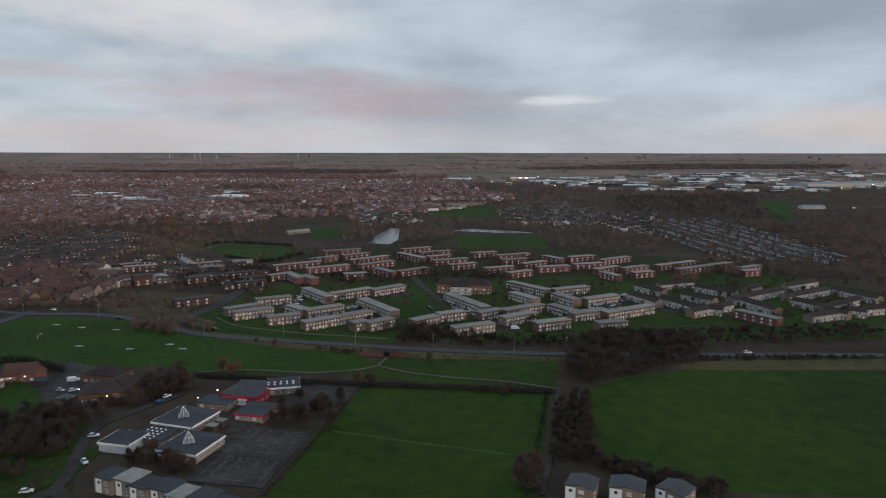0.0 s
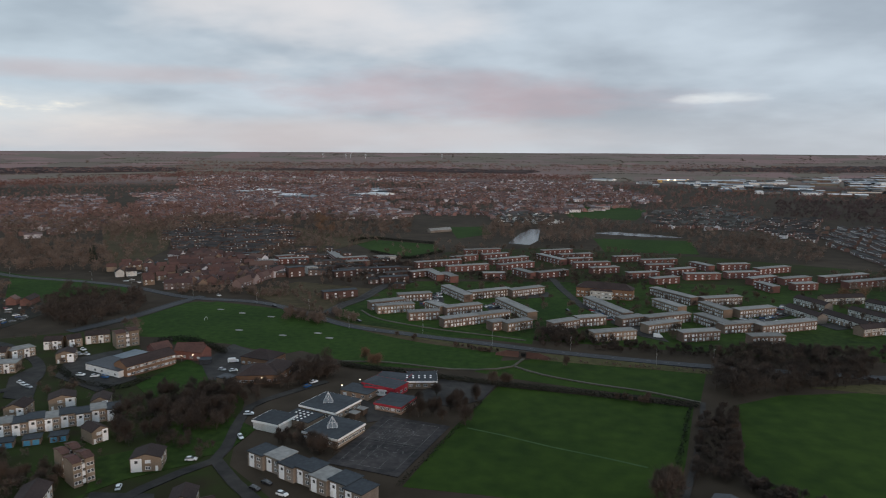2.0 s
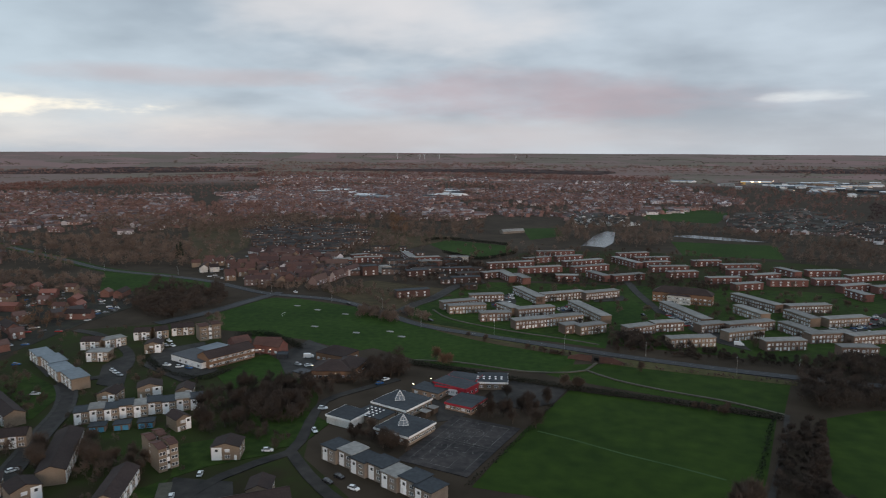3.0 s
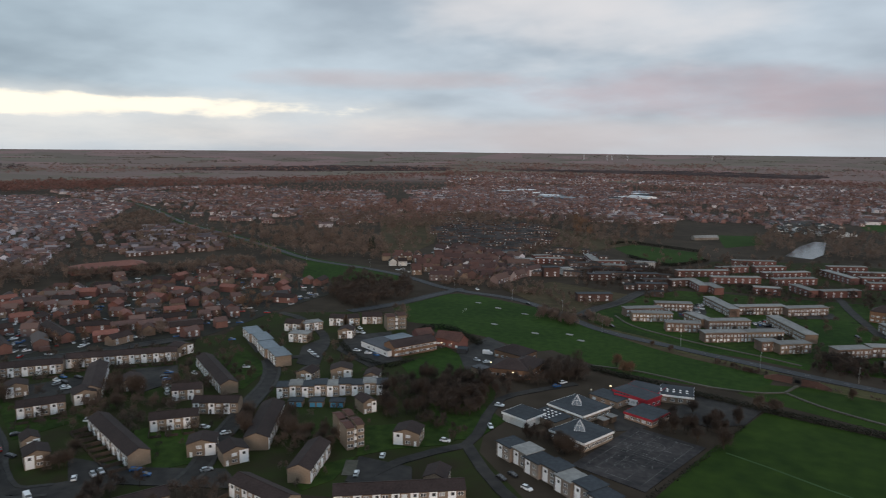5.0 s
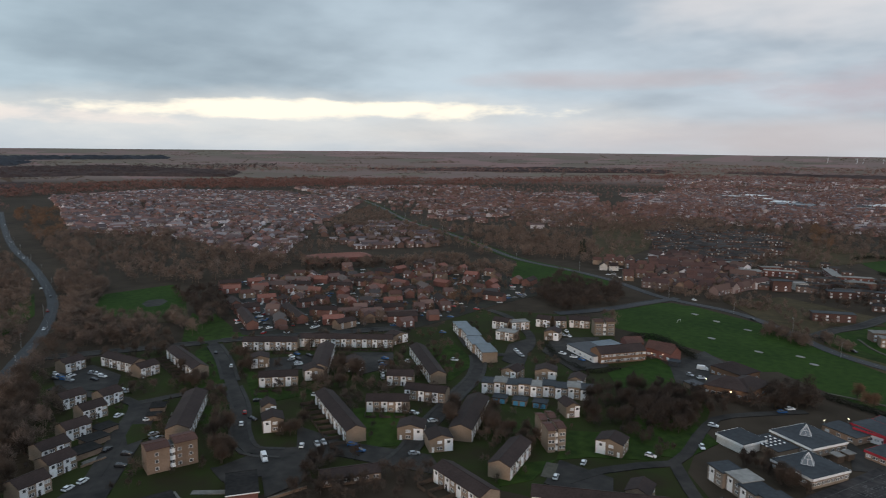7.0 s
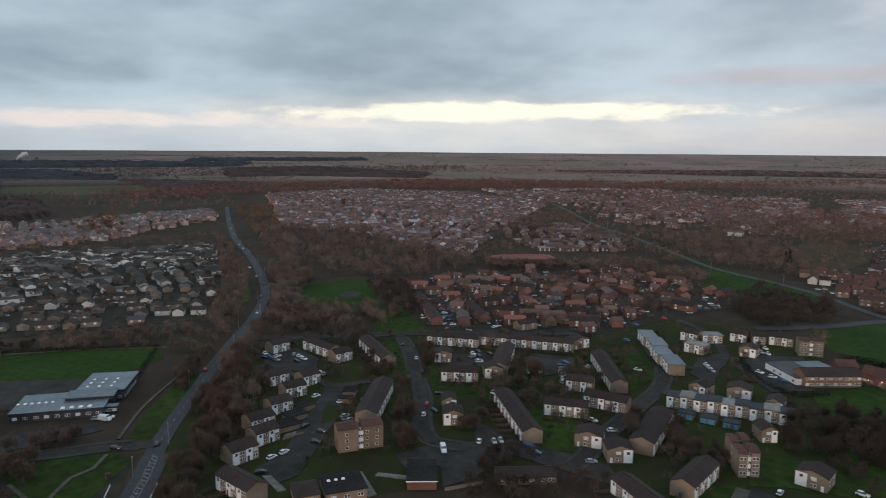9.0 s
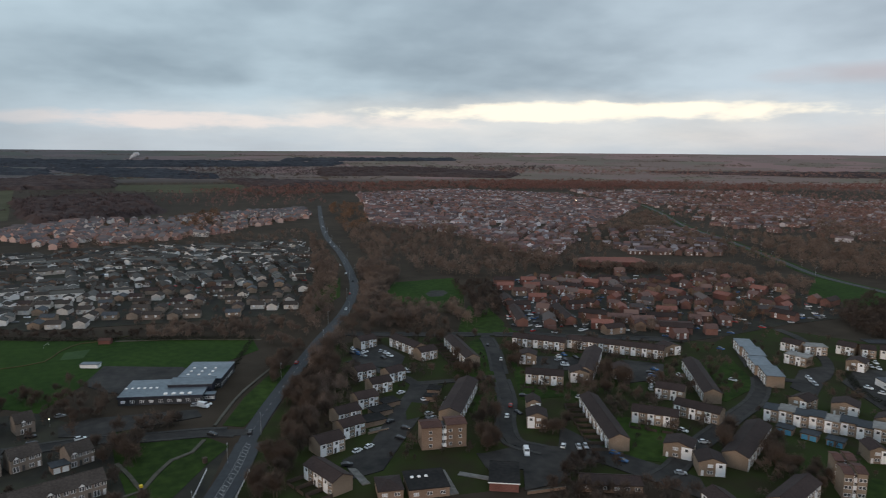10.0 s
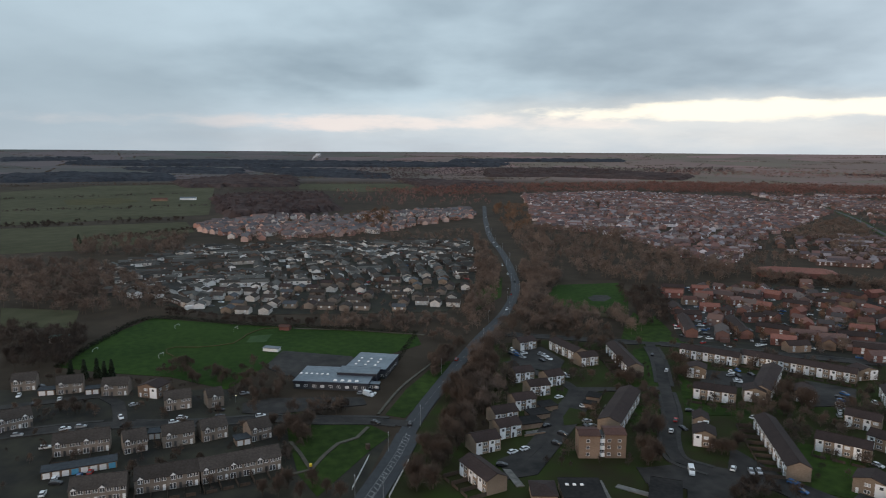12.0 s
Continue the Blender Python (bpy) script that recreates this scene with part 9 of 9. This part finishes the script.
wood([(-540, 388), (-507, 449), (-451, 486), (-408, 427), (-445, 394), (-493, 361)], 110, 8, MIDTWIG, "brown trees round the red-roofed school", 439, slivers=100, width=0.25)
far_hedgerows(700, 61)
# hedges
hedge([(-115, 329), (-76, 322), (-32, 314), (11, 309), (57, 302)], 2.4, 2.2, density=14)
hedge([(54, 300), (43, 251), (32, 207)], 1.3, 1.2)
hedge([(-36, 291), (-43, 255), (-53, 209)], 1.2, 1.0)
hedge([(-231, 350), (-216, 356), (-184, 338)], 3.5, 3, label="dark evergreen hedge behind the houses")
hedge([(-254, 297), (-229, 280), (-205, 276), (-200, 290)], 2.2, 2, label="dark hedge round the car park")
hedge([(-260, 799), (-244, 833), (-157, 802)], 3, 3)
hedge([(-212, 721), (-163, 686), (-136, 739)], 3, 3)
# ---------------------------------------------------------------- vehicles
van(-218.9, 103.3, -18)
car(-220.3, 119.2, 145, "white")
car(-217.4, 124.2, -17, "silver")
car(-217.2, 126.9, -17, "silver")
car(-208.8, 134.3, 50, "blue")
car(-202.7, 133.5, 34, "blue")
car(-253.8, 110.9, 154, "white")
car(-264.4, 117.3, 154, "red")
car(-256.2, 117.1, 20, "black")
car(-239.8, 44.7, 121, "white")
car(-241.4, 49.5, 124, "white")
car(-229.1, 38.7, 86, "black")
car(-254.1, 67.1, 51, "black")
car(-245.5, 62.5, 53, "black")
car(-274.2, 128.1, 68, "black")
car(-327.7, 139.9, 155, "white")
car(-354.6, 143.3, 156, "black")
car(-322.9, 171.7, 3, "white")
car(-317.6, 172.4, 3, "black")
car(-311.1, 168.7, 86, "silver")
car(-326.2, 176.7, 3, "blue")
car(-318.9, 179.8, 13, "black")
car(-280.7, 201.0, 66, "blue")
car(-276.8, 197.8, 66, "white")
car(-272.9, 195.6, 66, "white")
car(-284.9, 203.1, 66, "black")
car(-219.2, 172.3, 26, "white")
car(-361.5, 66.8, 47, "black")
car(-358.2, 70.1, 34, "blue")
car(-355.0, 71.7, 34, "silver")
car(-356.3, 84.3, 28, "white")
car(-351.1, 85.2, 29, "white")
car(-323.1, 87.2, 17, "silver")
car(-282.5, 84.1, 102, "white")
car(-262.2, 62.8, 125, "black")
car(-294.8, 76.2, 118, "white")
car(-265.6, 151.9, 112, "white")
car(-348.4, 80.9, 29, "black")
car(-261.5, 81.2, 115, "silver")
car(-325.7, 156.8, 62, "black")
car(-254.4, -121.1, 103, "white")
car(-272.5, -127.6, 124, "white")
car(-274.4, -122.4, 104, "silver")
car(-298.2, -110.1, 126, "silver")
car(-282.9, -110.1, 30, "white")
car(-276.6, -87.1, 104, "white")
car(-281.8, -85.4, 86, "white")
car(-280.9, -53.5, 104, "white")
car(-270.4, -5.9, 55, "black")
car(-268.3, 8.0, 170, "black")
car(-306.7, -144.7, -163, "white")
car(-267.6, -143.1, 104, "silver")
car(-282.6, -70.2, 106, "black")
car(-273.8, -105.1, 104, "black")
car(-229.8, -112.6, -170, "white")
car(-219.8, -111.7, -170, "white")
car(-231.8, -105.4, -172, "blue")
car(-234.5, -102.8, -173, "red")
car(-305.8, -12.6, 86, "silver")
car(-305.5, -8.0, 86, "white")
car(-309.3, -65.4, 108, "silver")
car(-782.1, 128.6, -6, "white")
car(-1129.5, 168.2, 170, "white")
car(-653.2, 112.2, -5, "white")
car(-517.3, 95.7, 164, "red")
car(-353.2, 35.9, 161, "red")
car(-277.7, 214.8, -9, "white")
van(-303.4, -9.5, 49)
car(-130.5, 257.1, 16, "white")
car(-118.2, 300.6, 60, "white")
car(-118.9, 294.3, 60, "blue")
car(-170.6, 309.9, -18, "silver")
car(-164.5, 309.8, 49, "white")
car(-133.1, 421.0, -29, "black")
car(-262.3, 477.7, -29, "white")
car(-44.1, 543.4, -1, "white")
car(-48.1, 536.7, -1, "black")
car(176.1, 362.8, -2, "white", "driving on the road")
van(54.5, 417.4, -1)
van(-171.4, 323.4, 21)
car(74.0, 432.8, -1, "white")
car(120.9, 474.1, -62, "silver")
car(109.8, 460.5, -60, "white")
car(-75.1, 479.5, -28, "white")
car(-96.3, 508.1, -55, "white")
car(-21.9, 453.1, 35, "red")
car(25.6, 418.0, 31, "white")
car(1.0, 478.1, -56, "black")
car(14.0, 444.6, -56, "black")
car(-47.1, 479.0, 38, "black")
car(-124.5, 455.1, -31, "white")
car(228.1, 461.6, -71, "silver")
car(295.2, 511.0, -48, "white")
car(136.4, 472.0, -43, "white")
car(-204.4, 449.9, -22, "black")
car(-131.3, 212.9, 15, "white")
car(-264.2, 328.9, -27, "white")
car(-259.9, 320.6, -27, "silver")
car(-256.1, 321.3, -27, "white")
car(-254.7, 273.2, -22, "white")
car(-250.5, 270.7, -22, "white")
car(-246.2, 268.5, -22, "silver")
car(-234.7, 288.9, 7, "white")
car(-226.7, 288.5, 29, "white")
car(-220.8, 288.1, -8, "blue")
car(-285.0, 204.7, 28, "silver")
car(-280.9, 201.6, 28, "silver")
car(-288.8, 208.2, 28, "blue")
car(-263.8, 235.4, 29, "white")
car(-142.7, 172.9, 119, "white")
car(-143.8, 189.5, 115, "white")
car(-207.0, 172.3, 66, "white")
car(-188.0, 147.3, 62, "silver")
car(-310.4, 267.6, 29, "blue")
car(-130.2, 259.1, 28, "white")
car(-122.9, 234.3, -49, "white")
car(-88.9, 195.2, -16, "white")
car(-99.2, 197.0, -20, "black")
car(-97.1, 201.5, -21, "black")
car(-117.1, 300.5, 73, "silver")
car(-119.2, 294.7, 73, "blue")
car(-202.5, 133.7, -1, "blue")
car(-208.5, 135.0, -2, "blue")
car(-221.7, 120.5, 138, "silver")
car(-219.1, 125.3, 137, "silver")
car(-217.7, 127.8, 136, "silver")
car(-450.1, 209.2, 67, "black")
car(-437.7, 205.7, 65, "blue")
car(-426.0, 202.3, 71, "silver")
car(-414.9, 199.0, 65, "white")
car(-404.3, 195.9, 64, "blue")
car(-394.2, 193.0, 72, "black")
car(-384.6, 190.2, 76, "white")
car(-395.7, 207.1, 68, "white")
car(-398.6, 206.0, 105, "blue")
car(-455.6, 206.5, 55, "white")
car(-433.1, 213.1, 103, "white")
car(-508.6, 270.0, 15, "white")
car(-368.7, 211.7, 103, "white")
car(-345.2, 212.5, 61, "black")
car(-317.0, -149.8, 108, "white")
car(-312.9, -164.9, 17, "white")
car(-302.0, -152.4, 158, "black")
car(-324.8, -160.2, 57, "black")
car(-281.2, -109.0, 67, "black")
car(-289.5, -72.0, 99, "black")
car(-227.0, -110.9, 97, "black")
car(-256.0, -127.5, 106, "white")
car(-273.4, 195.2, 65, "blue")
car(-269.0, 192.2, 151, "white")
car(-264.8, 189.0, 156, "silver")
car(-308.9, 167.9, 59, "white")
car(-318.3, 168.9, 105, "silver")
car(-368.9, 68.7, 9, "white")
car(-363.4, 69.5, 21, "blue")
car(-361.8, 73.9, 113, "white")
car(-360.9, 82.5, 152, "silver")
car(-325.5, 87.3, 58, "white")
car(-254.6, 67.0, 20, "black")
car(-245.1, 61.4, 66, "black")
car(-266.4, 80.8, 100, "silver")
car(-260.7, 78.6, 14, "black")
# ---------------------------------------------------------------- small things
goal(-432.3, -130.1, 168)
goal(-423.3, -92.7, 167)
goal(-381.8, -159.2, 175)
goal(-370.0, -120.7, 171)
goal(-232.6, 405.5, 99)
for k, p in enumerate(smooth_line(MAIN_ROAD, 36.0)[:22]):
    street_lamp(p.x + (6.5 if k % 2 else -6.5), p.y + (2.0 if k % 2 else -2.0), 180 if k % 2 else 0)
for k, p in enumerate(smooth_line(BYPASS, 45.0)[4:34]):
    street_lamp(p.x + 2.0, p.y + (5.5 if k % 2 else -5.5), -90 if k % 2 else 90)
rail_fence([(-240, -8), (-216, -13)])
rail_fence([(-235, 6), (-210, -1)])
sheet_of("worn_patch", [(-201.3, 384.5), (-197.3, 384.2), (-196.9, 386.0), (-199.3, 386.7), (-201.7, 386.0)], CHALK, "pale worn patch in the playing field", "worn grass", 0.09)
sheet_of("worn_patch", [(-196.6, 421.0), (-192.6, 420.7), (-192.2, 422.5), (-194.6, 423.2), (-197.0, 422.5)], CHALK, "pale worn patch in the playing field", "worn grass", 0.09)
sheet_of("worn_patch", [(-169.9, 378.2), (-165.9, 377.9), (-165.5, 379.7), (-167.9, 380.4), (-170.3, 379.7)], CHALK, "pale worn patch in the playing field", "worn grass", 0.09)
sheet_of("worn_patch", [(-140.3, 377.7), (-136.3, 377.4), (-135.9, 379.2), (-138.3, 379.9), (-140.7, 379.2)], CHALK, "pale worn patch in the playing field", "worn grass", 0.09)
sheet_of("worn_patch", [(-220.4, 427.0), (-216.4, 426.7), (-216.0, 428.5), (-218.4, 429.2), (-220.8, 428.5)], CHALK, "pale worn patch in the playing field", "worn grass", 0.09)
sheet_of("worn_patch", [(-240.3, 434.5), (-236.3, 434.2), (-235.9, 436.0), (-238.3, 436.7), (-240.7, 436.0)], CHALK, "pale worn patch in the playing field", "worn grass", 0.09)
sheet_of("worn_patch", [(-151.0, 387.0), (-147.0, 386.7), (-146.6, 388.5), (-149.0, 389.2), (-151.4, 388.5)], CHALK, "pale worn patch in the playing field", "worn grass", 0.09)
wind_turbine(-1481, 4037)
wind_turbine(-1351, 4082)
wind_turbine(-1324, 4091)
wind_turbine(-1238, 4118)
wind_turbine(-781, 4229)
# fences, underpass, roof lights and markings
garden_fence(-233.0, 143.7, -16, 45.9, 7.8)
garden_fence(-345.4, 171.2, 51, 30.1, 7.8)
garden_fence(-324.0, 207.3, 48, 52.7, 7.8)
garden_fence(-289.1, 146.1, 60, 17.9, 7.8)
garden_fence(-218.2, 30.3, 24, 17.6, 7.8)
garden_fence(-342.2, 122.8, -3, 41.1, 7.8)
garden_fence(-230.7, 167.1, 50, 18.4, 7.8)
garden_fence(-155.3, 142.3, -5, 25.1, 7.8)
garden_fence(-224.2, -74.1, 106, 19.8, 8, deep=7)
garden_fence(-231.6, -52.1, 112, 26.5, 8, deep=7)
garden_fence(-253.9, -113.2, 106, 18.6, 8, deep=7)
path_bin(-233.3, -28.3, YELLOW, "bright yellow grit bin where the paths meet")
path_bin(-246.9, -8.6, TIMBER, "brown cabinet beside the main road", 1.8, 0.7)
underpass(-22.6, 361.4, -8)
roof_lights(-105.2, 253.8, -19, 3.22, 5, 4, 2.2, 0.6)
roof_lights(-67.2, 309.9, 12, 3.92, 2, 5, 2.8)
court_lines(-64.1, 240.4, 79, 45.5, 24.6, 0.40)
HATCH = [(-208, -8), (-220, -4), (-239, 2), (-259, 7)]
ribbon("road", HATCH, 9.5, ROADTOP, "widened asphalt road with hatched centre", "road", 0.46)
dashes(HATCH, -1.0, 1.4, 1.2, 0.2, 1.9)
dashes(HATCH, -1.2, 3, 0, 0.12)
dashes(HATCH, 1.2, 3, 0, 0.12)
lit_lamp(-151.3, 295.7, 3)
lit_lamp(-142.2, 294.8, 3)
lit_lamp(-94.6, 298.8, 4)
lit_lamp(-100.3, 289.2, 4)
lit_lamp(-199.4, 320.6, 3)
lit_lamp(-194.3, 323.0, 3)
lit_lamp(-158.9, 303.5, 3)
lit_lamp(-147.1, 299.5, 3)
lit_lamp(-299.5, -67.4, 3)
# two oversized lamp heads added for the amber-lit warehouse front
lit_lamp(330, 2478, 9, 12)
lit_lamp(352, 2478, 9, 12)
lit_lamp(405, 2553, 9, 6)
lit_lamp(374, 2030, 8, 5)
lit_lamp(766, 1224, 8, 4)
lit_lamp(1119, 1851, 9, 5)
lit_lamp(1316, 2025, 9, 5)
lit_lamp(-1220, 2176, 6, 3)
lit_lamp(-1324, 731, 6, 3)
lit_lamp(-1311, 736, 6, 3)
lit_lamp(-2099, 540, 6, 3)
hedge([(-354, -167), (-404, -164), (-455, -152), (-437, -94), (-424, -44), (-408, 17)], 2.2, 2.2)
hedge([(-408, 17), (-354, 4), (-312, -8)], 1.6, 1.5)
hall("shed", -404.3, -187.8, 101, 9.5, 6, 3, PALEB, TEAL, "long shed with a teal sheet roof", "shed")
# parked cars of the farther estates
far_cars([(-534, 218), (-542, 317), (-508, 422), (-385, 439), (-352, 405), (-347, 352), (-337, 299), (-331, 256), (-364, 227), (-357, 207), (-384, 173)], 260, 51)
far_cars([(-658, -262), (-782, -219), (-816, -119), (-835, 102), (-485, 64), (-470, -48), (-474, -117), (-539, -216)], 200, 52)
far_cars([(-110, 496), (-98, 526), (-90, 496), (-86, 460), (-104, 474)], 16, 53)
far_cars([(-59, 481), (-53, 495), (-34, 466), (-49, 460)], 10, 54)
far_cars([(12, 508), (37, 465), (31, 450), (10, 494)], 15, 55)
far_cars([(107, 474), (130, 482), (139, 493), (155, 532), (162, 523), (150, 493), (127, 470)], 22, 56)
far_cars([(232, 480), (248, 471), (243, 458), (229, 463)], 9, 57)
far_cars([(-413, 559), (-419, 633), (-374, 657), (-272, 615), (-248, 519), (-361, 502)], 60, 58)
car(-987.0, 147.7, 170, "white", "driving on the main road")
car(-918.5, 140.4, 170, "silver", "driving on the main road")
car(-816.2, 130.1, 168, "white", "driving on the main road")
car(-604.4, 108.9, 166, "white", "driving on the main road")
car(-567.1, 107.9, 167, "black", "driving on the main road")
car(-466.7, 83.2, -18, "white", "driving on the main road")
